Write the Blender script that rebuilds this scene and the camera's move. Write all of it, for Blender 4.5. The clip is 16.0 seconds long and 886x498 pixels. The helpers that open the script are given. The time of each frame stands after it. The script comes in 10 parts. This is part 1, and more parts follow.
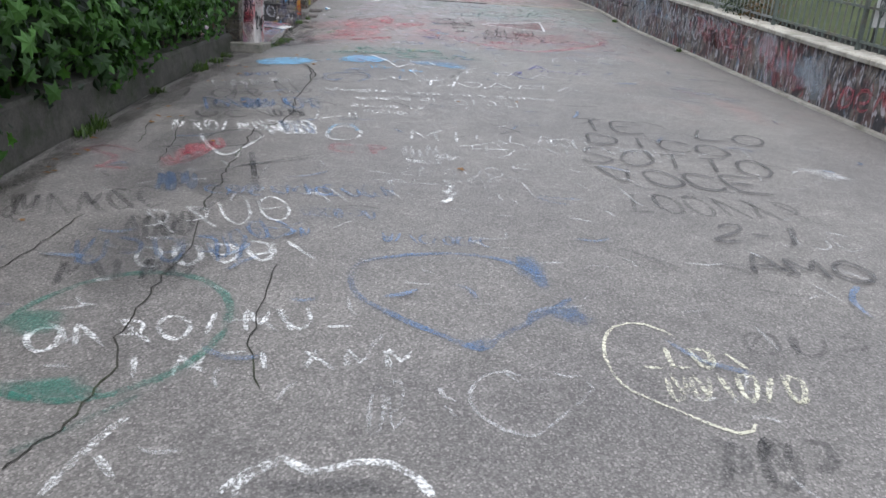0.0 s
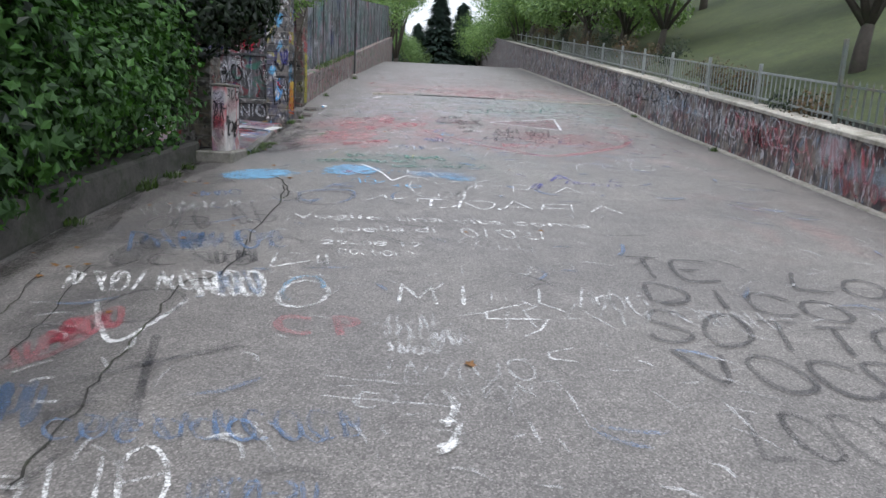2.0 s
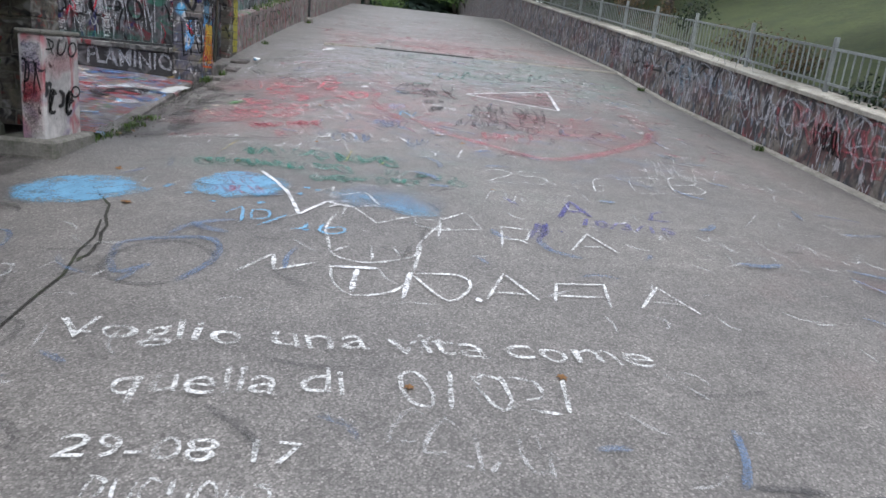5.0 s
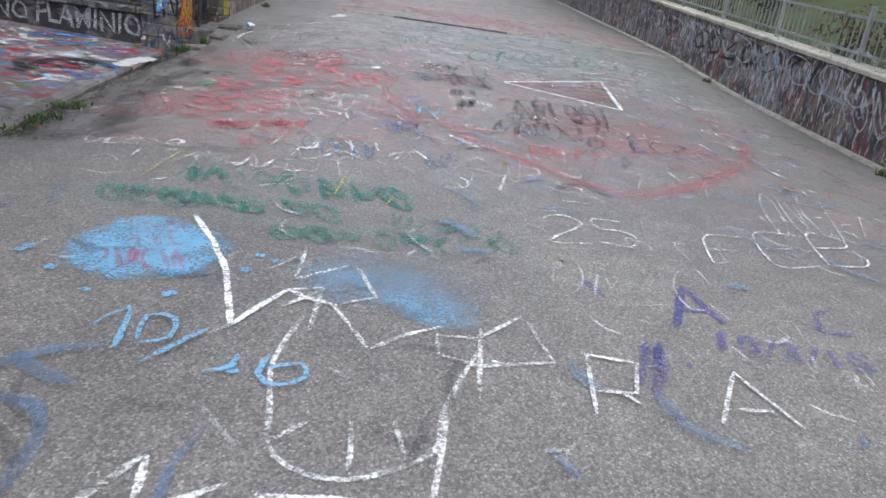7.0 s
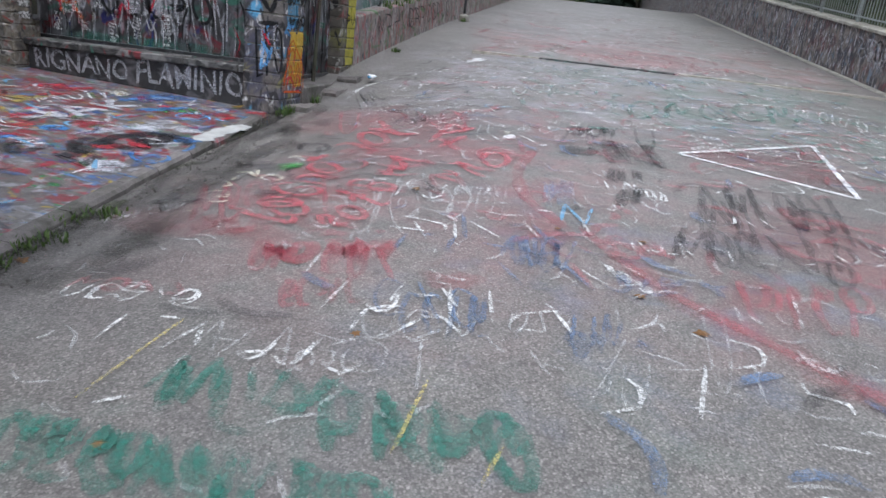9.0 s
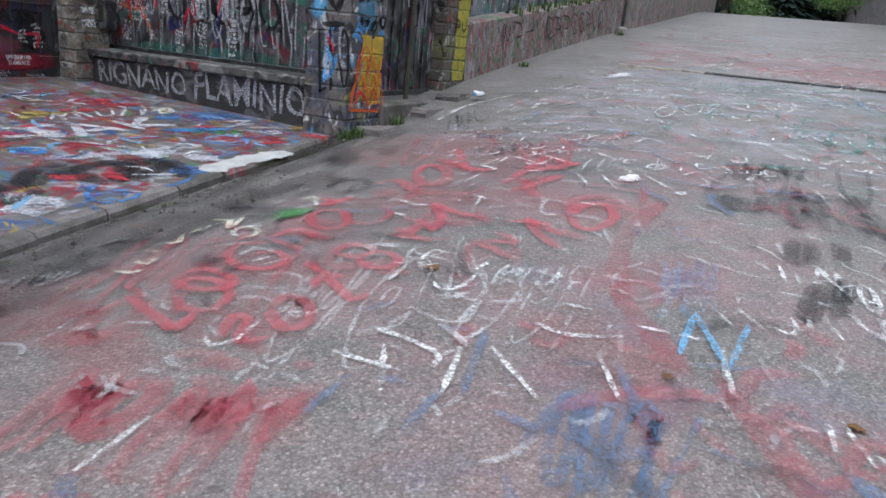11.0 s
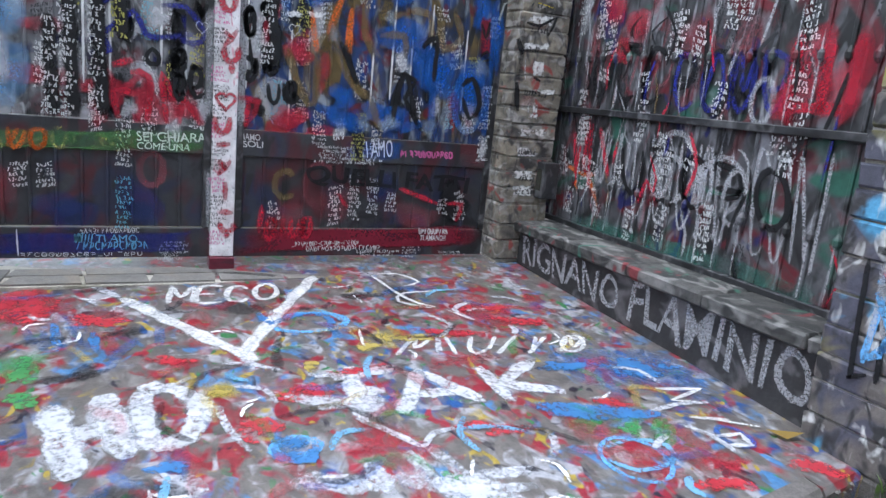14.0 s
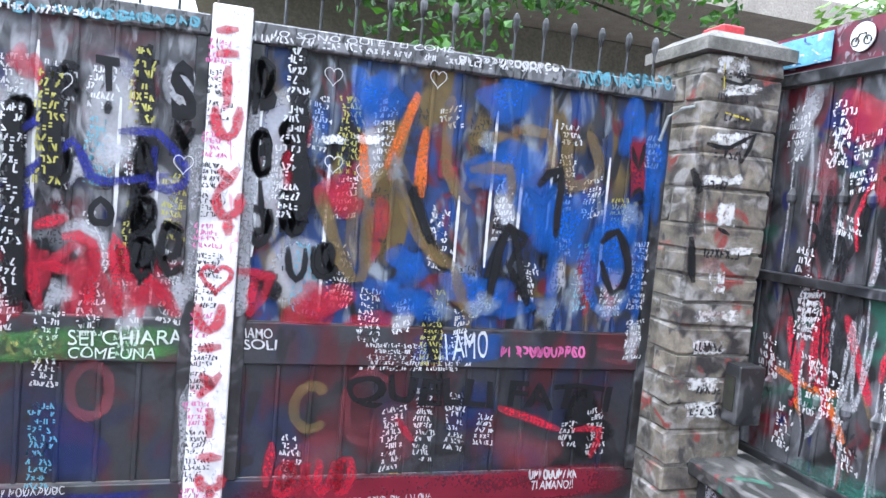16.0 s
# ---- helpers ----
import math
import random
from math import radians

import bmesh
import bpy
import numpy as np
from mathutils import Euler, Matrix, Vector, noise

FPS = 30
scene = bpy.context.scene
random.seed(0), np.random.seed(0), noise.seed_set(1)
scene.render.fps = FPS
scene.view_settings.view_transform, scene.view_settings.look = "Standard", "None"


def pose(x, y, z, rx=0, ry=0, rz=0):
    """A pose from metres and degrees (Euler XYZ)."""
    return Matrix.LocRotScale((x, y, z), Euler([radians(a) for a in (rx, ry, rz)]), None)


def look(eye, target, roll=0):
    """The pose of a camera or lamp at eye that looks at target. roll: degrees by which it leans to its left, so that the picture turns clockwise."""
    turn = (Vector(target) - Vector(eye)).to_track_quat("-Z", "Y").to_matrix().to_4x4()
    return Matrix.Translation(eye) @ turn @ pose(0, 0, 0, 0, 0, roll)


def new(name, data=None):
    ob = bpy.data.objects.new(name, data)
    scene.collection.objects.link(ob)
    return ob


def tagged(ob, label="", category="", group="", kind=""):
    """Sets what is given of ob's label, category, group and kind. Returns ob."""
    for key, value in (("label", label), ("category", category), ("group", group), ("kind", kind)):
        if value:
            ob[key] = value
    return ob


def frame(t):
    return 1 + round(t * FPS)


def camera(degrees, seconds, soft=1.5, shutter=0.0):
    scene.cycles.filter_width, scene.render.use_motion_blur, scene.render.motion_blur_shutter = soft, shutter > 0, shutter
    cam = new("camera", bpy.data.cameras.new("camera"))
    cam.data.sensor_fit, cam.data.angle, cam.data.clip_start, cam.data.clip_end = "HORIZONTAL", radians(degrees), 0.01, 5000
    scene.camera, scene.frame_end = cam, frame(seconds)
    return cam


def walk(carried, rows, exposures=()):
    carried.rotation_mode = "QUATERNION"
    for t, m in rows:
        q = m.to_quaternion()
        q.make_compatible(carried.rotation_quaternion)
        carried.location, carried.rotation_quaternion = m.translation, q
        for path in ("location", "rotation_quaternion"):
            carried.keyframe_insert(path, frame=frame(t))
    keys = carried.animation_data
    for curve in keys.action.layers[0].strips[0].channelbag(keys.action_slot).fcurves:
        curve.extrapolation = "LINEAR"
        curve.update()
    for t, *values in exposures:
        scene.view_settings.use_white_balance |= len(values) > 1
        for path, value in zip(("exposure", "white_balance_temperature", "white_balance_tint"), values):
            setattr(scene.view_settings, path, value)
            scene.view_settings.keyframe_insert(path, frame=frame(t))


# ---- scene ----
cam = camera(65.6, 16.0)
PATH = [
    (0, (-0.064, 0.331, 0.300), (0.021, 2.228, -0.327), 3.61),
    (0.5, (-0.047, 0.730, 0.396), (0.002, 2.648, -0.169), 4.09),
    (1, (-0.076, 1.236, 0.422), (0.020, 3.189, 0.001), 4.50),
    (1.5, (0.024, 1.707, 0.428), (0.263, 3.650, 0.014), 4.31),
    (2, (0.021, 2.201, 0.457), (0.068, 4.161, 0.065), 2.90),
    (2.5, (-0.001, 2.694, 0.536), (0.218, 4.645, 0.153), 3.45),
    (3, (0.021, 3.248, 0.559), (0.306, 5.193, 0.189), 3.92),
    (3.2, (0.023, 3.412, 0.615), (0.238, 5.367, 0.256), 3.36),
    (5.3, (0.267, 5.504, 0.730), (0.417, 7.425, 0.193), 5.98),
    (5.5, (0.288, 5.665, 0.709), (0.471, 7.584, 0.173), 5.91),
    (6, (0.273, 6.261, 0.799), (0.449, 8.171, 0.235), 6.62),
    (6.5, (0.174, 6.779, 0.811), (0.112, 8.708, 0.285), 6.83),
    (7, (0.182, 7.297, 0.810), (0.303, 9.198, 0.199), 8.43),
    (7.5, (0.161, 7.820, 0.934), (0.129, 9.715, 0.296), 7.37),
    (8, (0.077, 8.326, 0.963), (-0.066, 10.233, 0.377), 7.41),
    (8.5, (0.114, 8.784, 0.937), (-0.007, 10.696, 0.363), 7.86),
    (9, (0.136, 9.211, 1.052), (-0.162, 11.098, 0.458), 6.65),
    (9.2, (0.111, 9.417, 1.016), (-0.289, 11.286, 0.424), 6.67),
    (11.3, (0.265, 11.467, 0.918), (-0.498, 13.223, 0.339), 6.06),
    (11.5, (0.221, 11.669, 0.983), (-0.554, 13.420, 0.406), 6.78),
    (12, (-0.066, 12.116, 1.061), (-1.195, 13.687, 0.551), 6.09),
    (12.5, (-0.347, 12.549, 1.138), (-1.620, 14.015, 0.658), 6.87),
    (13, (-0.588, 13.008, 1.266), (-1.980, 14.368, 0.807), 6.00),
    (13.1, (-0.661, 13.062, 1.269), (-2.105, 14.370, 0.821), 6.00),
    (13.5, (-1.006, 13.227, 1.289), (-2.638, 14.298, 0.854), 5.47),
    (14, (-1.443, 13.387, 1.376), (-3.201, 14.238, 0.946), 5.62),
    (14.5, (-1.916, 13.645, 1.348), (-3.775, 14.280, 0.973), 4.27),
    (15, (-2.340, 13.695, 1.440), (-4.238, 14.254, 1.150), 4.79),
    (15.5, (-2.786, 13.826, 1.439), (-4.668, 14.480, 1.262), 5.51),
    (16, (-3.245, 14.071, 1.593), (-5.158, 14.636, 1.454), 5.05),
]
walk(cam, [(t, look(eye, target, roll)) for t, eye, target, roll in PATH],
     [(0.0, 0.86, 6050, 10), (5.5, 0.8, 6050, 10), (9.0, 0.74, 5950, 10), (11.5, 0.7, 5850, 9), (12.5, 0.82, 5750, 9), (13.5, 1.16, 5700, 7), (14.5, 1.42, 5700, 7), (15.5, 2.1, 5650, 9), (16.0, 2.3, 5650, 9)])

# ---- light ----
world = bpy.data.worlds.new("overcast_sky")
scene.world = world
world.use_nodes = True
wn, wl = world.node_tree.nodes, world.node_tree.links
sky = wn.new("ShaderNodeTexSky")
sky.sky_type = "NISHITA"
sky.sun_disc = False
sky.sun_elevation = radians(72)
sky.sun_rotation = radians(165)
sky.dust_density = 6.0
sky.air_density = 1.2
pale = wn.new("ShaderNodeHueSaturation")
pale.inputs["Saturation"].default_value = 0.42
wl.new(sky.outputs[0], pale.inputs["Color"])
veil = wn.new("ShaderNodeMixRGB")
veil.inputs["Fac"].default_value = 0.5
veil.inputs["Color2"].default_value = (6.1, 6.25, 6.45, 1.0)
wl.new(pale.outputs[0], veil.inputs["Color1"])
wl.new(veil.outputs[0], wn["Background"].inputs["Color"])
wn["Background"].inputs["Strength"].default_value = 0.15
sun_data = bpy.data.lights.new("sun", "SUN")
sun_data.energy = 0.6
sun_data.angle = radians(25)
sun_data.color = (1.0, 0.98, 0.96)
sun = new("sun", sun_data)
sun.matrix_world = look((1.6, 3.8, 20), (0, 10, 0))


# ---- materials ----
def mat(name):
    m = bpy.data.materials.new(name)
    m.use_nodes = True
    return m, m.node_tree.nodes, m.node_tree.links, m.node_tree.nodes["Principled BSDF"]


def coords(n, l, scale=(1, 1, 1), shift=(0, 0, 0), turn=(0, 0, 0)):
    tc = n.new("ShaderNodeNewGeometry")
    mp = n.new("ShaderNodeMapping")
    mp.inputs["Scale"].default_value = scale
    mp.inputs["Location"].default_value = shift
    mp.inputs["Rotation"].default_value = turn
    l.new(tc.outputs["Position"], mp.inputs["Vector"])
    return mp.outputs[0]


def noise_tex(n, l, vec, scale, detail=3.0, rough=0.55, distort=0.0):
    t = n.new("ShaderNodeTexNoise")
    t.inputs["Scale"].default_value = scale
    t.inputs["Detail"].default_value = detail
    t.inputs["Roughness"].default_value = rough
    t.inputs["Distortion"].default_value = distort
    if vec is not None:
        l.new(vec, t.inputs["Vector"])
    return t.outputs["Fac"]


def ramp(n, l, fac, *stops):
    r = n.new("ShaderNodeValToRGB")
    e = r.color_ramp.elements
    while len(e) < len(stops):
        e.new(0.5)
    for el, (p, c) in zip(e, stops):
        el.position = p
        el.color = (c, c, c, 1) if isinstance(c, (int, float)) else (*c, 1)
    l.new(fac, r.inputs[0])
    return r.outputs[0]


def blend(n, l, fac, a, b, mode="MIX"):
    m = n.new("ShaderNodeMix")
    m.data_type = "RGBA"
    m.blend_type = mode
    for sock, v in ((m.inputs[0], fac), (m.inputs[6], a), (m.inputs[7], b)):
        if isinstance(v, (int, float)):
            sock.default_value = v
        elif isinstance(v, tuple):
            sock.default_value = (*v, 1)
        else:
            l.new(v, sock)
    return m.outputs[2]


def bump(n, l, b, height, strength=0.3, dist=0.01):
    bp = n.new("ShaderNodeBump")
    bp.inputs["Strength"].default_value = strength
    bp.inputs["Distance"].default_value = dist
    l.new(height, bp.inputs["Height"])
    l.new(bp.outputs[0], b.inputs["Normal"])


def zone(n, l, vec, x0, x1, y0, y1, edge=0.8):
    """A stretch of the street with soft, wavy borders, 0 to 1."""
    wob = n.new("ShaderNodeTexNoise")
    wob.inputs["Scale"].default_value = 0.9
    wob.inputs["Detail"].default_value = 3.0
    l.new(vec, wob.inputs["Vector"])
    add = n.new("ShaderNodeVectorMath")
    add.operation = "MULTIPLY_ADD"
    l.new(wob.outputs["Color"], add.inputs[0])
    add.inputs[1].default_value = (1.6, 1.6, 0.0)
    l.new(vec, add.inputs[2])
    sep = n.new("ShaderNodeSeparateXYZ")
    l.new(add.outputs[0], sep.inputs[0])
    out = None
    for sock, lo, hi in ((0, x0, x1), (1, y0, y1)):
        for a, b in ((lo - edge, lo + edge), (hi + edge, hi - edge)):
            k = n.new("ShaderNodeMapRange")
            k.interpolation_type = "SMOOTHSTEP"
            l.new(sep.outputs[sock], k.inputs["Value"])
            k.inputs["From Min"].default_value = a + 0.8
            k.inputs["From Max"].default_value = b + 0.8
            if out is None:
                out = k.outputs[0]
            else:
                q = n.new("ShaderNodeMath")
                q.operation = "MULTIPLY"
                l.new(out, q.inputs[0])
                l.new(k.outputs[0], q.inputs[1])
                out = q.outputs[0]
    return out


def asphalt(name="worn_asphalt"):
    """Coarse aggregate with the rubbed-in remains of older paint."""
    m, n, l, b = mat(name)
    v = coords(n, l)
    vo = n.new("ShaderNodeTexVoronoi")
    vo.inputs["Scale"].default_value = 122
    l.new(v, vo.inputs["Vector"])
    grain = ramp(n, l, vo.outputs["Color"], (0.05, (0.086, 0.08, 0.076)), (0.45, (0.152, 0.143, 0.137)), (0.75, (0.208, 0.197, 0.19)), (1.0, (0.35, 0.332, 0.318)))
    joint = ramp(n, l, vo.outputs["Distance"], (0.25, 1.0), (0.62, 0.74))
    c = blend(n, l, 1.0, grain, joint, "MULTIPLY")
    st = ramp(n, l, noise_tex(n, l, v, 0.55, 5, 0.65), (0.3, (0.8, 0.785, 0.785)), (0.7, (1.16, 1.14, 1.1)))
    c = blend(n, l, 1.0, c, st, "MULTIPLY")
    s2 = ramp(n, l, noise_tex(n, l, v, 6.0, 4, 0.7), (0.3, 0.82), (0.7, 1.15))
    c = blend(n, l, 1.0, c, s2, "MULTIPLY")
    grip = ramp(n, l, vo.outputs["Distance"], (0.15, 1.0), (0.6, 0.35))
    for k, (col, x0, x1, y0, y1, scale, share, strength) in enumerate((
            ((0.42, 0.13, 0.15), -2.0, 1.0, 12.2, 16.4, 2.2, 0.6, 0.26),
            ((0.36, 0.16, 0.17), -1.6, 4.2, 11.4, 18.5, 1.6, 0.5, 0.2),
            ((0.1, 0.26, 0.2), 0.6, 4.4, 16.2, 20.6, 1.4, 0.6, 0.32),
            ((0.1, 0.24, 0.19), -1.6, 1.6, 10.2, 11.4, 3.0, 0.4, 0.22),
            ((0.4, 0.38, 0.44), -2.4, 3.2, 16.0, 20.8, 2.6, 0.55, 0.45),
            ((0.12, 0.18, 0.32), -0.6, 3.0, 11.2, 13.6, 3.4, 0.35, 0.35),
            ((0.38, 0.14, 0.14), -1.6, 4.4, 21.1, 25.5, 1.5, 0.55, 0.4),
            ((0.34, 0.33, 0.35), -2.4, 4.6, 21.0, 40.0, 2.2, 0.4, 0.35),
            ((0.36, 0.15, 0.14), 2.6, 4.6, 7.6, 9.6, 2.0, 0.4, 0.3),
            ((0.05, 0.05, 0.06), -2.7, -1.4, 4.5, 9.4, 2.4, 0.5, 0.4),
            ((0.05, 0.045, 0.04), 0.7, 3.0, 12.6, 15.0, 3.2, 0.4, 0.4),
            ((0.045, 0.04, 0.034), -2.9, -1.95, 11.4, 15.6, 2.6, 0.6, 0.58))):
        vv = coords(n, l, (1, 1, 1), (2.3 * k + 0.7, 4.1 * k, 0.0))
        f = ramp(n, l, noise_tex(n, l, vv, scale, 5, 0.62), (0.62 - 0.3 * share, 0.0), (0.78 - 0.3 * share, strength))
        f = blend(n, l, 1.0, f, zone(n, l, v, x0, x1, y0, y1), "MULTIPLY")
        f = blend(n, l, 1.0, f, grip, "MULTIPLY")
        c = blend(n, l, f, c, col)
    l.new(c, b.inputs["Base Color"])
    b.inputs["Roughness"].default_value = 0.6
    b.inputs["Specular IOR Level"].default_value = 0.5
    bump(n, l, b, vo.outputs["Distance"], 0.25, 0.003)
    return m


def paint(name, col, cover=0.6, grit=1.2, edge=0.25, opacity=1.0, grain=75.0, wide=2.6, rough=0.6):
    """Sprayed paint or chalk, soft towards the stroke's edge; it sits on the high grains and lets the ground show between."""
    m, n, l, b = mat(name)
    v = coords(n, l)
    fine = noise_tex(n, l, v, grain, 2, 0.6)
    broad = noise_tex(n, l, v, wide, 3, 0.6)
    at = n.new("ShaderNodeAttribute")
    at.attribute_name = "soft"

    def calc(op, p, q, r=0.0):
        k = n.new("ShaderNodeMath")
        k.operation = op
        for sock, val in zip(k.inputs, (p, q, r)):
            if isinstance(val, (int, float)):
                sock.default_value = val
            else:
                l.new(val, sock)
        return k.outputs[0]

    mixn = calc("ADD", calc("MULTIPLY", fine, 0.55), calc("MULTIPLY", broad, 0.45))
    x = calc("ADD", calc("MULTIPLY_ADD", mixn, grit, -0.5 * grit), calc("SUBTRACT", at.outputs["Fac"], 1.0 - cover))
    a = ramp(n, l, x, (0.0, 0.0), (edge, opacity))
    hue = ramp(n, l, noise_tex(n, l, v, 9, 3), (0.3, tuple(x2 * 0.8 for x2 in col)), (0.7, tuple(min(0.9, x2 * 1.12) for x2 in col)))
    l.new(hue, b.inputs["Base Color"])
    b.inputs["Roughness"].default_value = rough
    b.inputs["Specular IOR Level"].default_value = 0.22 if rough > 0.5 else 0.5
    l.new(a, b.inputs["Alpha"])
    return m


def field_mask(n, l, vec, lo, hi, ragged=0.07):
    """A painted field with a ragged edge between two corners of a box."""
    wob = n.new("ShaderNodeTexNoise")
    wob.inputs["Scale"].default_value = 9.0
    wob.inputs["Detail"].default_value = 3.0
    l.new(vec, wob.inputs["Vector"])
    shift = n.new("ShaderNodeVectorMath")
    shift.operation = "MULTIPLY_ADD"
    l.new(wob.outputs["Color"], shift.inputs[0])
    shift.inputs[1].default_value = (ragged * 2,) * 3
    l.new(vec, shift.inputs[2])
    sep = n.new("ShaderNodeSeparateXYZ")
    l.new(shift.outputs[0], sep.inputs[0])
    out = None
    for i in range(3):
        for edge, op in ((lo[i], "GREATER_THAN"), (hi[i], "LESS_THAN")):
            k = n.new("ShaderNodeMath")
            k.operation = op
            l.new(sep.outputs[i], k.inputs[0])
            k.inputs[1].default_value = edge + ragged
            if out is None:
                out = k.outputs[0]
            else:
                a = n.new("ShaderNodeMath")
                a.operation = "MULTIPLY"
                l.new(out, a.inputs[0])
                l.new(k.outputs[0], a.inputs[1])
                out = a.outputs[0]
    return out


def chaos(name, base, layers, rough=0.55, metal=0.0, dirt=0.35, bumps=0.15, fields=(), gain=1.0):
    """Layer on layer of sprayed paint. layers: colour, stretch (x, y, z), scale, share of the surface, softness."""
    m, n, l, b = mat(name)
    v = coords(n, l)
    c = ramp(n, l, noise_tex(n, l, v, 5, 5, 0.65), (0.3, tuple(x * 0.65 * gain for x in base)), (0.7, tuple(x * 1.25 * gain for x in base)))
    for i, (col, stretch, scale, share, soft) in enumerate(layers):
        vv = coords(n, l, stretch, (3.7 * i + 1.3, 5.1 * i, 2.9 * i + 0.7), (0.0, 0.0, 0.0))
        t = 0.5 + (0.5 - share) * 0.42
        f = ramp(n, l, noise_tex(n, l, vv, scale, 2.2, 0.5, 1.1), (max(0, t - soft), 0.0), (t + soft, 1.0))
        c = blend(n, l, f, c, tuple(x * gain for x in col))
    for col, lo, hi in fields:
        c = blend(n, l, field_mask(n, l, v, lo, hi), c, col)
    d = ramp(n, l, noise_tex(n, l, v, 14, 6, 0.75), (0.3, 1.0 - dirt), (0.62, 1.05))
    c = blend(n, l, 1.0, c, d, "MULTIPLY")
    l.new(c, b.inputs["Base Color"])
    b.inputs["Roughness"].default_value = rough
    b.inputs["Metallic"].default_value = metal
    bump(n, l, b, noise_tex(n, l, v, 60, 4, 0.7), bumps, 0.006)
    return m


def stone(name, col, scale=9.0, vary=0.3, moss=None, rough=0.85, relief=0.5):
    m, n, l, b = mat(name)
    v = coords(n, l)
    c = ramp(n, l, noise_tex(n, l, v, scale, 6, 0.68), (0.25, tuple(x * (1 - vary) for x in col)), (0.75, tuple(x * (1 + vary) for x in col)))
    sp = ramp(n, l, noise_tex(n, l, v, scale * 11, 3, 0.6), (0.35, 0.78), (0.65, 1.15))
    c = blend(n, l, 1.0, c, sp, "MULTIPLY")
    if moss:
        f = ramp(n, l, noise_tex(n, l, v, 3.3, 5, 0.7), (0.5, 0.0), (0.66, 0.85))
        c = blend(n, l, f, c, moss)
    oi = n.new("ShaderNodeObjectInfo")
    c = blend(n, l, 1.0, c, ramp(n, l, oi.outputs["Random"], (0.0, 0.82), (1.0, 1.16)), "MULTIPLY")
    l.new(c, b.inputs["Base Color"])
    b.inputs["Roughness"].default_value = rough
    bump(n, l, b, noise_tex(n, l, v, scale * 5, 6, 0.7), relief, 0.012)
    return m


def foliage(name, dark, light, gloss=0.45):
    m, n, l, b = mat(name)
    g = n.new("ShaderNodeNewGeometry")
    c = ramp(n, l, g.outputs["Random Per Island"], (0.0, dark), (0.6, tuple((a + c2) / 2 for a, c2 in zip(dark, light))), (1.0, light))
    l.new(c, b.inputs["Base Color"])
    b.inputs["Roughness"].default_value = gloss
    tr = n.new("ShaderNodeBsdfTranslucent")
    l.new(blend(n, l, 1.0, c, (1.1, 1.25, 0.5), "MULTIPLY"), tr.inputs[0])
    ms = n.new("ShaderNodeMixShader")
    ms.inputs[0].default_value = 0.3
    l.new(b.outputs[0], ms.inputs[1])
    l.new(tr.outputs[0], ms.inputs[2])
    l.new(ms.outputs[0], n["Material Output"].inputs[0])
    return m


RED, DRED, BLUE, LBLUE, WHITE, BLACK = (0.5, 0.03, 0.045), (0.22, 0.015, 0.03), (0.02, 0.09, 0.38), (0.12, 0.42, 0.72), (0.8, 0.8, 0.8), (0.018, 0.018, 0.02)
GREEN, YELLOW, ORANGE, GREY, NAVY, OCHRE = (0.06, 0.33, 0.1), (0.68, 0.56, 0.04), (0.7, 0.16, 0.02), (0.2, 0.2, 0.21), (0.02, 0.025, 0.16), (0.24, 0.16, 0.05)

M_ASPHALT = asphalt()
M_CRACK = stone("crack_shadow", (0.022, 0.02, 0.016), 20, 0.4, (0.03, 0.04, 0.012))
M_CONC = stone("weathered_concrete", (0.24, 0.225, 0.2), 6, 0.35, (0.09, 0.1, 0.06))
M_MOSSWALL = stone("dark_mossy_concrete", (0.075, 0.07, 0.061), 4, 0.5, (0.026, 0.036, 0.014))
M_KERB = stone("dirty_kerb_concrete", (0.14, 0.125, 0.12), 9, 0.45, (0.05, 0.05, 0.035))
M_COPING = stone("pale_stone_coping", (0.36, 0.335, 0.29), 7, 0.3, (0.17, 0.16, 0.12))
M_WALLPAINT = chaos("graffitied_plaster", (0.2, 0.17, 0.15), [
    ((0.11, 0.055, 0.055), (1, 1, 1.6), 1.6, 0.34, 0.07), ((0.055, 0.05, 0.055), (1, 1.6, 1), 2.6, 0.4, 0.05),
    ((0.24, 0.07, 0.075), (1, 2.2, 1.2), 3.0, 0.1, 0.03), ((0.42, 0.4, 0.42), (1, 5, 1.6), 2.6, 0.27, 0.03),
    ((0.16, 0.2, 0.25), (1, 2, 1.4), 2.2, 0.12, 0.04), ((0.05, 0.05, 0.055), (1, 5.5, 2), 3.2, 0.24, 0.03)], 0.85, dirt=0.5, bumps=0.35)
M_LWALL = chaos("pale_graffitied_wall", (0.27, 0.23, 0.21), [
    ((0.38, 0.35, 0.34), (1, 1.5, 1), 2.0, 0.35, 0.06), ((0.32, 0.1, 0.1), (1, 3.2, 1.2), 3.0, 0.28, 0.04),
    ((0.08, 0.08, 0.09), (1, 6, 2), 3.0, 0.26, 0.03), ((0.1, 0.18, 0.08), (1, 1, 2), 2.0, 0.15, 0.06)], 0.85, dirt=0.45, bumps=0.35, gain=0.8)
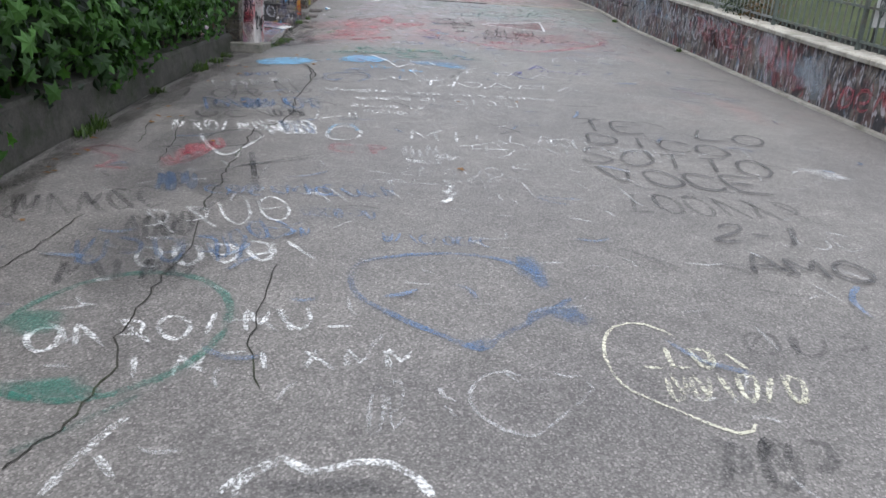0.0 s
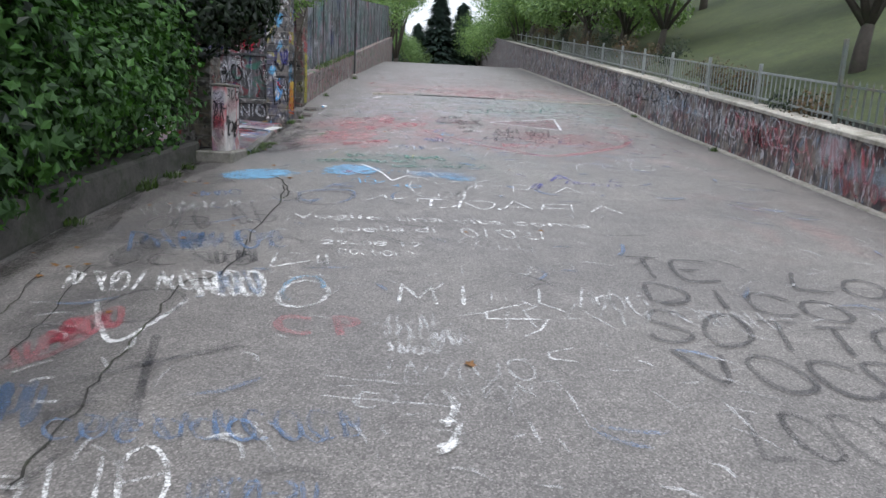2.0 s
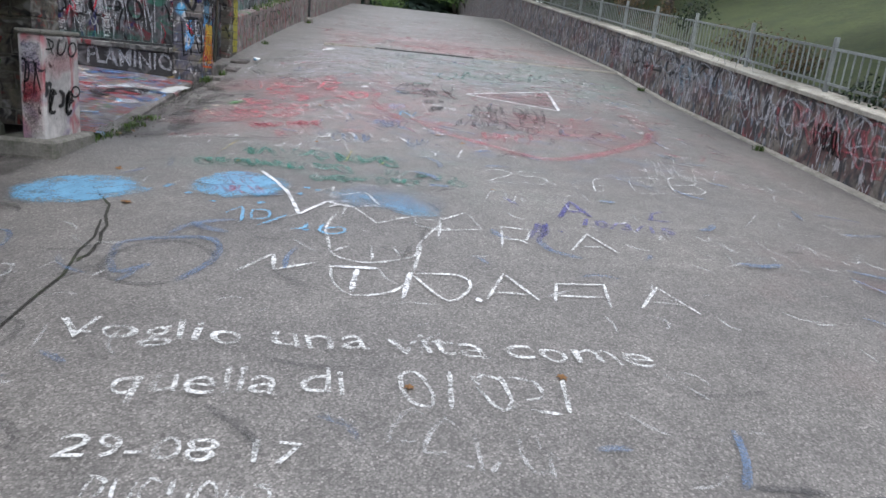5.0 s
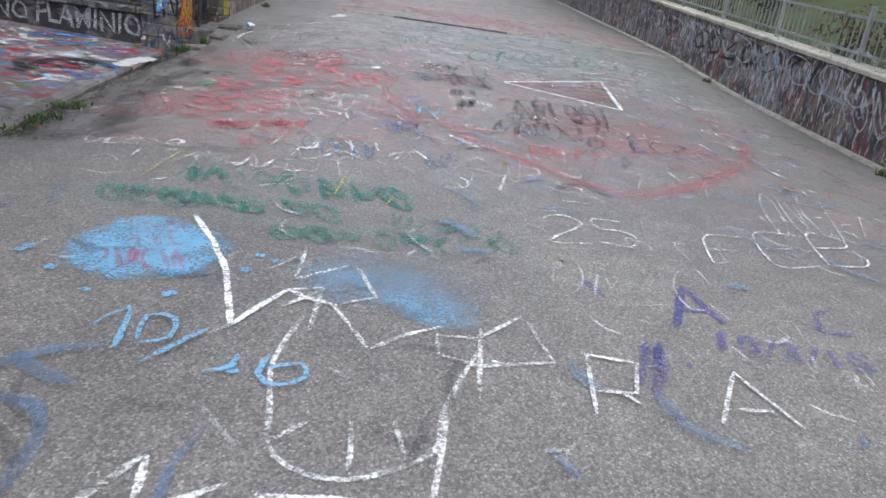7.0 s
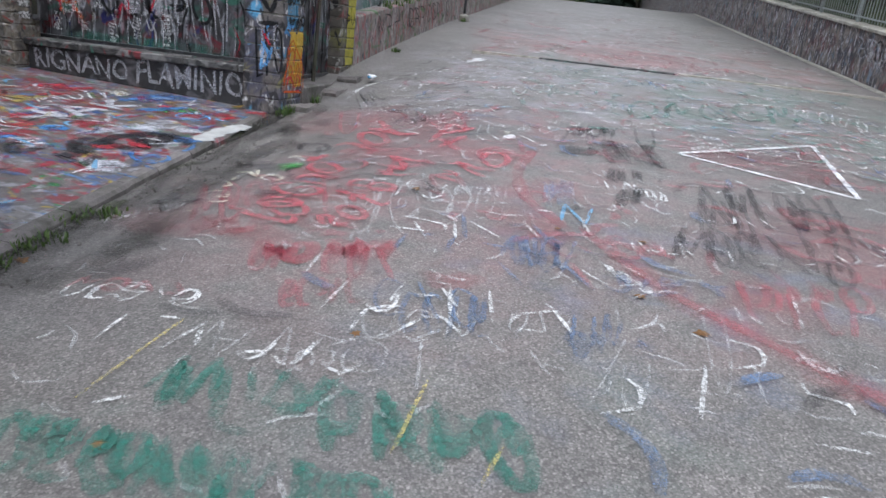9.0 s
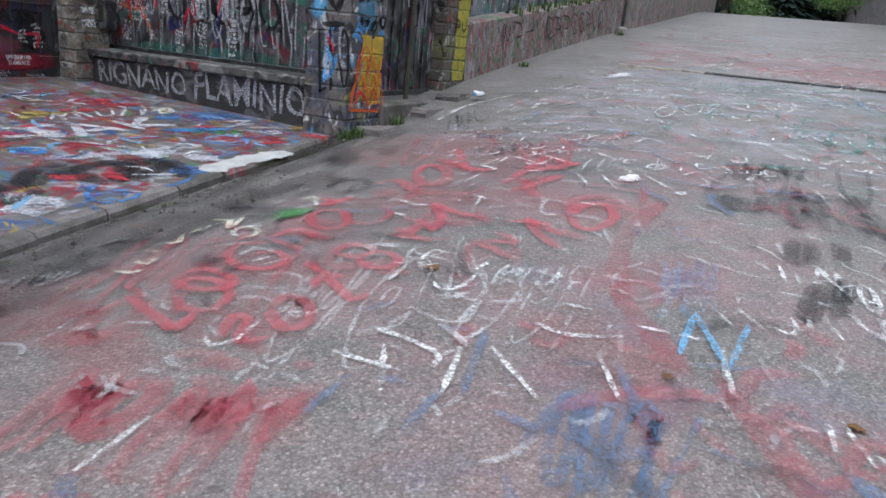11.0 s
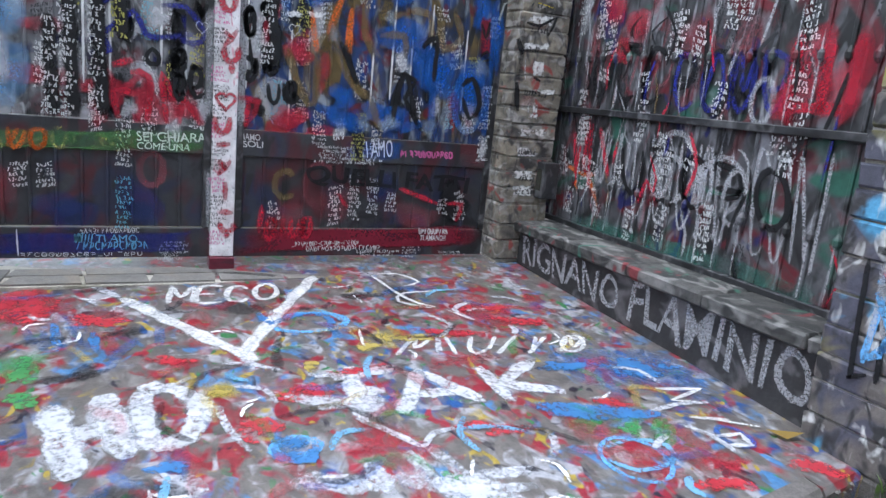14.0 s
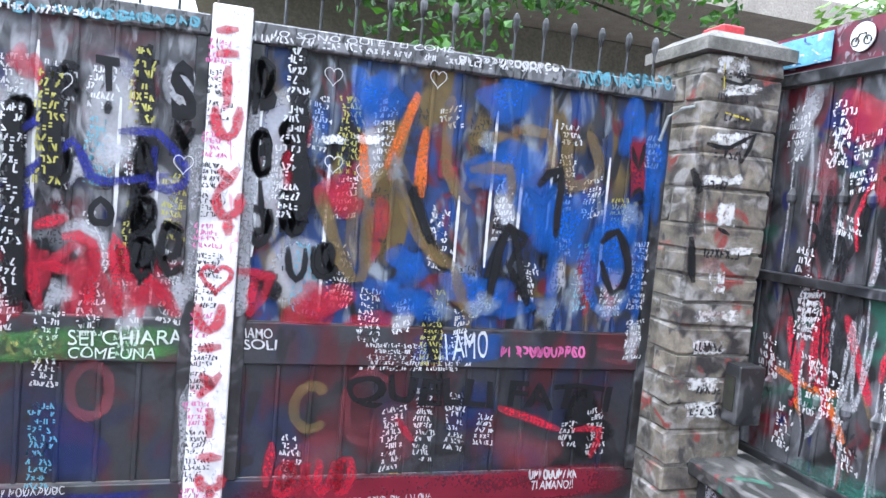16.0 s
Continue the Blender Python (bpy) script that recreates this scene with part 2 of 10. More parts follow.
M_PLAT = chaos("overpainted_concrete_floor", (0.24, 0.215, 0.2), [
    ((0.33, 0.31, 0.3), (1, 1, 1), 1.6, 0.45, 0.08), ((0.03, 0.11, 0.36), (1, 1.2, 1), 2.2, 0.3, 0.03), ((0.34, 0.035, 0.048), (1.1, 1.5, 1), 2.4, 0.42, 0.05),
    ((0.17, 0.155, 0.15), (1.2, 1.4, 1), 2.8, 0.36, 0.04), ((0.55, 0.55, 0.6), (1.3, 1.8, 1), 2.8, 0.24, 0.05), ((0.12, 0.3, 0.6), (1.3, 1.6, 1), 3.0, 0.24, 0.04),
    ((0.05, 0.26, 0.08), (1.5, 2.0, 1), 4.4, 0.15, 0.02), ((0.42, 0.03, 0.055), (1.5, 1.3, 1), 3.2, 0.28, 0.04), ((0.55, 0.4, 0.06), (1.4, 1.8, 1), 4.4, 0.11, 0.02),
    ((0.5, 0.49, 0.53), (2.0, 1.6, 1), 4.4, 0.2, 0.06), ((0.035, 0.03, 0.05), (1.4, 1.8, 1), 5.0, 0.14, 0.03), ((0.2, 0.18, 0.17), (1.2, 1.8, 1), 6.0, 0.38, 0.08)], 0.34, dirt=0.5, bumps=0.2, gain=0.64)
M_GATE_UP = chaos("sprayed_gate_sheet", (0.11, 0.11, 0.12), [
    ((0.42, 0.42, 0.46), (1, 1.5, 0.9), 3.0, 0.5, 0.14), (DRED, (1, 1.2, 1.6), 2.6, 0.24, 0.09), ((0.06, 0.06, 0.065), (1, 3, 1.2), 3.4, 0.32, 0.09), ((0.68, 0.68, 0.72), (1, 4, 1.6), 4.4, 0.26, 0.09),
    (NAVY, (1, 1.5, 1.5), 2.8, 0.14, 0.06)], 0.6, dirt=0.3, bumps=0.06, gain=0.48)
M_GATE_BLUE = chaos("blue_sprayed_gate_sheet", (0.03, 0.07, 0.2), [
    (BLUE, (1, 1.4, 0.9), 2.4, 0.62, 0.1), ((0.05, 0.05, 0.06), (1, 1.4, 1.2), 2.4, 0.36, 0.09), ((0.5, 0.56, 0.64), (1, 3.2, 1.0), 3.6, 0.2, 0.08), (OCHRE, (1, 1.8, 0.8), 2.6, 0.26, 0.05),
    (BLACK, (1, 2.2, 1.0), 3.4, 0.28, 0.06), (DRED, (1, 2, 1.6), 3.0, 0.16, 0.06)], 0.6, dirt=0.3, bumps=0.06, gain=0.52)
M_GATE_LOW = chaos("dark_sprayed_gate_sheet", (0.075, 0.078, 0.09), [
    ((0.03, 0.04, 0.11), (1, 1.2, 1.2), 1.8, 0.26, 0.09), ((0.13, 0.02, 0.03), (1, 1.6, 1.4), 2.2, 0.34, 0.08), ((0.03, 0.03, 0.035), (1, 2, 1.2), 2.6, 0.26, 0.04)], 0.6, dirt=0.3, bumps=0.05, gain=0.46)
M_PANEL = chaos("grey_sprayed_sheet_metal", (0.07, 0.07, 0.075), [
    ((0.19, 0.19, 0.21), (1.4, 1, 0.9), 2.6, 0.44, 0.12), (BLACK, (2.4, 1, 1.4), 3.0, 0.4, 0.08), (DRED, (1.5, 1, 1.2), 2.6, 0.28, 0.07), ((0.4, 0.4, 0.44), (3, 1, 1.0), 3.4, 0.24, 0.07),
    ((0.05, 0.2, 0.14), (1, 1, 2), 2.0, 0.14, 0.05), (NAVY, (2, 1, 1.4), 2.2, 0.15, 0.03)], 0.6, dirt=0.35, bumps=0.06, gain=0.54)
M_PANEL_FAR = chaos("sprayed_boarding", (0.09, 0.12, 0.12), [
    ((0.07, 0.16, 0.14), (1, 0.7, 0.5), 0.8, 0.4, 0.04), ((0.26, 0.26, 0.3), (1, 1.2, 1), 1.6, 0.36, 0.06), ((0.24, 0.1, 0.14), (1, 1, 1), 1.2, 0.24, 0.05), (BLACK, (1, 2.4, 1.4), 2.0, 0.3, 0.03), ((0.45, 0.45, 0.48), (1, 4, 1.6), 2.4, 0.18, 0.03)], 0.6, dirt=0.35, gain=0.85)
M_IRON = chaos("dark_painted_iron", (0.05, 0.05, 0.055), [((0.2, 0.2, 0.21), (1, 1, 1), 8, 0.25, 0.08), (BLACK, (1, 1, 1), 6, 0.3, 0.06)], 0.4, 0.0, 0.3, 0.08, gain=0.6)
M_TOPRAIL = chaos("scribbled_rail_paint", (0.16, 0.16, 0.17), [((0.36, 0.36, 0.38), (1, 3, 2), 5, 0.4, 0.06), (BLACK, (1, 6, 2), 6, 0.3, 0.04)], 0.5, dirt=0.3, bumps=0.06, gain=0.6)
M_MAROON = chaos("maroon_sheet", (0.16, 0.012, 0.035), [((0.05, 0.02, 0.03), (2, 1, 2), 3, 0.3, 0.06), ((0.3, 0.25, 0.28), (5, 1, 3), 4, 0.14, 0.03)], 0.5, dirt=0.3, bumps=0.06, gain=0.8)
M_PSTONE = stone("stone_cap", (0.17, 0.16, 0.145), 8, 0.6, (0.07, 0.07, 0.06))
M_PAINTSTONE = chaos("graffitied_stone", (0.2, 0.175, 0.14), [
    ((0.05, 0.045, 0.045), (1, 1, 1.3), 3.4, 0.4, 0.1), ((0.3, 0.26, 0.2), (1.2, 1.2, 1.6), 3.0, 0.3, 0.08), ((0.38, 0.36, 0.34), (1.4, 1.4, 2.0), 4.6, 0.3, 0.08), ((0.3, 0.07, 0.06), (1.4, 1.4, 1.6), 4.0, 0.14, 0.04), ((0.06, 0.055, 0.055), (1.6, 1.6, 1.2), 5.5, 0.22, 0.06)], 0.8, dirt=0.5, bumps=0.5, gain=0.95)
M_PILLAR_A = chaos("layered_graffiti_on_stone", (0.1, 0.09, 0.085), [
    ((0.05, 0.05, 0.07), (1.3, 1.3, 1), 2.6, 0.46, 0.05), ((0.06, 0.2, 0.34), (1.2, 1.2, 1), 2.4, 0.24, 0.03), ((0.4, 0.4, 0.4), (2.2, 2.2, 1.3), 4.2, 0.2, 0.06),
    (BLACK, (2.4, 2.4, 1.4), 4.0, 0.36, 0.06), ((0.22, 0.2, 0.04), (1.2, 1.2, 1), 2.4, 0.12, 0.05)], 0.75, dirt=0.4, bumps=0.4, gain=1.5, fields=[((0.46, 0.3, 0.03), (-2.96, 16.3, 0.33), (-2.7, 16.78, 0.9)), ((0.05, 0.17, 0.28), (-2.96, 16.2, 0.95), (-2.7, 16.5, 1.25)), ((0.3, 0.27, 0.05), (-2.96, 16.2, 1.62), (-2.7, 16.78, 1.85))])
M_PILLAR_B = chaos("yellow_painted_stone", (0.15, 0.13, 0.11), [
    ((0.2, 0.19, 0.06), (1, 1, 0.8), 1.6, 0.25, 0.08), (BLACK, (3, 3, 1.6), 3.2, 0.24, 0.03), ((0.3, 0.08, 0.08), (1, 1, 1), 2.0, 0.2, 0.04), ((0.5, 0.48, 0.45), (2, 2, 2), 3.0, 0.15, 0.03)], 0.8, dirt=0.45, bumps=0.4, gain=0.75, fields=[((0.36, 0.32, 0.04), (-3.06, 18.42, 0.5), (-2.8, 18.9, 1.6)), ((0.3, 0.06, 0.06), (-3.06, 18.3, 1.62), (-2.8, 18.9, 1.85))])
M_BENCH = chaos("grey_painted_ledge", (0.15, 0.145, 0.14), [((0.05, 0.05, 0.05), (1, 1, 1.5), 4.0, 0.52, 0.05), ((0.34, 0.33, 0.32), (1.2, 2, 1.5), 3.2, 0.3, 0.05), ((0.3, 0.06, 0.07), (1.5, 1.5, 1), 2.8, 0.12, 0.03), ((0.08, 0.25, 0.18), (1.5, 1, 1), 2.4, 0.1, 0.03)], 0.8, dirt=0.45, bumps=0.4, gain=0.6)
M_BENCHFRONT = chaos("black_painted_ledge_front", (0.045, 0.043, 0.046), [((0.16, 0.15, 0.16), (1.2, 1, 1.5), 3.0, 0.3, 0.06)], 0.75, dirt=0.4, bumps=0.3, gain=0.7)
M_WHITEPOST = chaos("white_painted_steel", (0.74, 0.72, 0.74), [((0.62, 0.34, 0.4), (1, 6, 3), 4, 0.08, 0.03), ((0.4, 0.4, 0.42), (1, 14, 8), 4.2, 0.14, 0.02)], 0.4, dirt=0.2, bumps=0.05)
M_FENCE = stone("grey_green_iron", (0.1, 0.12, 0.105), 6, 0.25, (0.12, 0.1, 0.07), 0.55, 0.1)
M_FENCE_PALE = stone("galvanised_post", (0.21, 0.225, 0.22), 6, 0.2, None, 0.5, 0.1)
M_GRASS = stone("grass_slope", (0.038, 0.050, 0.0125), 1.3, 0.4, (0.023, 0.037, 0.0095), 0.9, 0.7)
M_SOIL = stone("dark_soil", (0.07, 0.06, 0.045), 12, 0.4, (0.05, 0.07, 0.02))
M_BARK = stone("tree_bark", (0.06, 0.05, 0.04), 12, 0.35, (0.06, 0.07, 0.04))
M_LEAF = foliage("hedge_leaf", (0.015, 0.043, 0.01), (0.08, 0.2, 0.034), 0.6)
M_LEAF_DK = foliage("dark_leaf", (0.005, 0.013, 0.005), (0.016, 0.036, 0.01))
M_LEAF_TREE = foliage("tree_leaf", (0.075, 0.14, 0.045), (0.22, 0.33, 0.11), 0.6)
M_LEAF_RED = foliage("reddish_rose_leaf", (0.05, 0.045, 0.025), (0.16, 0.09, 0.05))
M_NEEDLE = foliage("conifer_needle", (0.012, 0.027, 0.024), (0.03, 0.06, 0.042), 0.95)
M_BLADE = foliage("grass_blade", (0.03, 0.06, 0.012), (0.09, 0.15, 0.03))
M_HOUSE = stone("beige_render", (0.26, 0.235, 0.205), 3, 0.12, None, 0.9, 0.2)
M_ROOF = stone("brown_eaves", (0.3, 0.265, 0.235), 5, 0.25, None, 0.9, 0.2)
M_FLAG = stone("paving_stone", (0.17, 0.16, 0.15), 10, 0.3, (0.2, 0.17, 0.14))
M_PWHITE = chaos("white_concrete_post", (0.5, 0.47, 0.46), [((0.4, 0.08, 0.1), (1.5, 1.5, 1), 2.6, 0.2, 0.06), (BLACK, (2, 2, 2), 4, 0.12, 0.03), ((0.25, 0.2, 0.3), (1, 1, 1), 2, 0.2, 0.06)], 0.8, dirt=0.35)


# ---- mesh helpers ----
def part(name, bm, material, parent=None, label="", smooth=False):
    me = bpy.data.meshes.new(name)
    bm.to_mesh(me)
    bm.free()
    me.materials.append(material)
    if smooth:
        me.shade_smooth()
    ob = new(name, me)
    if parent:
        ob.parent = parent
    if label:
        tagged(ob, label)
    return ob


def raw(name, verts, faces, material, parent=None, label=""):
    me = bpy.data.meshes.new(name)
    me.from_pydata(verts, [], faces)
    me.materials.append(material)
    ob = new(name, me)
    if parent:
        ob.parent = parent
    if label:
        tagged(ob, label)
    return ob


def shared(name, me, parent, loc=(0, 0, 0), turn=0.0):
    ob = new(name, me)
    ob.parent = parent
    ob.location = loc
    ob.rotation_euler = (0, 0, turn)
    return ob


def empty(name, loc, label, category, group="", kind=""):
    ob = new(name)
    ob.empty_display_size = 0.1
    ob.location = loc
    return tagged(ob, label, category, group, kind)


def box(bm, x0, x1, y0, y1, z0, z1, bev=0.0, rough=0.0, rng=None):
    g = bmesh.ops.create_cube(bm, size=1.0, matrix=Matrix.LocRotScale(((x0 + x1) / 2, (y0 + y1) / 2, (z0 + z1) / 2), None, (x1 - x0, y1 - y0, z1 - z0)))
    vs = g["verts"]
    if bev:
        es = list({e for v in vs for e in v.link_edges})
        r = bmesh.ops.bevel(bm, geom=es, offset=bev, segments=1, affect="EDGES")
        vs = list({v for f in r["faces"] for v in f.verts} | {v for v in vs if v.is_valid})
    if rough and rng:
        for v in vs:
            v.co += Vector([rng.uniform(-rough, rough) for _ in range(3)])
    return vs


def boxed(name, x0, x1, y0, y1, z0, z1, material, parent=None, label="", bev=0.006, rough=0.0, rng=None):
    bm = bmesh.new()
    box(bm, x0, x1, y0, y1, z0, z1, bev, rough, rng)
    return part(name, bm, material, parent, label)


def prism(bm, ring0, ring1):
    """Joins two rings of equal length into a closed solid."""
    a = [bm.verts.new(p) for p in ring0]
    b = [bm.verts.new(p) for p in ring1]
    k = len(a)
    for i in range(k):
        bm.faces.new((a[i], a[(i + 1) % k], b[(i + 1) % k], b[i]))
    bm.faces.new(a[::-1])
    bm.faces.new(b)


def tube(bm, pts, radii, sides=8):
    rings = []
    for i, p in enumerate(pts):
        d = (Vector(pts[min(i + 1, len(pts) - 1)]) - Vector(pts[max(i - 1, 0)])).normalized()
        a = d.orthogonal().normalized()
        c = d.cross(a)
        rings.append([bm.verts.new(Vector(p) + radii[i] * (a * math.cos(6.2832 * k / sides) + c * math.sin(6.2832 * k / sides))) for k in range(sides)])
    for r0, r1 in zip(rings, rings[1:]):
        for k in range(sides):
            bm.faces.new((r0[k], r0[(k + 1) % sides], r1[(k + 1) % sides], r1[k]))
    bm.faces.new(rings[0][::-1])
    bm.faces.new(rings[-1])


def step(a, b, x):
    q = min(1.0, max(0.0, (x - a) / (b - a)))
    return q * q * (3 - 2 * q)


def road_z(x, y):
    """The street: a steady climb to a crest, with a low gutter along each side."""
    z = 0.101 * (min(y, 44) - 12.55) - 0.02 * max(0.0, y - 44) - 0.004 * max(0, y - 44) ** 1.2
    z -= (0.07 + 0.23 * math.exp(-((y - 15.4) / 3.2) ** 2)) * step(-0.5, -2.65, x) * (1 - step(20, 26, y))
    z -= 0.12 * step(2.5, 5.0, x) * (1 - step(17, 22, y))
    return z


def plat_z(x, y):
    return -0.03 + 0.058 * (-2.85 - x) + (y - 14.4) * (0.045 - 0.025 * step(-3.0, -6.0, x))


# ---- ground ----
def build_road():
    xs = [-60, -30, -14, -8, -6.4, -5] + [-4 + 0.125 * i for i in range(32)] + [0.25 * i for i in range(22)] + [5.6, 7, 9, 14, 30, 80]
    ys = [-40, -20, -8] + [-4 + 0.2 * i for i in range(158)] + [28 + i for i in range(30)] + [60, 66, 75, 90, 120, 200, 400]
    verts = []
    for y in ys:
        for x in xs:
            z = road_z(x, y)
            if x < -2.75 and 10.9 < y < 17.2:
                z -= 0.25
            if x > 5.3:
                z -= 0.4
            verts.append((x, y, z))
    k = len(xs)
    faces = [(j * k + i, j * k + i + 1, (j + 1) * k + i + 1, (j + 1) * k + i) for j in range(len(ys) - 1) for i in range(k - 1)]
    ob = raw("road", verts, faces, M_ASPHALT)
    ob.data.shade_smooth()
    return tagged(ob, "worn grey asphalt street covered with graffiti", "road", kind="structure")


road = build_road()


def kerb_x(y):
    return -2.62 - 0.128 * (y - 13.1)


def build_platform():
    """Concrete apron in front of the gate, with a kerb edge along the gutter."""
    xs = [-6.6 + 0.2 * i for i in range(19)]
    verts, faces = [], []
    y0, y1 = 11.5, 16.3
    n = 25
    for j in range(n):
        y = y0 + (y1 - y0) * j / (n - 1)
        edge = kerb_x(y)
        for i, x in enumerate(xs):
            xx = x if i < len(xs) - 1 else edge
            xx = min(xx, edge)
            verts.append((xx, y, plat_z(xx, y)))
        verts.append((edge + 0.02, y, plat_z(edge, y) - 0.02))
        verts.append((edge + 0.03, y, plat_z(edge, y) - 0.4))
    k = len(xs) + 2
    for j in range(n - 1):
        for i in range(k - 1):
            faces.append((j * k + i, j * k + i + 1, (j + 1) * k + i + 1, (j + 1) * k + i))
    return tagged(raw("pavement", verts, faces, M_PLAT), "concrete apron covered in layers of coloured paint", "pavement", kind="structure")


platform = build_platform()


# ---- right side: retaining wall, coping, fence ----
def wall_top(y):
    return 0.39 + 0.1217 * (y - 9.8)


def build_right_wall():
    verts, faces = [], []
    ys = [-6 + 0.5 * i for i in range(190)]
    for y in ys:
        b = road_z(4.97, y)
        for x, z in ((4.97, b - 0.3), (4.97, b), (4.985, wall_top(y) - 0.07), (5.3, wall_top(y) - 0.07), (5.3, b - 0.3)):
            verts.append((x, y, z))
    for j in range(len(ys) - 1):
        for i in range(4):
            faces.append((j * 5 + i, j * 5 + i + 1, (j + 1) * 5 + i + 1, (j + 1) * 5 + i))
    wall = tagged(raw("wall_east", verts, faces, M_WALLPAINT), "low plastered retaining wall covered in faded graffiti", "wall", kind="structure")
    rng = random.Random(4)
    y = -5.9
    while y < 51:
        ln = rng.uniform(0.9, 1.1)
        bm = bmesh.new()
        z0, z1 = wall_top(y) - 0.066, wall_top(y + ln) - 0.066
        o = rng.uniform(-0.008, 0.008)
        lo = [(4.93 + o, y, z0), (5.33, y, z0), (5.33, y, z0 + 0.06), (4.95 + o, y, z0 + 0.06), (4.93 + o, y, z0 + 0.045)]
        prism(bm, lo, [(px, py + ln - 0.01, pz + z1 - z0) for px, py, pz in lo])
        part("coping_stone", bm, M_COPING, wall)
        y += ln
    bm = bmesh.new()
    for j in range(110):
        y = -5 + 0.5 * j
        a, b2 = road_z(4.9, y), road_z(4.9, y + 0.5)
        prism(bm, [(4.87, y, a - 0.05), (4.97, y, a - 0.05), (4.97, y, a + 0.035), (4.9, y, a + 0.025)], [(4.87, y + 0.5, b2 - 0.05), (4.97, y + 0.5, b2 - 0.05), (4.97, y + 0.5, b2 + 0.035), (4.9, y + 0.5, b2 + 0.025)])
    part("footing", bm, M_COPING, wall, "pale mortar footing along the wall")
    return wall


wall_east = build_right_wall()


def picket_mesh(h, w=0.018):
    bm = bmesh.new()
    box(bm, -w / 2, w / 2, -w / 2, w / 2, 0, h - 0.05)
    vs = [bm.verts.new((sx * w * 0.8, sy * w * 0.3, h - 0.05)) for sx, sy in ((-1, -1), (1, -1), (1, 1), (-1, 1))]
    tip = bm.verts.new((0, 0, h))
    for i in range(4):
        bm.faces.new((vs[i], vs[(i + 1) % 4], tip))
    bm.faces.new(vs[::-1])
    me = bpy.data.meshes.new("picket")
    bm.to_mesh(me)
    bm.free()
    return me


def build_fence():
    green, pale = picket_mesh(0.55), picket_mesh(0.5, 0.014)
    green.materials.append(M_FENCE)
    pale.materials.append(M_FENCE_PALE)
    marks = [2.0, 4.3, 6.6, 8.9, 11.16, 13.42, 15.54, 17.69, 19.79, 21.93, 24.26, 26.6, 29.0, 31.4, 33.8, 36.2, 38.6, 41.0, 43.4, 45.8, 48.2]
    for a, b in zip(marks, marks[1:]):
        dark = a < 11.1
        f = empty("iron_fence", (5.2, a, wall_top(a)), "dark green iron picket fence on a wall" if dark else "pale galvanised picket fence on a wall", "fence", "street fence")
        m = M_FENCE if dark else M_FENCE_PALE
        rise = wall_top(b) - wall_top(a)
        for z in (0.08, 0.47):
            bm = bmesh.new()
            prism(bm, [(-0.012, 0, z), (0.012, 0, z), (0.012, 0, z + 0.03), (-0.012, 0, z + 0.03)], [(-0.012, b - a, z + rise), (0.012, b - a, z + rise), (0.012, b - a, z + 0.03 + rise), (-0.012, b - a, z + 0.03 + rise)])
            part("rail", bm, m, f)
        bm = bmesh.new()
        h = 1.05 if abs(a - 11.16) < 0.1 else 0.62
        box(bm, -0.025, 0.025, -0.025, 0.025, -0.02, h, 0.005)
        part("post", bm, M_FENCE if abs(a - 11.16) < 0.1 else m, f)
        if a < 30:
            k = 16
            for i in range(1, k):
                shared("picket", green if dark else pale, f, (0, (b - a) * i / k, 0.02 + rise * i / k))


build_fence()


# ---- hillside ----
def hill_z(x, y):
    return wall_top(min(y, 60)) - 0.05 + 0.36 * (x - 5.3) - 0.002 * max(0, x - 20) ** 1.6 + 0.15 * math.sin(x * 0.35) * math.sin(y * 0.2)


def build_hill():
    xs = [5.32, 5.8, 6.5, 7.5, 9, 11, 13, 16, 20, 25, 32, 42, 60]
    ys = [-30, -15] + [-6 + 2 * i for i in range(40)] + [80, 100, 130]
    verts = [(x, y, hill_z(x, y)) for y in ys for x in xs]
    k = len(xs)
    faces = [(j * k + i, j * k + i + 1, (j + 1) * k + i + 1, (j + 1) * k + i) for j in range(len(ys) - 1) for i in range(k - 1)]
    ob = raw("ground", verts, faces, M_GRASS)
    ob.data.shade_smooth()
    return tagged(ob, "mown grass slope rising behind the fence", "grass slope", kind="structure")


build_hill()


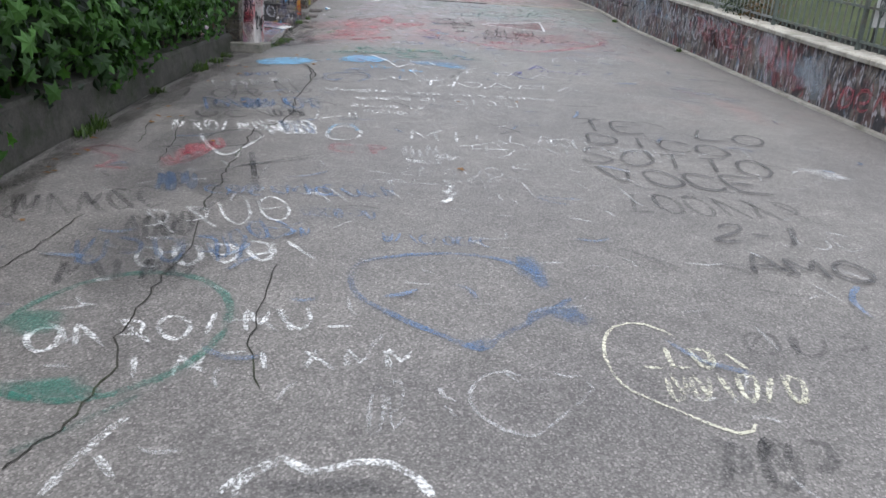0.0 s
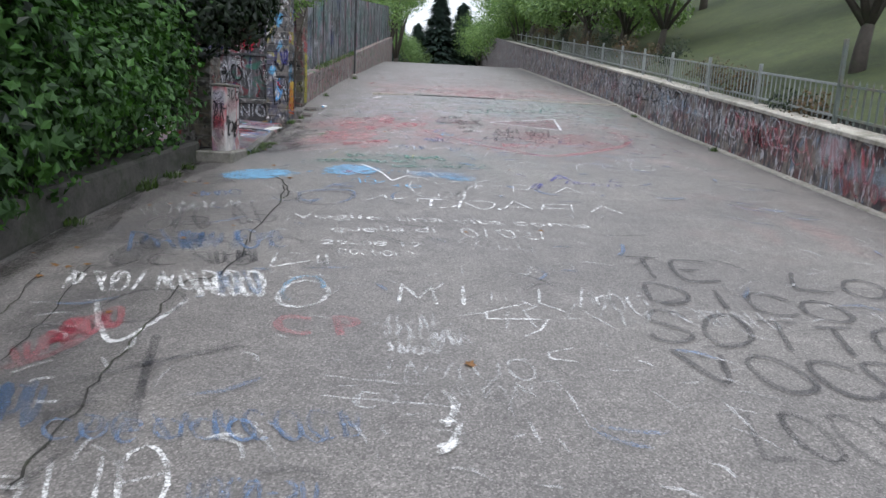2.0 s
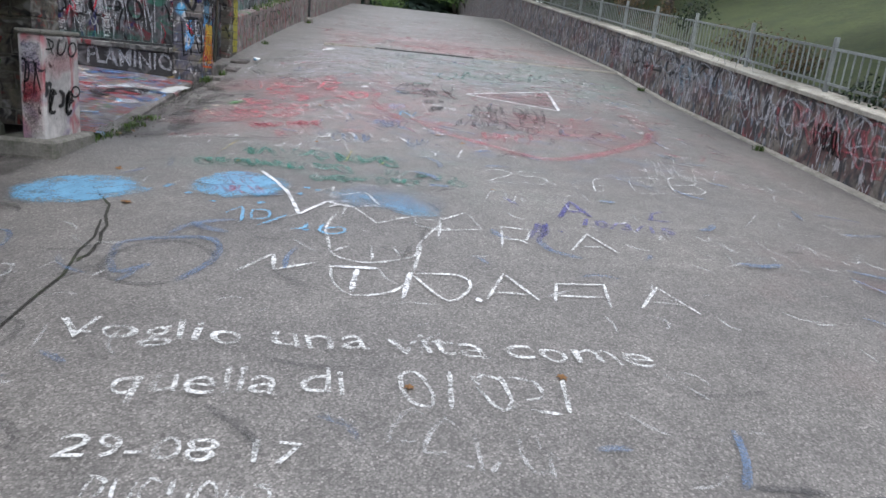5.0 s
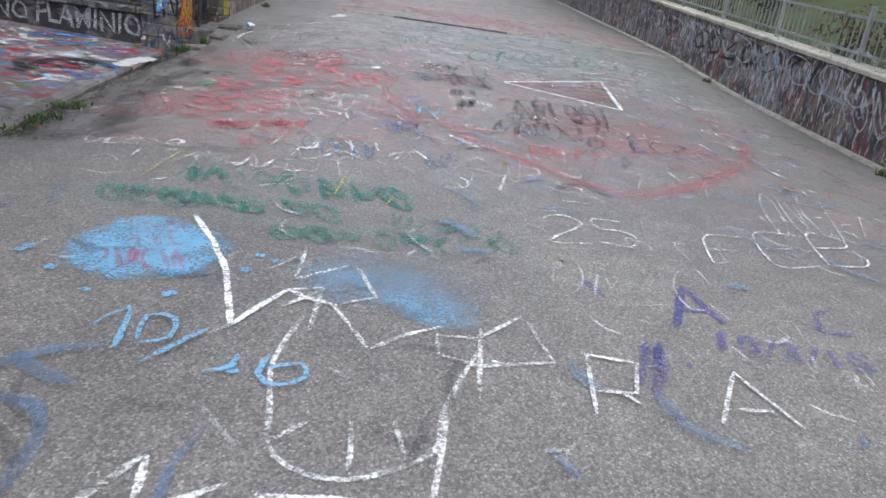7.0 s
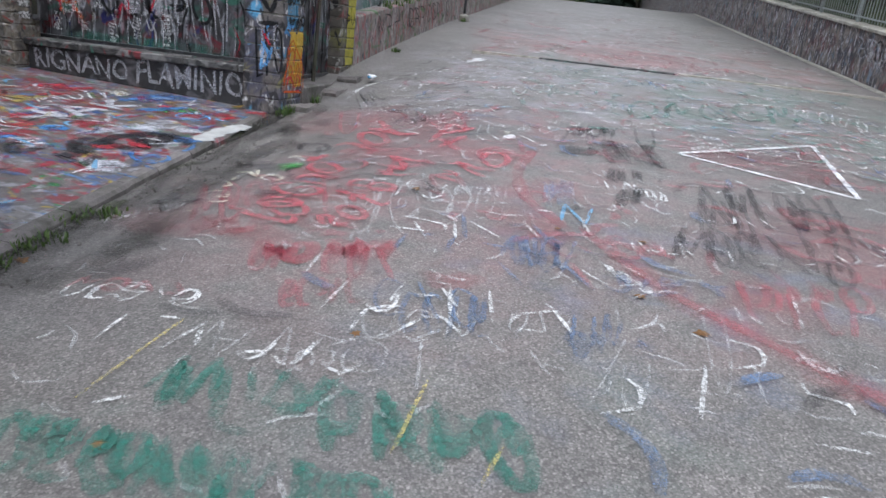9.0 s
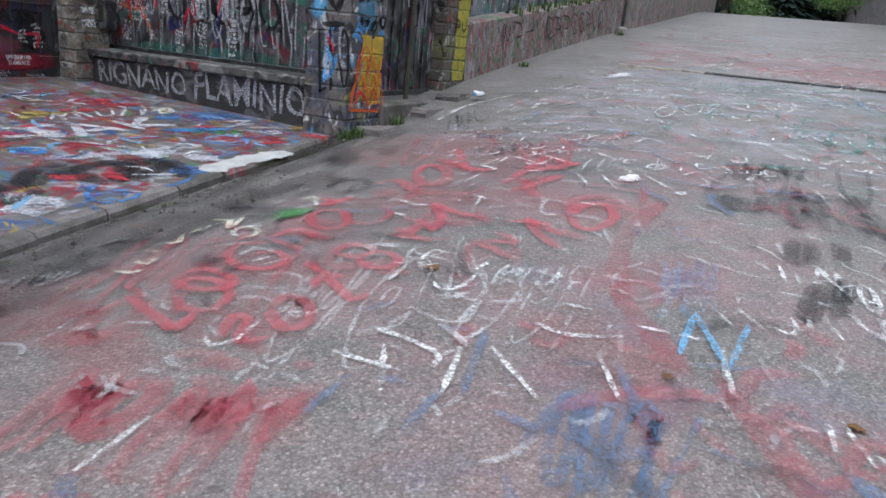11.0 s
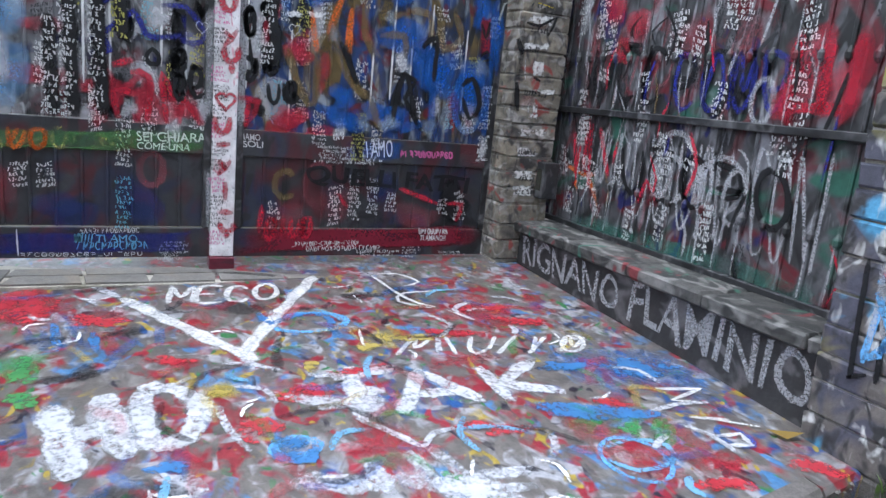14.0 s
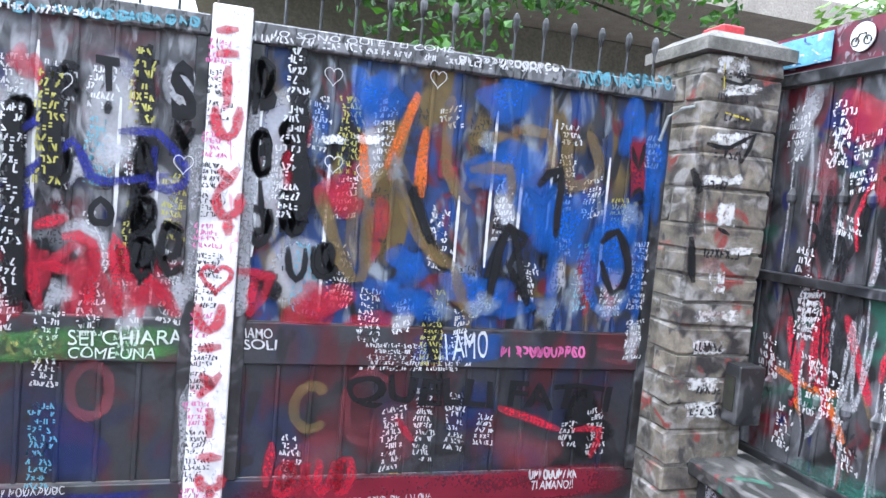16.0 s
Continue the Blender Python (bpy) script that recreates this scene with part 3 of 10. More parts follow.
# ---- foliage ----
def leaf_cloud(rng, blobs, count, size, lobed=False, upright=0.4):
    """Many small folded leaves spread over the shells of the blobs: (centre, radii)."""
    verts, faces = [], []
    wts = [b[1][0] * b[1][1] + b[1][1] * b[1][2] for b in blobs]
    for _ in range(count):
        (cx, cy, cz), (rx, ry, rz) = rng.choices(blobs, wts)[0]
        d = Vector((rng.gauss(0, 1), rng.gauss(0, 1), rng.gauss(0, 1))).normalized()
        r = rng.uniform(0.55, 1.1)
        p = Vector((cx + d.x * rx * r, cy + d.y * ry * r, cz + d.z * rz * r))
        nrm = (d + Vector((rng.uniform(-.7, .7), rng.uniform(-.7, .7), rng.uniform(-.3, .3) + upright))).normalized()
        a = nrm.orthogonal().normalized()
        a.rotate(Matrix.Rotation(rng.uniform(0, 6.28), 3, nrm))
        c = nrm.cross(a)
        s = size * rng.uniform(0.6, 1.3)
        o = len(verts)
        if lobed:
            shape = ((0, -0.5), (0.22, -0.3), (0.55, -0.32), (0.38, -0.02), (0.62, 0.3), (0.24, 0.24), (0, 0.7), (-0.24, 0.24), (-0.62, 0.3), (-0.38, -0.02), (-0.55, -0.32), (-0.22, -0.3))
            verts.append(tuple(p + nrm * s * 0.08))
            for u, v in shape:
                verts.append(tuple(p + a * u * s + c * v * s - nrm * s * 0.25 * abs(u)))
            k = len(shape)
            faces += [(o, o + 1 + i, o + 1 + (i + 1) % k) for i in range(k)]
        else:
            w = s * 0.32
            verts += [tuple(p - c * s * 0.5), tuple(p + a * w - nrm * w * 0.4), tuple(p + c * s * 0.5), tuple(p - a * w - nrm * w * 0.4)]
            faces += [(o, o + 1, o + 2), (o, o + 2, o + 3)]
    return verts, faces


def build_tree(loc, height, spread, seed, leaf, leaves=5000, lean=0.0, label="leafy park tree with a dark forked trunk", size=0.16, low=False):
    rng = random.Random(seed)
    t = empty("tree", loc, label, "tree", "trees on the slope")
    bm = bmesh.new()
    fork = height * (0.16 if low else 0.26)
    r0 = 0.045 * height * 0.55
    tube(bm, [(0, 0, -0.3), (lean * 0.1, 0, fork * 0.5), (lean * 0.3, 0.02, fork)], [r0 * 1.25, r0, r0 * 0.85], 10)
    blobs = []
    for k in range(5):
        a = 6.283 * k / 5 + rng.uniform(-0.4, 0.4)
        rr = spread * rng.uniform(0.45, 0.8)
        end = Vector((lean * 0.3 + math.cos(a) * rr, math.sin(a) * rr, height * (rng.uniform(0.22, 0.7) if low else rng.uniform(0.5, 0.85))))
        st = Vector((lean * 0.3, 0.02, fork * 0.93))
        mid = st.lerp(end, 0.45) + Vector((0, 0, height * 0.06))
        tube(bm, [st, mid, end], [r0 * 0.6, r0 * 0.36, r0 * 0.1], 7)
        blobs.append((tuple(end), (spread * 0.5, spread * 0.5, height * 0.16)))
        blobs.append((tuple(mid + Vector((0, 0, height * 0.22))), (spread * 0.42, spread * 0.42, height * 0.14)))
    part("trunk", bm, M_BARK, t, smooth=True)
    v, f = leaf_cloud(rng, blobs, leaves, size)
    raw("crown", v, f, leaf, t)
    return t


def build_conifer(loc, height, width, seed):
    rng = random.Random(seed)
    t = empty("conifer", loc, "tall dark spruce beyond the crest", "tree", "spruces")
    bm = bmesh.new()
    tube(bm, [(0, 0, -1), (0, 0, height)], [height * 0.014, 0.02], 7)
    part("trunk", bm, M_BARK, t)
    verts, faces = [], []
    for _ in range(5200):
        h = rng.uniform(0.04, 1.0) ** 1.15
        tier = 0.72 + 0.28 * abs(math.sin(h * 34))
        r = width * (1 - h) * tier * rng.uniform(0.25, 1.0) + 0.05
        a = rng.uniform(0, 6.283)
        p = Vector((math.cos(a) * r, math.sin(a) * r, h * height - r * 0.25))
        out = Vector((math.cos(a), math.sin(a), -0.35)).normalized()
        sd = Vector((-math.sin(a), math.cos(a), 0))
        s = height * 0.07 * rng.uniform(0.6, 1.3)
        o = len(verts)
        verts += [tuple(p - out * s * 0.5), tuple(p + sd * s * 0.22), tuple(p + out * s), tuple(p - sd * s * 0.22)]
        faces += [(o, o + 1, o + 2), (o, o + 2, o + 3)]
    raw("crown", verts, faces, M_NEEDLE, t)


for i, (x, y, h, sp) in enumerate(((6.9, 13.7, 4.6, 2.2), (6.8, 23.75, 4.6, 2.3), (7.0, 29.0, 4.8, 2.5), (11.3, 32.8, 6.0, 3.0), (6.6, 34.0, 5.0, 2.6), (6.6, 39.5, 5.2, 2.8), (6.6, 45.5, 5.6, 3.0), (13.5, 26.0, 6.0, 3.0), (12.0, 41.0, 7.0, 3.2), (10.5, 19.5, 5.4, 2.6), (16, 18, 6, 3.0), (9.4, 50, 7, 3.4), (6.4, 26.5, 4.0, 2.0), (6.2, 31.5, 4.2, 2.0), (6.2, 36.5, 4.6, 2.2), (6.2, 42.5, 4.8, 2.4), (8.5, 36, 5.5, 2.6), (8.5, 43, 6, 3.0), (6.2, 49, 5.5, 2.6), (6.4, 55, 6.0, 3.0), (6.3, 62, 6.6, 3.2), (6.2, 69, 7.4, 3.4), (7.8, 58, 7.5, 3.4))):
    build_tree((x, y, hill_z(x, y)), h, sp, 20 + i, M_LEAF_TREE, 5200, lean=0.3, low=y > 20 or i == 0)
for i, (x, y, h, sp) in enumerate(((-4.4, 49.5, 6.5, 2.2), (-3.6, 56.0, 8.5, 2.6), (-3.4, 64.0, 9.5, 3.0), (-8.5, 55.0, 10.0, 4.0), (6.6, 57.0, 8.0, 3.0), (8.2, 66.0, 10.0, 4.0), (-6.5, 43.0, 8.0, 3.0), (-6.6, 34.0, 7.0, 3.0), (6.4, 75, 9, 3.4), (-7.0, 72, 10, 4.0), (-10, 80, 12, 5), (9.5, 86, 12, 5), (13, 78, 12, 5), (-14, 66, 12, 5), (17, 62, 12, 5), (-2.8, 78, 7.0, 2.6), (6.2, 63, 7.5, 3.0), (5.6, 70, 8.5, 3.2), (7.6, 60, 9.0, 3.4), (4.9, 78, 9.0, 3.4), (6.0, 52, 6.5, 2.6))):
    build_tree((x, y, road_z(min(x, 4), y) - 0.3), h, sp, 60 + i, M_LEAF_TREE, 6000, label="leafy roadside tree near the crest of the street")
for i, (x, y, h, w) in enumerate(((0.3, 80, 10.6, 3.6), (2.9, 82, 10.0, 3.6), (-2.2, 88, 8.6, 3.6), (5.0, 88, 9.0, 3.8), (-5.0, 92, 10.0, 4.0))):
    build_conifer((x, y, road_z(2, y) - 0.5), h * 1.06, w * 1.5, 90 + i)


def build_rose(y, h, seed):
    rng = random.Random(seed)
    b = empty("rose_bush", (5.32, y, wall_top(y) - 0.05), "straggly rose bush growing through a fence", "bush", "roses on the fence")
    v, f = leaf_cloud(rng, [((rng.uniform(-.1, .4), rng.uniform(-.4, .4), h * rng.uniform(0.35, 1.0)), (0.25, 0.28, 0.22)) for _ in range(9)], 420, 0.06)
    raw("leaves", v, f, M_LEAF_RED if seed % 3 else M_LEAF_DK, b)
    bm = bmesh.new()
    for k in range(6):
        tube(bm, [(0.05 * k - 0.1, rng.uniform(-.15, .15), -0.1), (rng.uniform(0, .3), rng.uniform(-.35, .35), h * 0.5), (rng.uniform(-.1, .4), rng.uniform(-.5, .5), h)], [0.014, 0.011, 0.004], 5)
    part("cane", bm, M_BARK, b)


for i, (y, h) in enumerate(((11.9, 0.5), (12.6, 0.45), (14.6, 0.8), (16.3, 0.9), (18.6, 1.3), (20.6, 1.0), (22.6, 1.3), (25.0, 1.5), (27.5, 1.6), (30.0, 1.7), (33.0, 1.8), (36.5, 1.8), (40, 2.0))):
    build_rose(y, h * 0.62, 200 + i)


# ---- left side: low wall with hedge ----
def lw_top(y):
    return -0.41 + 0.064 * (y - 5.0)


def build_left_wall():
    verts, faces = [], []
    ys = [-8 + 0.5 * i for i in range(38)] + [10.75]
    for y in ys:
        b = road_z(-2.8, y) - 0.3
        w = 0.012 * math.sin(y * 3.1)
        for x, z in ((-2.80 + w, b), (-2.83 + w, lw_top(y) - 0.03), (-2.86, lw_top(y)), (-3.12, lw_top(y)), (-3.15, b)):
            verts.append((x, y, z))
    for j in range(len(ys) - 1):
        for i in range(4):
            faces.append((j * 5 + i, (j + 1) * 5 + i, (j + 1) * 5 + i + 1, j * 5 + i + 1))
    faces.append(tuple(5 * (len(ys) - 1) + i for i in range(5)))
    return tagged(raw("wall_west", verts, faces, M_MOSSWALL), "low mossy concrete retaining wall below a hedge", "wall", kind="structure")


build_left_wall()


def build_hedge():
    rng = random.Random(7)
    h = empty("hedge", (0, 0, 0), "dense green hedge of mixed leaves overhanging a wall", "hedge")
    blobs = []
    for k in range(46):
        y = -3 + 13.2 * k / 45
        base = lw_top(y)
        for zz in (0.42 if y < 4.5 else 0.55, 0.85, 1.35, 1.9, 2.5):
            blobs.append(((-3.12 + rng.uniform(-0.2, 0.2), y + rng.uniform(-.2, .2), base + zz + rng.uniform(-.15, .15)), (0.5, 0.5, 0.5)))
    for y, d in ((1.0, 0.1), (2.2, 0.3), (3.0, 0.15), (4.0, 0.25), (4.6, 0.3), (5.6, 0.1), (6.6, 0.12), (7.4, 0.1)):
        blobs.append(((-2.82, y, lw_top(y) + 0.22 - d), (0.2, 0.35, 0.26)))
    near = [b for b in blobs if b[0][1] < 7.2]
    far = [b for b in blobs if b[0][1] >= 5.8]
    v, f = leaf_cloud(rng, near, 13000, 0.13, True)
    raw("maple_leaves", v, f, M_LEAF, h, "broad lobed leaves")
    v, f = leaf_cloud(rng, far, 26000, 0.085)
    raw("privet_leaves", v, f, M_LEAF, h, "small pointed leaves")
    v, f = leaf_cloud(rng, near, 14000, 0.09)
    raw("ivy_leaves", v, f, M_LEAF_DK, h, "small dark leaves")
    v, f = leaf_cloud(rng, [((-3.75 + 0.3 * (k % 2), -5.5 + 0.36 * k, lw_top(-5.5 + 0.36 * k) + 2.55), (0.55, 0.5, 0.4)) for k in range(44)] + [((-4.1, -5.5 + 0.72 * k, 0.9 + 0.9 * q), (0.3, 0.6, 0.6)) for k in range(22) for q in range(2)], 15000, 0.1)
    raw("crown_leaves", v, f, M_LEAF, h, "small green leaves along the top")
    for k in range(30):
        y = -3 + 13 * k / 29
        z = lw_top(y)
        bm = bmesh.new()
        tube(bm, [(-3.05, y, z - 0.1), (-3.15 + rng.uniform(-.1, .1), y + rng.uniform(-.2, .2), z + 1.2), (-3.3, y + rng.uniform(-.3, .3), z + 2.4)], [0.025, 0.018, 0.006], 5)
        part("stem", bm, M_BARK, h)
    # Solid near-black box added inside; its colour stands for shade between the leaves.
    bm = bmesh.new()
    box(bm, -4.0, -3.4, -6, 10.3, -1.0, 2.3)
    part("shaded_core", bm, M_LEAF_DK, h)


build_hedge()
dark_bush = empty("bush", (-3.3, 11.3, 0.1), "dark evergreen bush hanging over a gate post", "bush")
rng_b = random.Random(9)
bv, bf = leaf_cloud(rng_b, [((-3.0, 10.8, 1.6), (0.7, 0.8, 0.7)), ((-2.5, 11.1, 1.75), (0.6, 0.65, 0.65)), ((-2.4, 11.2, 2.4), (0.65, 0.7, 0.6)), ((-3.0, 10.4, 2.5), (0.8, 0.8, 0.7)), ((-3.4, 10.9, 0.8), (0.4, 0.4, 0.6)), ((-3.3, 11.5, 2.0), (0.7, 0.7, 0.7))], 17000, 0.1)
bush_leaves = raw("leaves", [(a + 3.3, b - 11.3, c - 0.1) for a, b, c in bv], bf, M_LEAF_DK, dark_bush)
bm = bmesh.new()
tube(bm, [(-0.4, -0.3, -0.3), (-0.3, -0.2, 1.0), (-0.1, 0.1, 2.2)], [0.06, 0.05, 0.02], 7)
part("stem", bm, M_BARK, dark_bush)

post = empty("gate_post", (-2.56, 10.96, -0.2), "narrow concrete slab post with peeling white and red paint", "post")
boxed("shaft", -0.09, 0.09, -0.28, 0.29, 0.0, 0.82, M_PWHITE, post, bev=0.012)
boxed("cap", -0.105, 0.105, -0.295, 0.305, 0.823, 0.855, M_CONC, post, bev=0.01)
boxed("base", -0.27, 0.18, -0.36, 0.36, -0.16, 0.05, M_CONC, post, bev=0.02)

gx = [-60, -30, -14, -8, -5, -3.14]
gy = [-40, -20, -8, -2, 4, 10.3]
garden = raw("ground", [(x, y, lw_top(y) - 0.06 - 0.02 * (x + 3.14)) for y in gy for x in gx], [(6 * j + i, 6 * j + i + 1, 6 * j + i + 7, 6 * j + i + 6) for j in range(5) for i in range(5)], M_GRASS)
tagged(garden, "grassy garden ground behind a hedge", "garden ground", kind="structure")


# ---- gateway ----
def slat_mesh(w, h, ridge=0.02):
    """A folded sheet strip with a raised seam along one edge."""
    bm = bmesh.new()
    box(bm, 0.012, 0.018, 0.0, w, 0, h)
    box(bm, 0.0, 0.03, -ridge / 2, ridge / 2, 0, h, 0.004)
    me = bpy.data.meshes.new("slat")
    bm.to_mesh(me)
    bm.free()
    return me


def finial_mesh():
    bm = bmesh.new()
    tube(bm, [(0, 0, 0), (0, 0, 0.12), (0, 0, 0.135), (0, 0, 0.15), (0, 0, 0.18), (0, 0, 0.2), (0, 0, 0.205)], [0.006, 0.006, 0.011, 0.015, 0.016, 0.01, 0.003], 8)
    me = bpy.data.meshes.new("finial")
    bm.to_mesh(me)
    bm.free()
    me.materials.append(M_IRON)
    return me


GX = -6.07
FINIAL = finial_mesh()


def build_leaf(y0, y1, up, label):
    g = empty("gate_leaf", (GX, y0, 0.2), label, "gate", "gate leaves")
    w = y1 - y0
    boxed("bottom_plate", 0.0, 0.034, 0.0, w, 0.01, 0.2, M_GATE_LOW, g, bev=0.004)
    boxed("middle_plate", 0.0, 0.036, 0.0, w, 0.68, 0.85, M_GATE_LOW, g, bev=0.004)
    boxed("top_rail", -0.01, 0.05, 0.0, w, 1.935, 2.012, M_TOPRAIL, g, "top rail covered in white and blue handwriting", bev=0.006)
    for yy in (0.0, w - 0.05):
        boxed("stile", -0.004, 0.04, yy, yy + 0.05, 0.205, 1.932, M_IRON, g, bev=0.005)
    n = 13
    sw = (w - 0.1) / n
    low, high = slat_mesh(sw, 0.47), slat_mesh(sw, 1.08)
    low.materials.append(M_GATE_LOW)
    high.materials.append(up)
    for i in range(n):
        shared("slat", low, g, (-0.004, 0.05 + sw * i, 0.207))
        shared("slat", high, g, (-0.004, 0.05 + sw * i, 0.853))
        shared("finial", FINIAL, g, (0.02, 0.05 + sw * (i + 0.5), 2.01))
    return g


leaf_r = build_leaf(14.065, 15.935, M_GATE_BLUE, "closed metal gate leaf sprayed blue, ochre and black")
leaf_l = build_leaf(12.045, 13.915, M_GATE_UP, "closed metal gate leaf sprayed grey, white and red")
wp = empty("gate_stile", (GX, 13.99, 0.15), "white painted steel upright with red spray marks", "gate upright")
boxed("upright", -0.02, 0.075, -0.073, 0.073, 0.07, 2.1, M_WHITEPOST, wp, bev=0.006)
boxed("foot", -0.03, 0.1, -0.078, 0.078, -0.02, 0.068, M_MAROON, wp, "dark red painted foot", bev=0.004)


def build_pillar(x0, x1, y0, y1, z0, z1, m, label, course=0.135, cap=True, seed=1, over=0.06):
    p = empty("stone_pillar", ((x0 + x1) / 2, (y0 + y1) / 2, z0), label, "pillar", "gate pillars")
    hx, hy = (x1 - x0) / 2, (y1 - y0) / 2
    boxed("core", -hx + 0.012, hx - 0.012, -hy + 0.012, hy - 0.012, 0, z1 - z0 - 0.01, M_CONC, p, "recessed mortar", bev=0)
    rng = random.Random(seed)
    z, k = 0.0, 0
    while z < z1 - z0 - 0.05:
        h = min(course * rng.uniform(0.8, 1.25), z1 - z0 - z)
        cut = (-0.3 if k % 2 else 0.25) * rng.uniform(0.7, 1.2)
        for s in (0, 1):
            bm = bmesh.new()
            if hx > hy * 0.9:
                a, b = (-hx, cut * hx - 0.006) if s == 0 else (cut * hx + 0.006, hx)
                box(bm, a, b, -hy, hy, z + 0.003, z + h - 0.003, 0.011, 0.007, rng)
            else:
                a, b = (-hy, cut * hy - 0.006) if s == 0 else (cut * hy + 0.006, hy)
                box(bm, -hx, hx, a, b, z + 0.003, z + h - 0.003, 0.011, 0.007, rng)
            part("stone_block", bm, m, p)
        z += h
        k += 1
    if cap:
        bm = bmesh.new()
        t = z1 - z0
        ex, ey = hx + over, hy + over
        ring0 = [(-ex, -ey), (ex, -ey), (ex, ey), (-ex, ey)]
        prism(bm, [(a, b, t) for a, b in ring0], [(a, b, t + 0.055) for a, b in ring0])
        prism(bm, [(a * 0.97, b * 0.97, t + 0.055) for a, b in ring0], [(a * 0.62, b * 0.62, t + 0.11) for a, b in ring0])
        part("cap", bm, M_PSTONE, p, "weathered pyramidal cap")
    return p


pillar_gate = build_pillar(-6.3, -5.88, 15.98, 16.39, 0.08, 2.35, M_PAINTSTONE, "square stone gate pillar daubed with white paint", seed=3, over=0.035)
pillar_a = build_pillar(-3.27, -2.85, 16.1, 16.66, -0.1, 2.5, M_PILLAR_A, "stone pillar covered in blue, black and flame graffiti", seed=5)
pillar_b = build_pillar(-3.35, -2.95, 18.18, 18.75, 0.33, 2.65, M_PILLAR_B, "stone pillar painted yellow with black scrawls", seed=6)
pillar_l = build_pillar(-6.3, -5.8, 11.45, 12.0, 0.05, 2.32, M_PAINTSTONE, "square stone gate pillar beside the gate", seed=8)
pier_l = build_pillar(-3.3, -2.85, 11.3, 11.75, -0.15, 1.0, M_PAINTSTONE, "rough brick pier behind a concrete post", seed=9, cap=False)

# ledge below the sheet-metal fence
ledge = empty("ledge", (-4.57, 16.3, 0.14), "low masonry ledge with a thick worn slab", "ledge")
boxed("front", -1.3, 1.31, -0.13, 0.2, -0.25, 0.29, M_BENCHFRONT, ledge, "black painted front with white lettering", bev=0.004)
rng_l = random.Random(12)
xa = -1.36
while xa < 1.25:
    ln = min(rng_l.uniform(0.6, 0.8), 1.305 - xa)
    bm = bmesh.new()
    box(bm, xa + 0.004, xa + ln - 0.004, -0.18, 0.22, 0.293, 0.372, 0.014, 0.005, rng_l)
    part("slab", bm, M_BENCH, ledge)
    xa += ln

# sheet-metal fence above the ledge
panel = empty("sheet_metal_fence", (-6.15, 16.5, 0.51), "grey sheet-metal fence with riveted bars and sprayed tags", "fence")
PW = 2.87
boxed("top_rail", 0.0, PW, -0.04, 0.02, 1.75, 1.81, M_IRON, panel, bev=0.005)
boxed("middle_rail", 0.0, PW, -0.045, 0.02, 0.845, 0.89, M_IRON, panel, bev=0.005)
boxed("bottom_rail", 0.0, PW, -0.03, 0.02, 0.0, 0.04, M_IRON, panel, bev=0.005)
boxed("crown_plate", 0.0, PW, -0.01, 0.005, 1.815, 1.99, M_MAROON, panel, "dark red plate above the top rail", bev=0)


def bar_mesh(h):
    """A flat iron bar with a flared, pointed foot."""
    bm = bmesh.new()
    box(bm, -0.011, 0.011, -0.012, 0.0, 0, h, 0.003)
    tube(bm, [(0, -0.012, h * 0.36), (0, -0.014, h * 0.39), (0, -0.014, h * 0.42), (0, -0.012, h * 0.46)], [0.006, 0.021, 0.023, 0.006], 8)
    me = bpy.data.meshes.new("bar")
    bm.to_mesh(me)
    bm.free()
    me.materials.append(M_PANEL)
    return me


bar_lo, bar_hi = bar_mesh(0.8), bar_mesh(0.855)
n_sh = 20
for i in range(n_sh):
    xx = PW * i / n_sh
    boxed("sheet", xx + 0.002, xx + PW / n_sh - 0.002, 0.0, 0.006, 0.041, 1.748, M_PANEL, panel, bev=0)
    shared("bar", bar_lo, panel, (xx + 0.012, 0.0, 0.042))
    shared("bar", bar_hi, panel, (xx + 0.012, 0.0, 0.892))

# pedestrian gate between the two outer pillars
wicket = empty("wicket_gate", (-3.1, 16.68, 0.33), "narrow sheet-metal wicket gate covered in scrawls", "gate")
boxed("sheet", -0.01, 0.0, 0.03, 1.47, 0.04, 2.1, M_PANEL, wicket, bev=0)
boxed("middle_rail", -0.015, 0.025, 0.0, 1.49, 0.98, 1.03, M_IRON, wicket)
boxed("bottom_rail", -0.015, 0.025, 0.0, 1.49, 0.02, 0.07, M_IRON, wicket)
for i in range(9):
    boxed("bar", 0.001, 0.018, 0.04 + 0.17 * i, 0.065 + 0.17 * i, 0.072, 0.978, M_PANEL, wicket, bev=0.003)
    boxed("bar", 0.001, 0.018, 0.04 + 0.17 * i, 0.065 + 0.17 * i, 1.032, 2.05, M_PANEL, wicket, bev=0.003)
boxed("step", -3.4, -2.82, 16.68, 18.16, -0.1, 0.32, M_KERB, tagged(new("doorstep"), "worn concrete doorstep below a wicket gate", "step"), bev=0.02)

# wall and boarding up the street
def left_top(y):
    return 1.13 + 0.128 * (y - 18.7)


verts, faces = [], []
ys_w = [18.77 + 0.8 * i for i in range(41)]
for y in ys_w:
    b = road_z(-2.9, y)
    for x, z in ((-2.95, b - 0.3), (-2.95, b), (-2.965, left_top(y) - 0.02), (-2.99, left_top(y)), (-3.25, left_top(y)), (-3.2, b - 0.3)):
        verts.append((x, y, z))
for j in range(len(ys_w) - 1):
    for i in range(5):
        faces.append((j * 6 + i, (j + 1) * 6 + i, (j + 1) * 6 + i + 1, j * 6 + i + 1))
wall_north = tagged(raw("wall_north", verts, faces, M_LWALL), "low pale wall with faded scrawls beside the street", "wall", kind="structure")
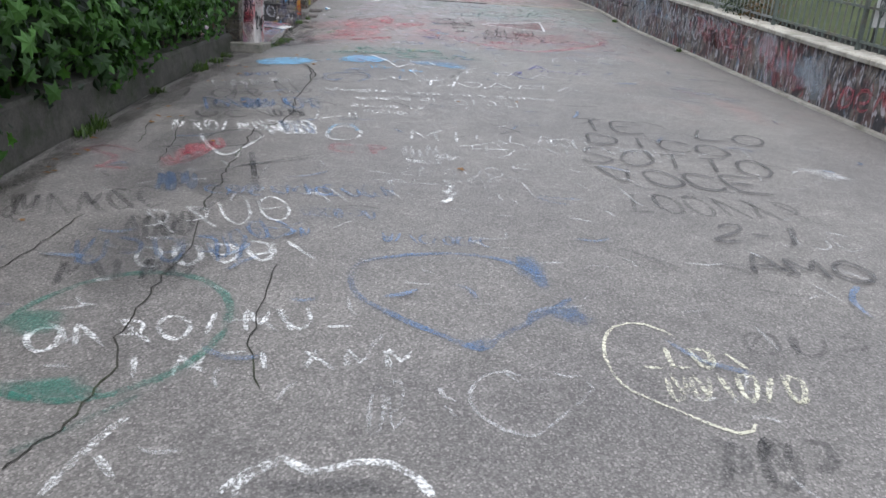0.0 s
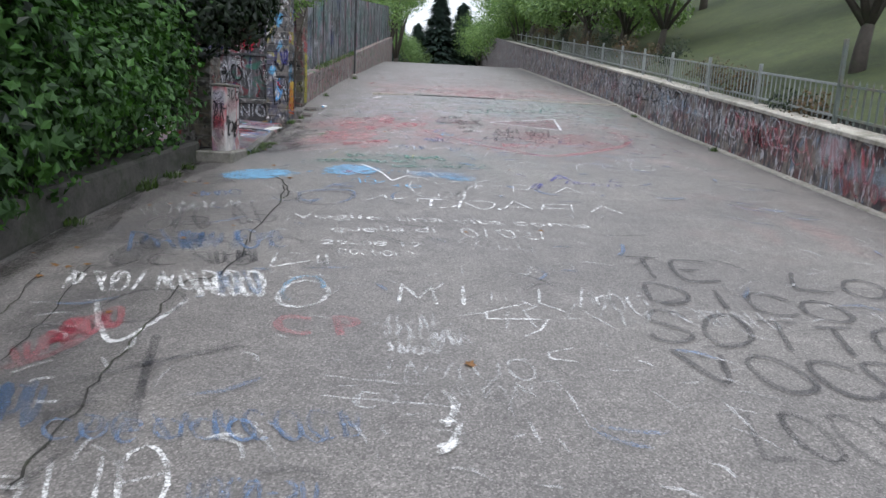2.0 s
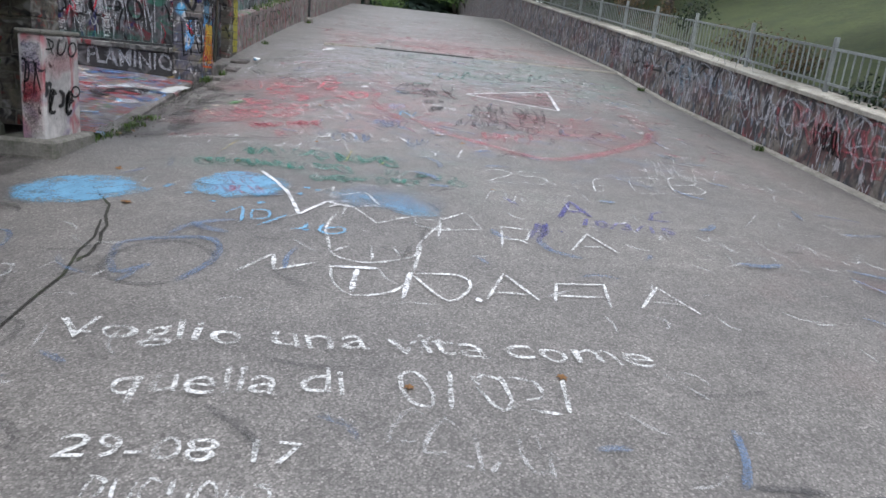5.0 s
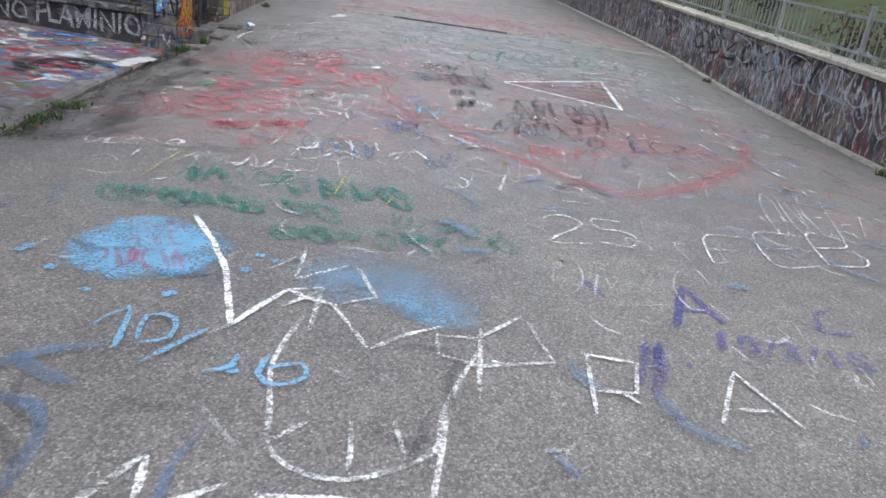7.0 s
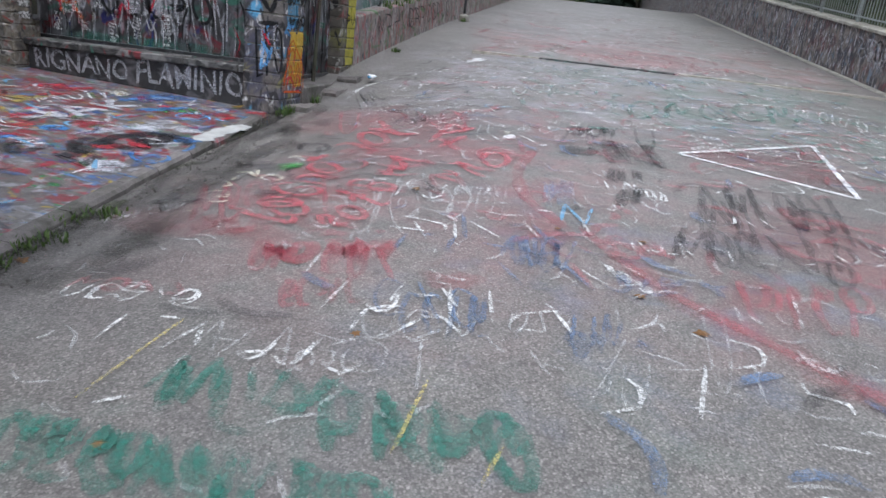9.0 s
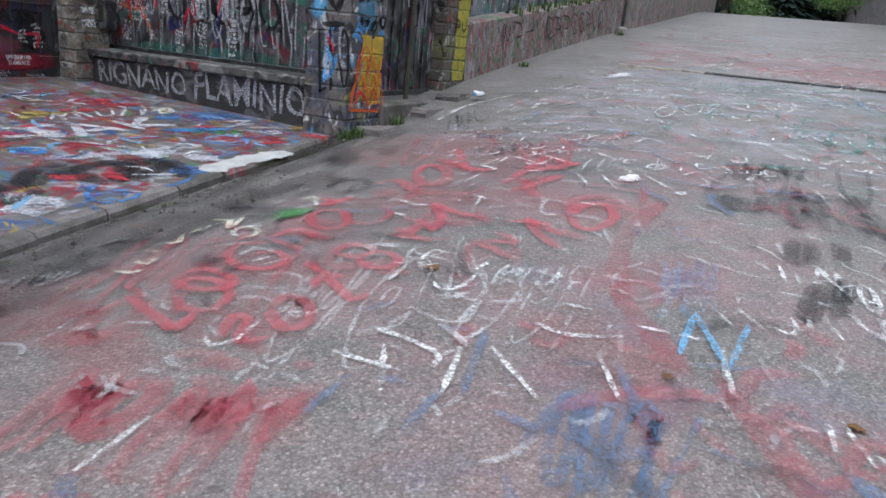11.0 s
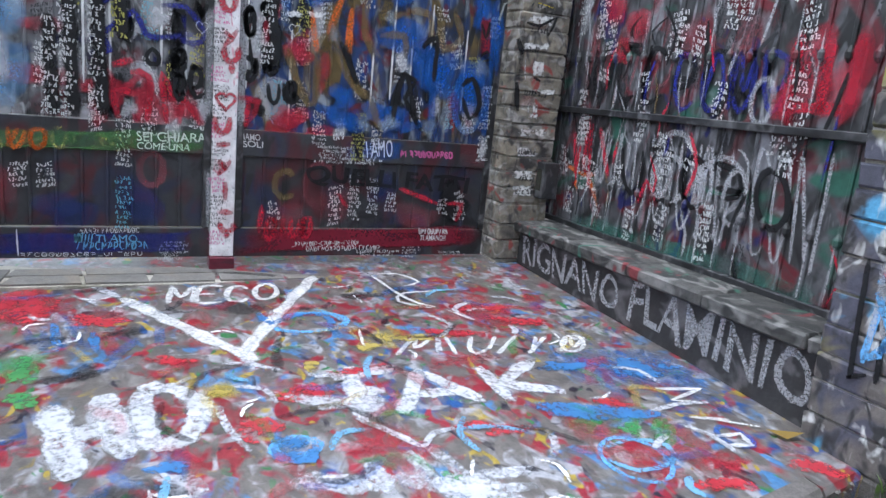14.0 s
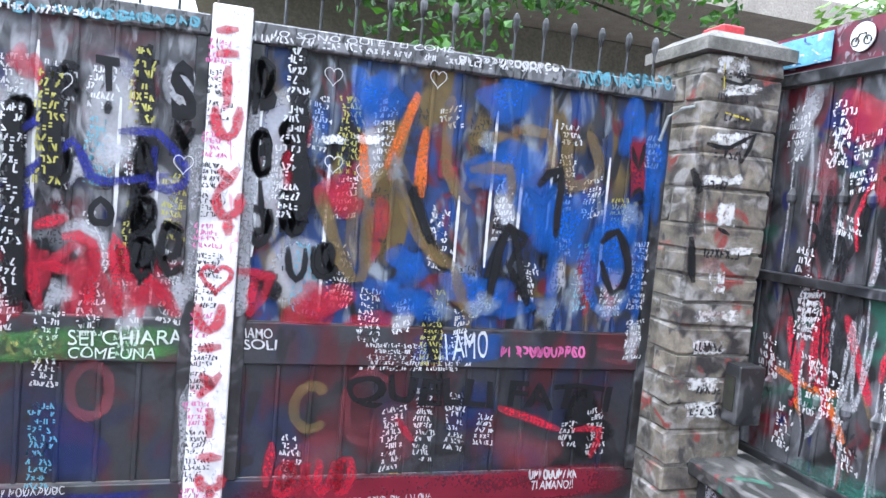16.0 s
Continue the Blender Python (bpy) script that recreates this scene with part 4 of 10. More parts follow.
boarding = empty("boarding", (-3.13, 18.85, 1.13), "tall sheet-metal boarding with blue and grey graffiti", "fence")
for i in range(20):
    y = 18.86 + 1.6 * i
    bm = bmesh.new()
    z0, z1 = left_top(y) + 0.03, left_top(y + 1.59) + 0.03
    prism(bm, [(0.0, y - 18.85, z0 - 1.13), (0.012, y - 18.85, z0 - 1.13), (0.012, y - 18.85, z0 + 0.77), (0.0, y - 18.85, z0 + 0.77)], [(0.0, y + 1.59 - 18.85, z1 - 1.13), (0.012, y + 1.59 - 18.85, z1 - 1.13), (0.012, y + 1.59 - 18.85, z1 + 0.77), (0.0, y + 1.59 - 18.85, z1 + 0.77)])
    part("sheet", bm, M_PANEL_FAR, boarding)
    bm = bmesh.new()
    box(bm, -0.02, 0.03, y - 18.85 - 0.02, y - 18.85 + 0.02, z0 - 1.2, z0 + 0.8, 0.004)
    part("upright", bm, M_IRON, boarding)
pole = empty("thin_pole", (-2.72, 26.4, road_z(-2.72, 26.4)), "thin rusty steel pole at the foot of a wall", "pole")
bm = bmesh.new()
tube(bm, [(0, 0, -0.2), (0, 0, 3.2)], [0.035, 0.035], 10)
part("tube", bm, M_IRON, pole)
bm = bmesh.new()
tube(bm, [(0, 0, -0.05), (0, 0, 0.12), (0, 0, 0.16)], [0.14, 0.12, 0.05], 10)
part("foot", bm, M_CONC, pole)

# house and ivy behind the gate
house = empty("house", (-12, 15, 0), "beige rendered house behind the gate", "house")
boxed("wall", -1.5, 1.5, -1.3, 7.0, -0.5, 3.6, M_HOUSE, house, bev=0.02)
bm = bmesh.new()
prism(bm, [(-1.6, -1.6, 3.6), (3.2, -1.6, 3.6), (3.2, -1.6, 3.85), (-1.6, -1.6, 4.6)], [(-1.6, 7.2, 3.6), (3.2, 7.2, 3.6), (3.2, 7.2, 3.85), (-1.6, 7.2, 4.6)])
part("roof", bm, M_ROOF, house, "deep dark eaves")
boxed("yard", -60, GX - 0.3, 11.0, 40, -0.4, 0.1, M_SOIL, tagged(new("ground"), "bare yard behind the gate", "yard", kind="structure"), bev=0)
ivy = empty("ivy", (-4.6, 17.3, 1.6), "ivy and shrubs growing behind the sheet-metal fence", "ivy")
rng_i = random.Random(31)
iv, if_ = leaf_cloud(rng_i, [((-1.6 + 0.5 * k, rng_i.uniform(-.1, .3), 1.0 + rng_i.uniform(-.2, .3)), (0.45, 0.35, 0.45)) for k in range(8)], 6000, 0.07)
raw("leaves", iv, if_, M_LEAF_TREE, ivy)
bm = bmesh.new()
for k in range(8):
    tube(bm, [(-1.6 + 0.45 * k, 0.2, -1.8), (-1.5 + 0.45 * k, 0.1, 0.0), (-1.6 + 0.5 * k, 0.1, 1.0)], [0.03, 0.02, 0.008], 5)
part("stem", bm, M_BARK, ivy)


vine = empty("hanging_vine", (-6.9, 15.2, 2.2), "leafy vine trailing from the eaves behind the gate", "vine")
rng_v = random.Random(37)
vv2, vf2 = leaf_cloud(rng_v, [((rng_v.uniform(-.2, .2), yy, zz), (0.16, 0.2, 0.16)) for yy, zz in ((-0.55, 0.35), (-0.4, 0.55), (-0.25, 0.2), (-0.1, 0.45), (0.05, 0.3), (0.1, 0.6), (0.35, 0.6), (0.6, 0.7), (0.9, 0.75), (1.2, 0.7), (1.5, 0.7), (-0.7, 0.62), (-1.3, 0.75), (-2.6, 0.7), (-2.9, 0.6))], 1100, 0.065)
raw("leaves", vv2, vf2, M_LEAF, vine)
bm = bmesh.new()
tube(bm, [(-0.2, 1.8, -2.0), (-0.1, 1.5, 0.5), (0.0, 0.4, 0.65), (0.0, -0.6, 0.4), (-0.1, -2.9, 0.65)], [0.02, 0.016, 0.012, 0.008, 0.004], 6)
part("stem", bm, M_BARK, vine)


# ---- paint on the surfaces ----
CHALK = paint("white_chalk", (0.68, 0.68, 0.67), 0.45, 3.6, 0.75, 0.78, 75.0, 9.0)
CHALKL = paint("firm_white_chalk_line", (0.66, 0.66, 0.65), 0.54, 3.2, 0.6, 0.82, 75.0, 9.0)
WASH = paint("pale_blue_wash", (0.4, 0.47, 0.54), 0.5, 2.4, 0.9, 0.6)
DREDP = paint("dark_red_paint", (0.17, 0.012, 0.028), 0.8, 1.6, 0.5, 0.9)
BLKR = paint("worn_black_spray_on_asphalt", (0.03, 0.03, 0.034), 0.56, 2.0, 1.0, 0.66)
RUST = paint("rusty_stain", (0.28, 0.15, 0.07), 0.5, 2.4, 1.0, 0.5)
LIMEP = paint("lime_green_paint", (0.1, 0.3, 0.08), 0.7, 2.2, 0.8, 0.66)
BLUEM = paint("pale_blue_violet_haze", (0.2, 0.25, 0.38), 0.5, 2.6, 1.0, 0.34)
BLKF = paint("soft_black_spray_on_floor", (0.02, 0.02, 0.024), 0.7, 1.8, 1.0, 0.78, rough=0.36)
LETTW = paint("broad_white_letter_paint", (0.54, 0.55, 0.59), 0.62, 2.6, 0.6, 0.86, 40.0, 7.0, rough=0.36)
DARKL = paint("black_spray_line", (0.04, 0.04, 0.045), 0.72, 2.0, 0.9, 0.58)
CHALK_FAINT = paint("faint_white_chalk", (0.6, 0.6, 0.6), 0.32, 3.6, 0.9, 0.6, 75.0, 6.0)
WPAINT = paint("thick_white_paint", (0.74, 0.74, 0.75), 0.52, 3.0, 0.5, 0.88, 75.0, 8.0)
CREAM = paint("cream_paint", (0.62, 0.6, 0.48), 0.4, 2.8, 0.45, 0.8)
DARK = paint("faded_black_spray", (0.045, 0.045, 0.05), 0.5, 1.8, 1.0, 0.54)
BLACKP = paint("black_spray", (0.012, 0.012, 0.014), 0.85, 0.7, 0.7, 0.94)
BLUEF = paint("faded_blue_spray", (0.1, 0.17, 0.3), 0.38, 2.4, 0.7, 0.7)
SKYB = paint("sky_blue_paint", (0.17, 0.38, 0.58), 0.55, 3.0, 0.5, 0.7, 75.0, 7.0)
SKYF = paint("worn_sky_blue_paint", (0.2, 0.4, 0.58), 0.3, 3.3, 0.6, 0.56)
VIOLET = paint("violet_spray", (0.06, 0.06, 0.26), 0.4, 2.2, 0.6, 0.7)
GREENF = paint("faded_green_paint", (0.045, 0.2, 0.155), 0.44, 3.0, 0.8, 0.6, 75.0, 5.0)
GREENL = paint("green_spray", (0.09, 0.34, 0.1), 0.5, 2.0, 1.0, 0.66)
REDS = paint("red_spray", (0.54, 0.1, 0.13), 0.64, 2.2, 1.0, 0.66)
REDM = paint("pale_red_spray_haze", (0.45, 0.1, 0.12), 0.5, 2.4, 1.0, 0.25)
REDF = paint("faded_red_spray", (0.46, 0.09, 0.12), 0.46, 2.0, 1.0, 0.5)
REDP = paint("red_paint", (0.46, 0.018, 0.045), 0.74, 0.9, 0.9, 0.92)
YELL = paint("yellow_paint", (0.7, 0.55, 0.04), 0.62, 1.9, 0.4, 0.92)
YELF = paint("yellow_chalk", (0.55, 0.46, 0.18), 0.3, 3.0, 0.4, 0.6)
ORNG = paint("orange_spray", (0.66, 0.15, 0.025), 0.68, 1.3, 0.9, 0.86)
OCHR = paint("ochre_spray", (0.2, 0.14, 0.055), 0.66, 1.3, 1.0, 0.84)
BLUEP = paint("blue_spray", (0.015, 0.1, 0.4), 0.64, 1.3, 1.0, 0.84)
NAVYP = paint("navy_spray", (0.02, 0.025, 0.2), 0.6, 1.4, 0.6, 0.85)
LBLUEP = paint("light_blue_spray", (0.14, 0.38, 0.72), 0.5, 2.0, 0.5, 0.88)
PINK = paint("pink_marker", (0.6, 0.14, 0.34), 0.9, 0.5, 0.2, 0.95)
MARK = paint("white_marker", (0.62, 0.62, 0.63), 0.75, 2.2, 0.2, 0.95, 240.0, 26.0, 0.4)
MARKY = paint("yellow_marker", (0.44, 0.41, 0.1), 0.75, 2.2, 0.2, 0.95, 240.0, 26.0, 0.4)
MARKC = paint("cyan_marker", (0.14, 0.36, 0.46), 0.75, 2.2, 0.2, 0.95, 240.0, 26.0, 0.4)
MARKK = paint("black_marker", (0.02, 0.02, 0.025), 0.75, 2.2, 0.2, 0.95, 240.0, 26.0, 0.4)
CLOUD = paint("white_spray_cloud", (0.72, 0.72, 0.76), 0.68, 0.5, 1.0, 0.62)
LBLUEC = paint("light_blue_spray_cloud", (0.16, 0.34, 0.6), 0.66, 0.9, 1.0, 0.75)
DHAZE = paint("old_dark_smudge", (0.06, 0.058, 0.06), 0.5, 2.4, 1.0, 0.42)
NAVYC = paint("navy_spray_cloud", (0.02, 0.045, 0.2), 0.62, 0.9, 1.0, 0.55)
BLUEC = paint("blue_spray_cloud", (0.015, 0.1, 0.42), 0.7, 0.7, 1.0, 0.85)
REDC = paint("red_spray_cloud", (0.42, 0.02, 0.045), 0.7, 0.8, 1.0, 0.8)
GLOW = paint("white_spray_mist", (0.56, 0.56, 0.6), 0.5, 1.1, 0.9, 0.8)
MOSSP = paint("moss", (0.035, 0.045, 0.016), 0.5, 2.4, 0.8, 0.7)
GRIME = paint("black_gutter_grime", (0.045, 0.042, 0.037), 0.5, 2.2, 1.0, 0.55)

PATCHR = paint("worn_red_paint", (0.42, 0.03, 0.05), 0.44, 2.6, 1.0, 0.7, 60.0, 7.0, rough=0.36)
PATCHB = paint("worn_blue_paint", (0.03, 0.13, 0.4), 0.44, 2.6, 1.0, 0.7, 60.0, 7.0, rough=0.36)
CEMENT = paint("pale_cement", (0.42, 0.42, 0.41), 0.7, 2.2, 0.3, 0.96, 60.0, 8.0)
PATCHY = paint("worn_yellow_paint", (0.5, 0.38, 0.05), 0.44, 2.6, 1.0, 0.7, 60.0, 7.0)
PATCHG = paint("worn_green_paint", (0.06, 0.28, 0.08), 0.44, 2.6, 1.0, 0.7, 60.0, 7.0)
PATCHW = paint("worn_white_paint", (0.52, 0.53, 0.58), 0.55, 3.0, 0.7, 0.82, 40.0, 7.0, rough=0.36)
DAUB = paint("thin_white_daub", (0.7, 0.69, 0.68), 0.62, 3.0, 0.6, 0.85, 50.0, 9.0)
PATCHK = paint("worn_black_paint", (0.02, 0.02, 0.025), 0.62, 2.2, 1.0, 0.8, 60.0, 7.0, rough=0.36)
THICKW = paint("thick_white_floor_paint", (0.64, 0.64, 0.65), 0.74, 2.0, 0.8, 0.92, 60.0, 8.0, rough=0.36)
FRED = paint("red_floor_paint", (0.42, 0.03, 0.045), 0.5, 3.4, 0.5, 0.8, 35.0, 9.0, rough=0.36)
FBLU = paint("blue_floor_paint", (0.05, 0.17, 0.4), 0.52, 3.4, 0.5, 0.8, 35.0, 9.0, rough=0.36)
FYEL = paint("yellow_floor_paint", (0.42, 0.33, 0.08), 0.48, 3.4, 0.5, 0.75, 35.0, 9.0, rough=0.36)
FGRN = paint("green_floor_paint", (0.06, 0.25, 0.08), 0.48, 3.4, 0.5, 0.75, 35.0, 9.0, rough=0.36)

LIFT = {}


def surface(kind, p, q, off):
    if kind == "road":
        return (p, q, road_z(p, q) + off)
    if kind == "plat":
        return (p, q, plat_z(p, q) + off)
    if kind == "gate":
        return (GX + 0.03 + off, p, q)
    if kind == "rail":
        return (GX + 0.034 + off, p, q)
    if kind == "top":
        return (GX + 0.048 + off, p, q)
    if kind == "post":
        return (GX + 0.073 + off, p, q)
    if kind == "panel":
        return (p, 16.484 - off, q)
    if kind == "ledge":
        return (p, 16.168 - off, q)
    if kind == "slab":
        return (p, q, 0.515 + off)
    if kind == "pillar_a":
        return (-2.842 + off, p, q)
    if kind == "pillar_a_side":
        return (p, 16.092 - off, q)
    if kind == "pillar_b":
        return (-2.942 + off, p, q)
    if kind == "pillar_gate":
        return (p, 15.972 - off, q)
    if kind == "pillar_gate_x":
        return (-5.872 + off, p, q)
    if kind == "east":
        return (4.964 - off, p, q)
    if kind == "north":
        return (-2.943 + off, p, q)
    if kind == "post_front":
        return (-2.65 + (p + 2.64) * 0.55, 10.676 - off, q)
    if kind == "concrete_post":
        return (-2.466 + off, 10.68 + (p - 10.5) * 1.28, q)
    return (p, q, off)


OWNER = {}


def decal(name, kind, pts, soft, faces, material, label="", lift=0.0):
    LIFT[kind] = LIFT.get(kind, 0) + 1
    off = 0.004 + 0.00004 * LIFT[kind] + lift
    parent = OWNER[kind]
    if kind in ("gate", "rail", "top") and pts[0][0] < 13.92:
        parent = leaf_l
    ob = raw(name, [surface(kind, p, q, off) for p, q in pts], faces, material, parent, label)
    ob.matrix_parent_inverse = parent.matrix_basis.inverted()
    at = ob.data.attributes.new("soft", "FLOAT", "POINT")
    at.data.foreach_set("value", soft)
    return ob


def curve_pts(pts, smooth=True, step_len=0.06):
    out = []
    for i in range(len(pts) - 1):
        p0, p1, p2, p3 = pts[max(i - 1, 0)], pts[i], pts[i + 1], pts[min(i + 2, len(pts) - 1)]
        k = max(2, int(math.dist(p1, p2) / step_len))
        for j in range(k):
            t = j / k
            if smooth:
                out.append(tuple(0.5 * (2 * b + (c - a) * t + (2 * a - 5 * b + 4 * c - d) * t * t + (3 * b - a - 3 * c + d) * t ** 3) for a, b, c, d in zip(p0, p1, p2, p3)))
            else:
                out.append(tuple(b + (c - b) * t for b, c in zip(p1, p2)))
    out.append(tuple(pts[-1]))
    return out


def ribbon(pts, width, rng, smooth=True, step_len=0.06):
    """Points, softness and faces of one painted stroke."""
    c = curve_pts(pts, smooth, step_len)
    v, s, f = [], [], []
    for i, (x, y) in enumerate(c):
        a, b = c[max(i - 1, 0)], c[min(i + 1, len(c) - 1)]
        d = math.dist(a, b) or 1.0
        nx, ny = -(b[1] - a[1]) / d, (b[0] - a[0]) / d
        w = width * rng.uniform(0.82, 1.15) / 2
        jx, jy = rng.uniform(-1, 1) * width * 0.05, rng.uniform(-1, 1) * width * 0.05
        end = 0.55 if i in (0, len(c) - 1) else 1.0
        for k, sf in ((-1.0, 0.0), (-0.55, 0.9), (0.55, 0.9), (1.0, 0.0)):
            v.append((x + jx + nx * w * k * end, y + jy + ny * w * k * end))
            s.append(sf * (0.5 + 0.5 * end))
        if i:
            o = 4 * i
            f += [(o - 4 + k, o - 3 + k, o + 1 + k, o + k) for k in range(3)]
    return v, s, f


def stroke(kind, pts, width, material, smooth=True, name="painted_stroke", label="", step_len=0.06):
    v, s, f = ribbon(pts, width, random.Random(int(1000 * abs(pts[0][0] + 3 * pts[-1][1])) + 1), smooth, step_len)
    return decal(name, kind, v, s, f, material, label)


def strokes(kind, lines, width, material, name="painted_drawing", label="", smooth=True, step_len=0.06):
    """Several strokes of one drawing, as one painted patch."""
    V, S, F = [], [], []
    rng = random.Random(len(lines) + int(1000 * abs(lines[0][0][0])))
    for pts in lines:
        v, s, f = ribbon(pts, width, rng, smooth, step_len)
        F += [tuple(i + len(V) for i in q) for q in f]
        V += v
        S += s
    ob = decal(name, kind, V, S, F, material, label)
    return tagged(ob, kind="stuff") if len(lines) > 1 else ob


def blob(kind, c, rx, ry, material, seed=0, turn=0.0, name="paint_patch", wob=0.26, label=""):
    rng = random.Random(seed + int(100 * abs(c[0] * 7 + c[1])))
    ph = [rng.uniform(0, 6.28) for _ in range(5)]
    v, s, f = [c], [1.0], []
    n = 40
    for ring, sf in ((0.4, 1.0), (0.8, 0.72), (1.0, 0.0)):
        for i in range(n):
            a = 6.2832 * i / n
            r = ring * (1 + wob * sum(math.sin((k + 2) * a + ph[k]) / (k + 1.5) for k in range(5)))
            x, y = rx * r * math.cos(a), ry * r * math.sin(a)
            v.append((c[0] + x * math.cos(turn) - y * math.sin(turn), c[1] + x * math.sin(turn) + y * math.cos(turn)))
            s.append(sf)
    for i in range(n):
        j = (i + 1) % n
        f.append((0, 1 + i, 1 + j))
        for r in range(2):
            f.append((1 + r * n + i, 1 + (r + 1) * n + i, 1 + (r + 1) * n + j, 1 + r * n + j))
    return decal(name, kind, v, s, f, material, label)


def ring(kind, c, rx, ry, width, material, a0=0.0, a1=360.0, turn=0.0, name="painted_ring", label=""):
    n = 22
    pts = []
    for i in range(n + 1):
        a = radians(a0 + (a1 - a0) * i / n)
        x, y = rx * math.cos(a), ry * math.sin(a)
        pts.append((c[0] + x * math.cos(turn) - y * math.sin(turn), c[1] + x * math.sin(turn) + y * math.cos(turn)))
    return stroke(kind, pts, width, material, name=name, label=label)


def heart(kind, c, w, h, width, material, name="painted_heart", label=""):
    pts = []
    for i in range(29):
        a = 6.2832 * i / 28
        pts.append((c[0] + w * 0.5 * math.sin(a) ** 3, c[1] + h * 0.5 * (13 * math.cos(a) - 5 * math.cos(2 * a) - 2 * math.cos(3 * a) - math.cos(4 * a)) / 15))
    return stroke(kind, pts, width, material, name=name, label=label, step_len=width)


def word(kind, text, o, u, v, material, bold=0.0, name="painted_word", label="", wob=0.02):
    """A word in the built-in font, fitted into the slanted box o + u + v and wobbled as if painted by hand."""
    cu = bpy.data.curves.new("text", "FONT")
    cu.body = text
    cu.offset = bold
    cu.resolution_u = 3
    tmp = new("text", cu)
    bpy.context.view_layer.update()
    me = bpy.data.meshes.new_from_object(tmp.evaluated_get(bpy.context.evaluated_depsgraph_get()))
    bpy.data.objects.remove(tmp)
    xs = [p.co.x for p in me.vertices]
    ys = [p.co.y for p in me.vertices]
    x0, x1, y0, y1 = min(xs), max(xs), min(ys), max(ys)
    rng = random.Random(len(text) + int(100 * abs(o[0])))
    ph = [rng.uniform(0, 6.28) for _ in range(4)]
    pts = []
    for p in me.vertices:
        a, b = (p.co.x - x0) / (x1 - x0), (p.co.y - y0) / (y1 - y0)
        k = 9.0 * a * max(1, len(text) / 4)
        a += wob / max(1, len(text) / 4) * math.sin(k * 1.3 + 3 * b + ph[0])
        b += wob * 2.2 * math.sin(k + ph[1]) + wob * math.sin(2.3 * k + ph[2])
        pts.append((o[0] + a * u[0] + b * v[0], o[1] + a * u[1] + b * v[1]))
    faces = [tuple(f.vertices) for f in me.polygons]
    bpy.data.meshes.remove(me)
    return decal(name, kind, pts, [0.92] * len(pts), faces, material, label, 0.009 if kind == "road" else 0.0)


GLYPHS = {  # single-stroke capitals: points on an 11 by 11 grid, strokes parted by bars
    "A": "00 5a a0|24 84", "B": "00 0a 7a 98 76 05|75 a3 80 00", "C": "a8 7a 2a 07 03 20 70 a2", "D": "00 0a 6a a7 a3 60 00", "E": "aa 0a 00 a0|05 75", "F": "aa 0a 00|05 75",
    "G": "a8 7a 2a 07 03 20 80 a4 64", "H": "00 0a|a0 aa|05 a5", "I": "50 5a", "K": "00 0a|aa 04 a0", "L": "0a 00 a0", "M": "00 0a 54 aa a0", "N": "00 0a a0 aa", "O": "5a 18 03 30 70 a3 a7 7a 3a",
    "P": "00 0a 7a a8 86 05", "Q": "5a 18 03 30 70 a3 a7 7a 3a|63 b0", "R": "00 0a 7a a8 86 05|45 a0", "S": "a8 7a 2a 07 26 84 a2 70 20 02", "T": "50 5a|0a aa", "U": "0a 03 30 70 a3 aa", "V": "0a 50 aa",
    "Z": "0a aa 00 a0", "0": "5a 18 03 30 70 a3 a7 7a 3a", "1": "38 6a 60", "2": "08 3a 8a a7 00 a0", "3": "1a 9a 56 a3 70 01", "5": "9a 1a 16 76 a3 70 01", "8": "55 18 5a 98 55 02 50 a2 55", ".": "40 51", "-": "15 95"}


def letters(kind, text, o, u, v, width, material, name="painted_word", label="", wob=0.05):
    """A word in single brush strokes, in the slanted box o + u + v."""
    rng = random.Random(len(text) * 7 + int(100 * abs(o[0] + o[1])))
    lines = []
    for i, ch in enumerate(text):
        if ch == " ":
            continue
        dy, sz = rng.uniform(-wob, wob), rng.uniform(0.92, 1.08)
        for run in GLYPHS[ch].split("|"):
            seg = []
            for p in run.split():
                a = (i + 0.1 + 0.078 * sz * (int(p[0], 16) + rng.uniform(-.4, .4))) / len(text)
                b = 0.1 * sz * (int(p[1], 16) + rng.uniform(-.4, .4)) + dy
                seg.append((o[0] + a * u[0] + b * v[0], o[1] + a * u[1] + b * v[1]))
            lines.append(seg)
    return tagged(strokes(kind, lines, width, material, name, label, True, max(0.03, width * 0.7)), kind="stuff")


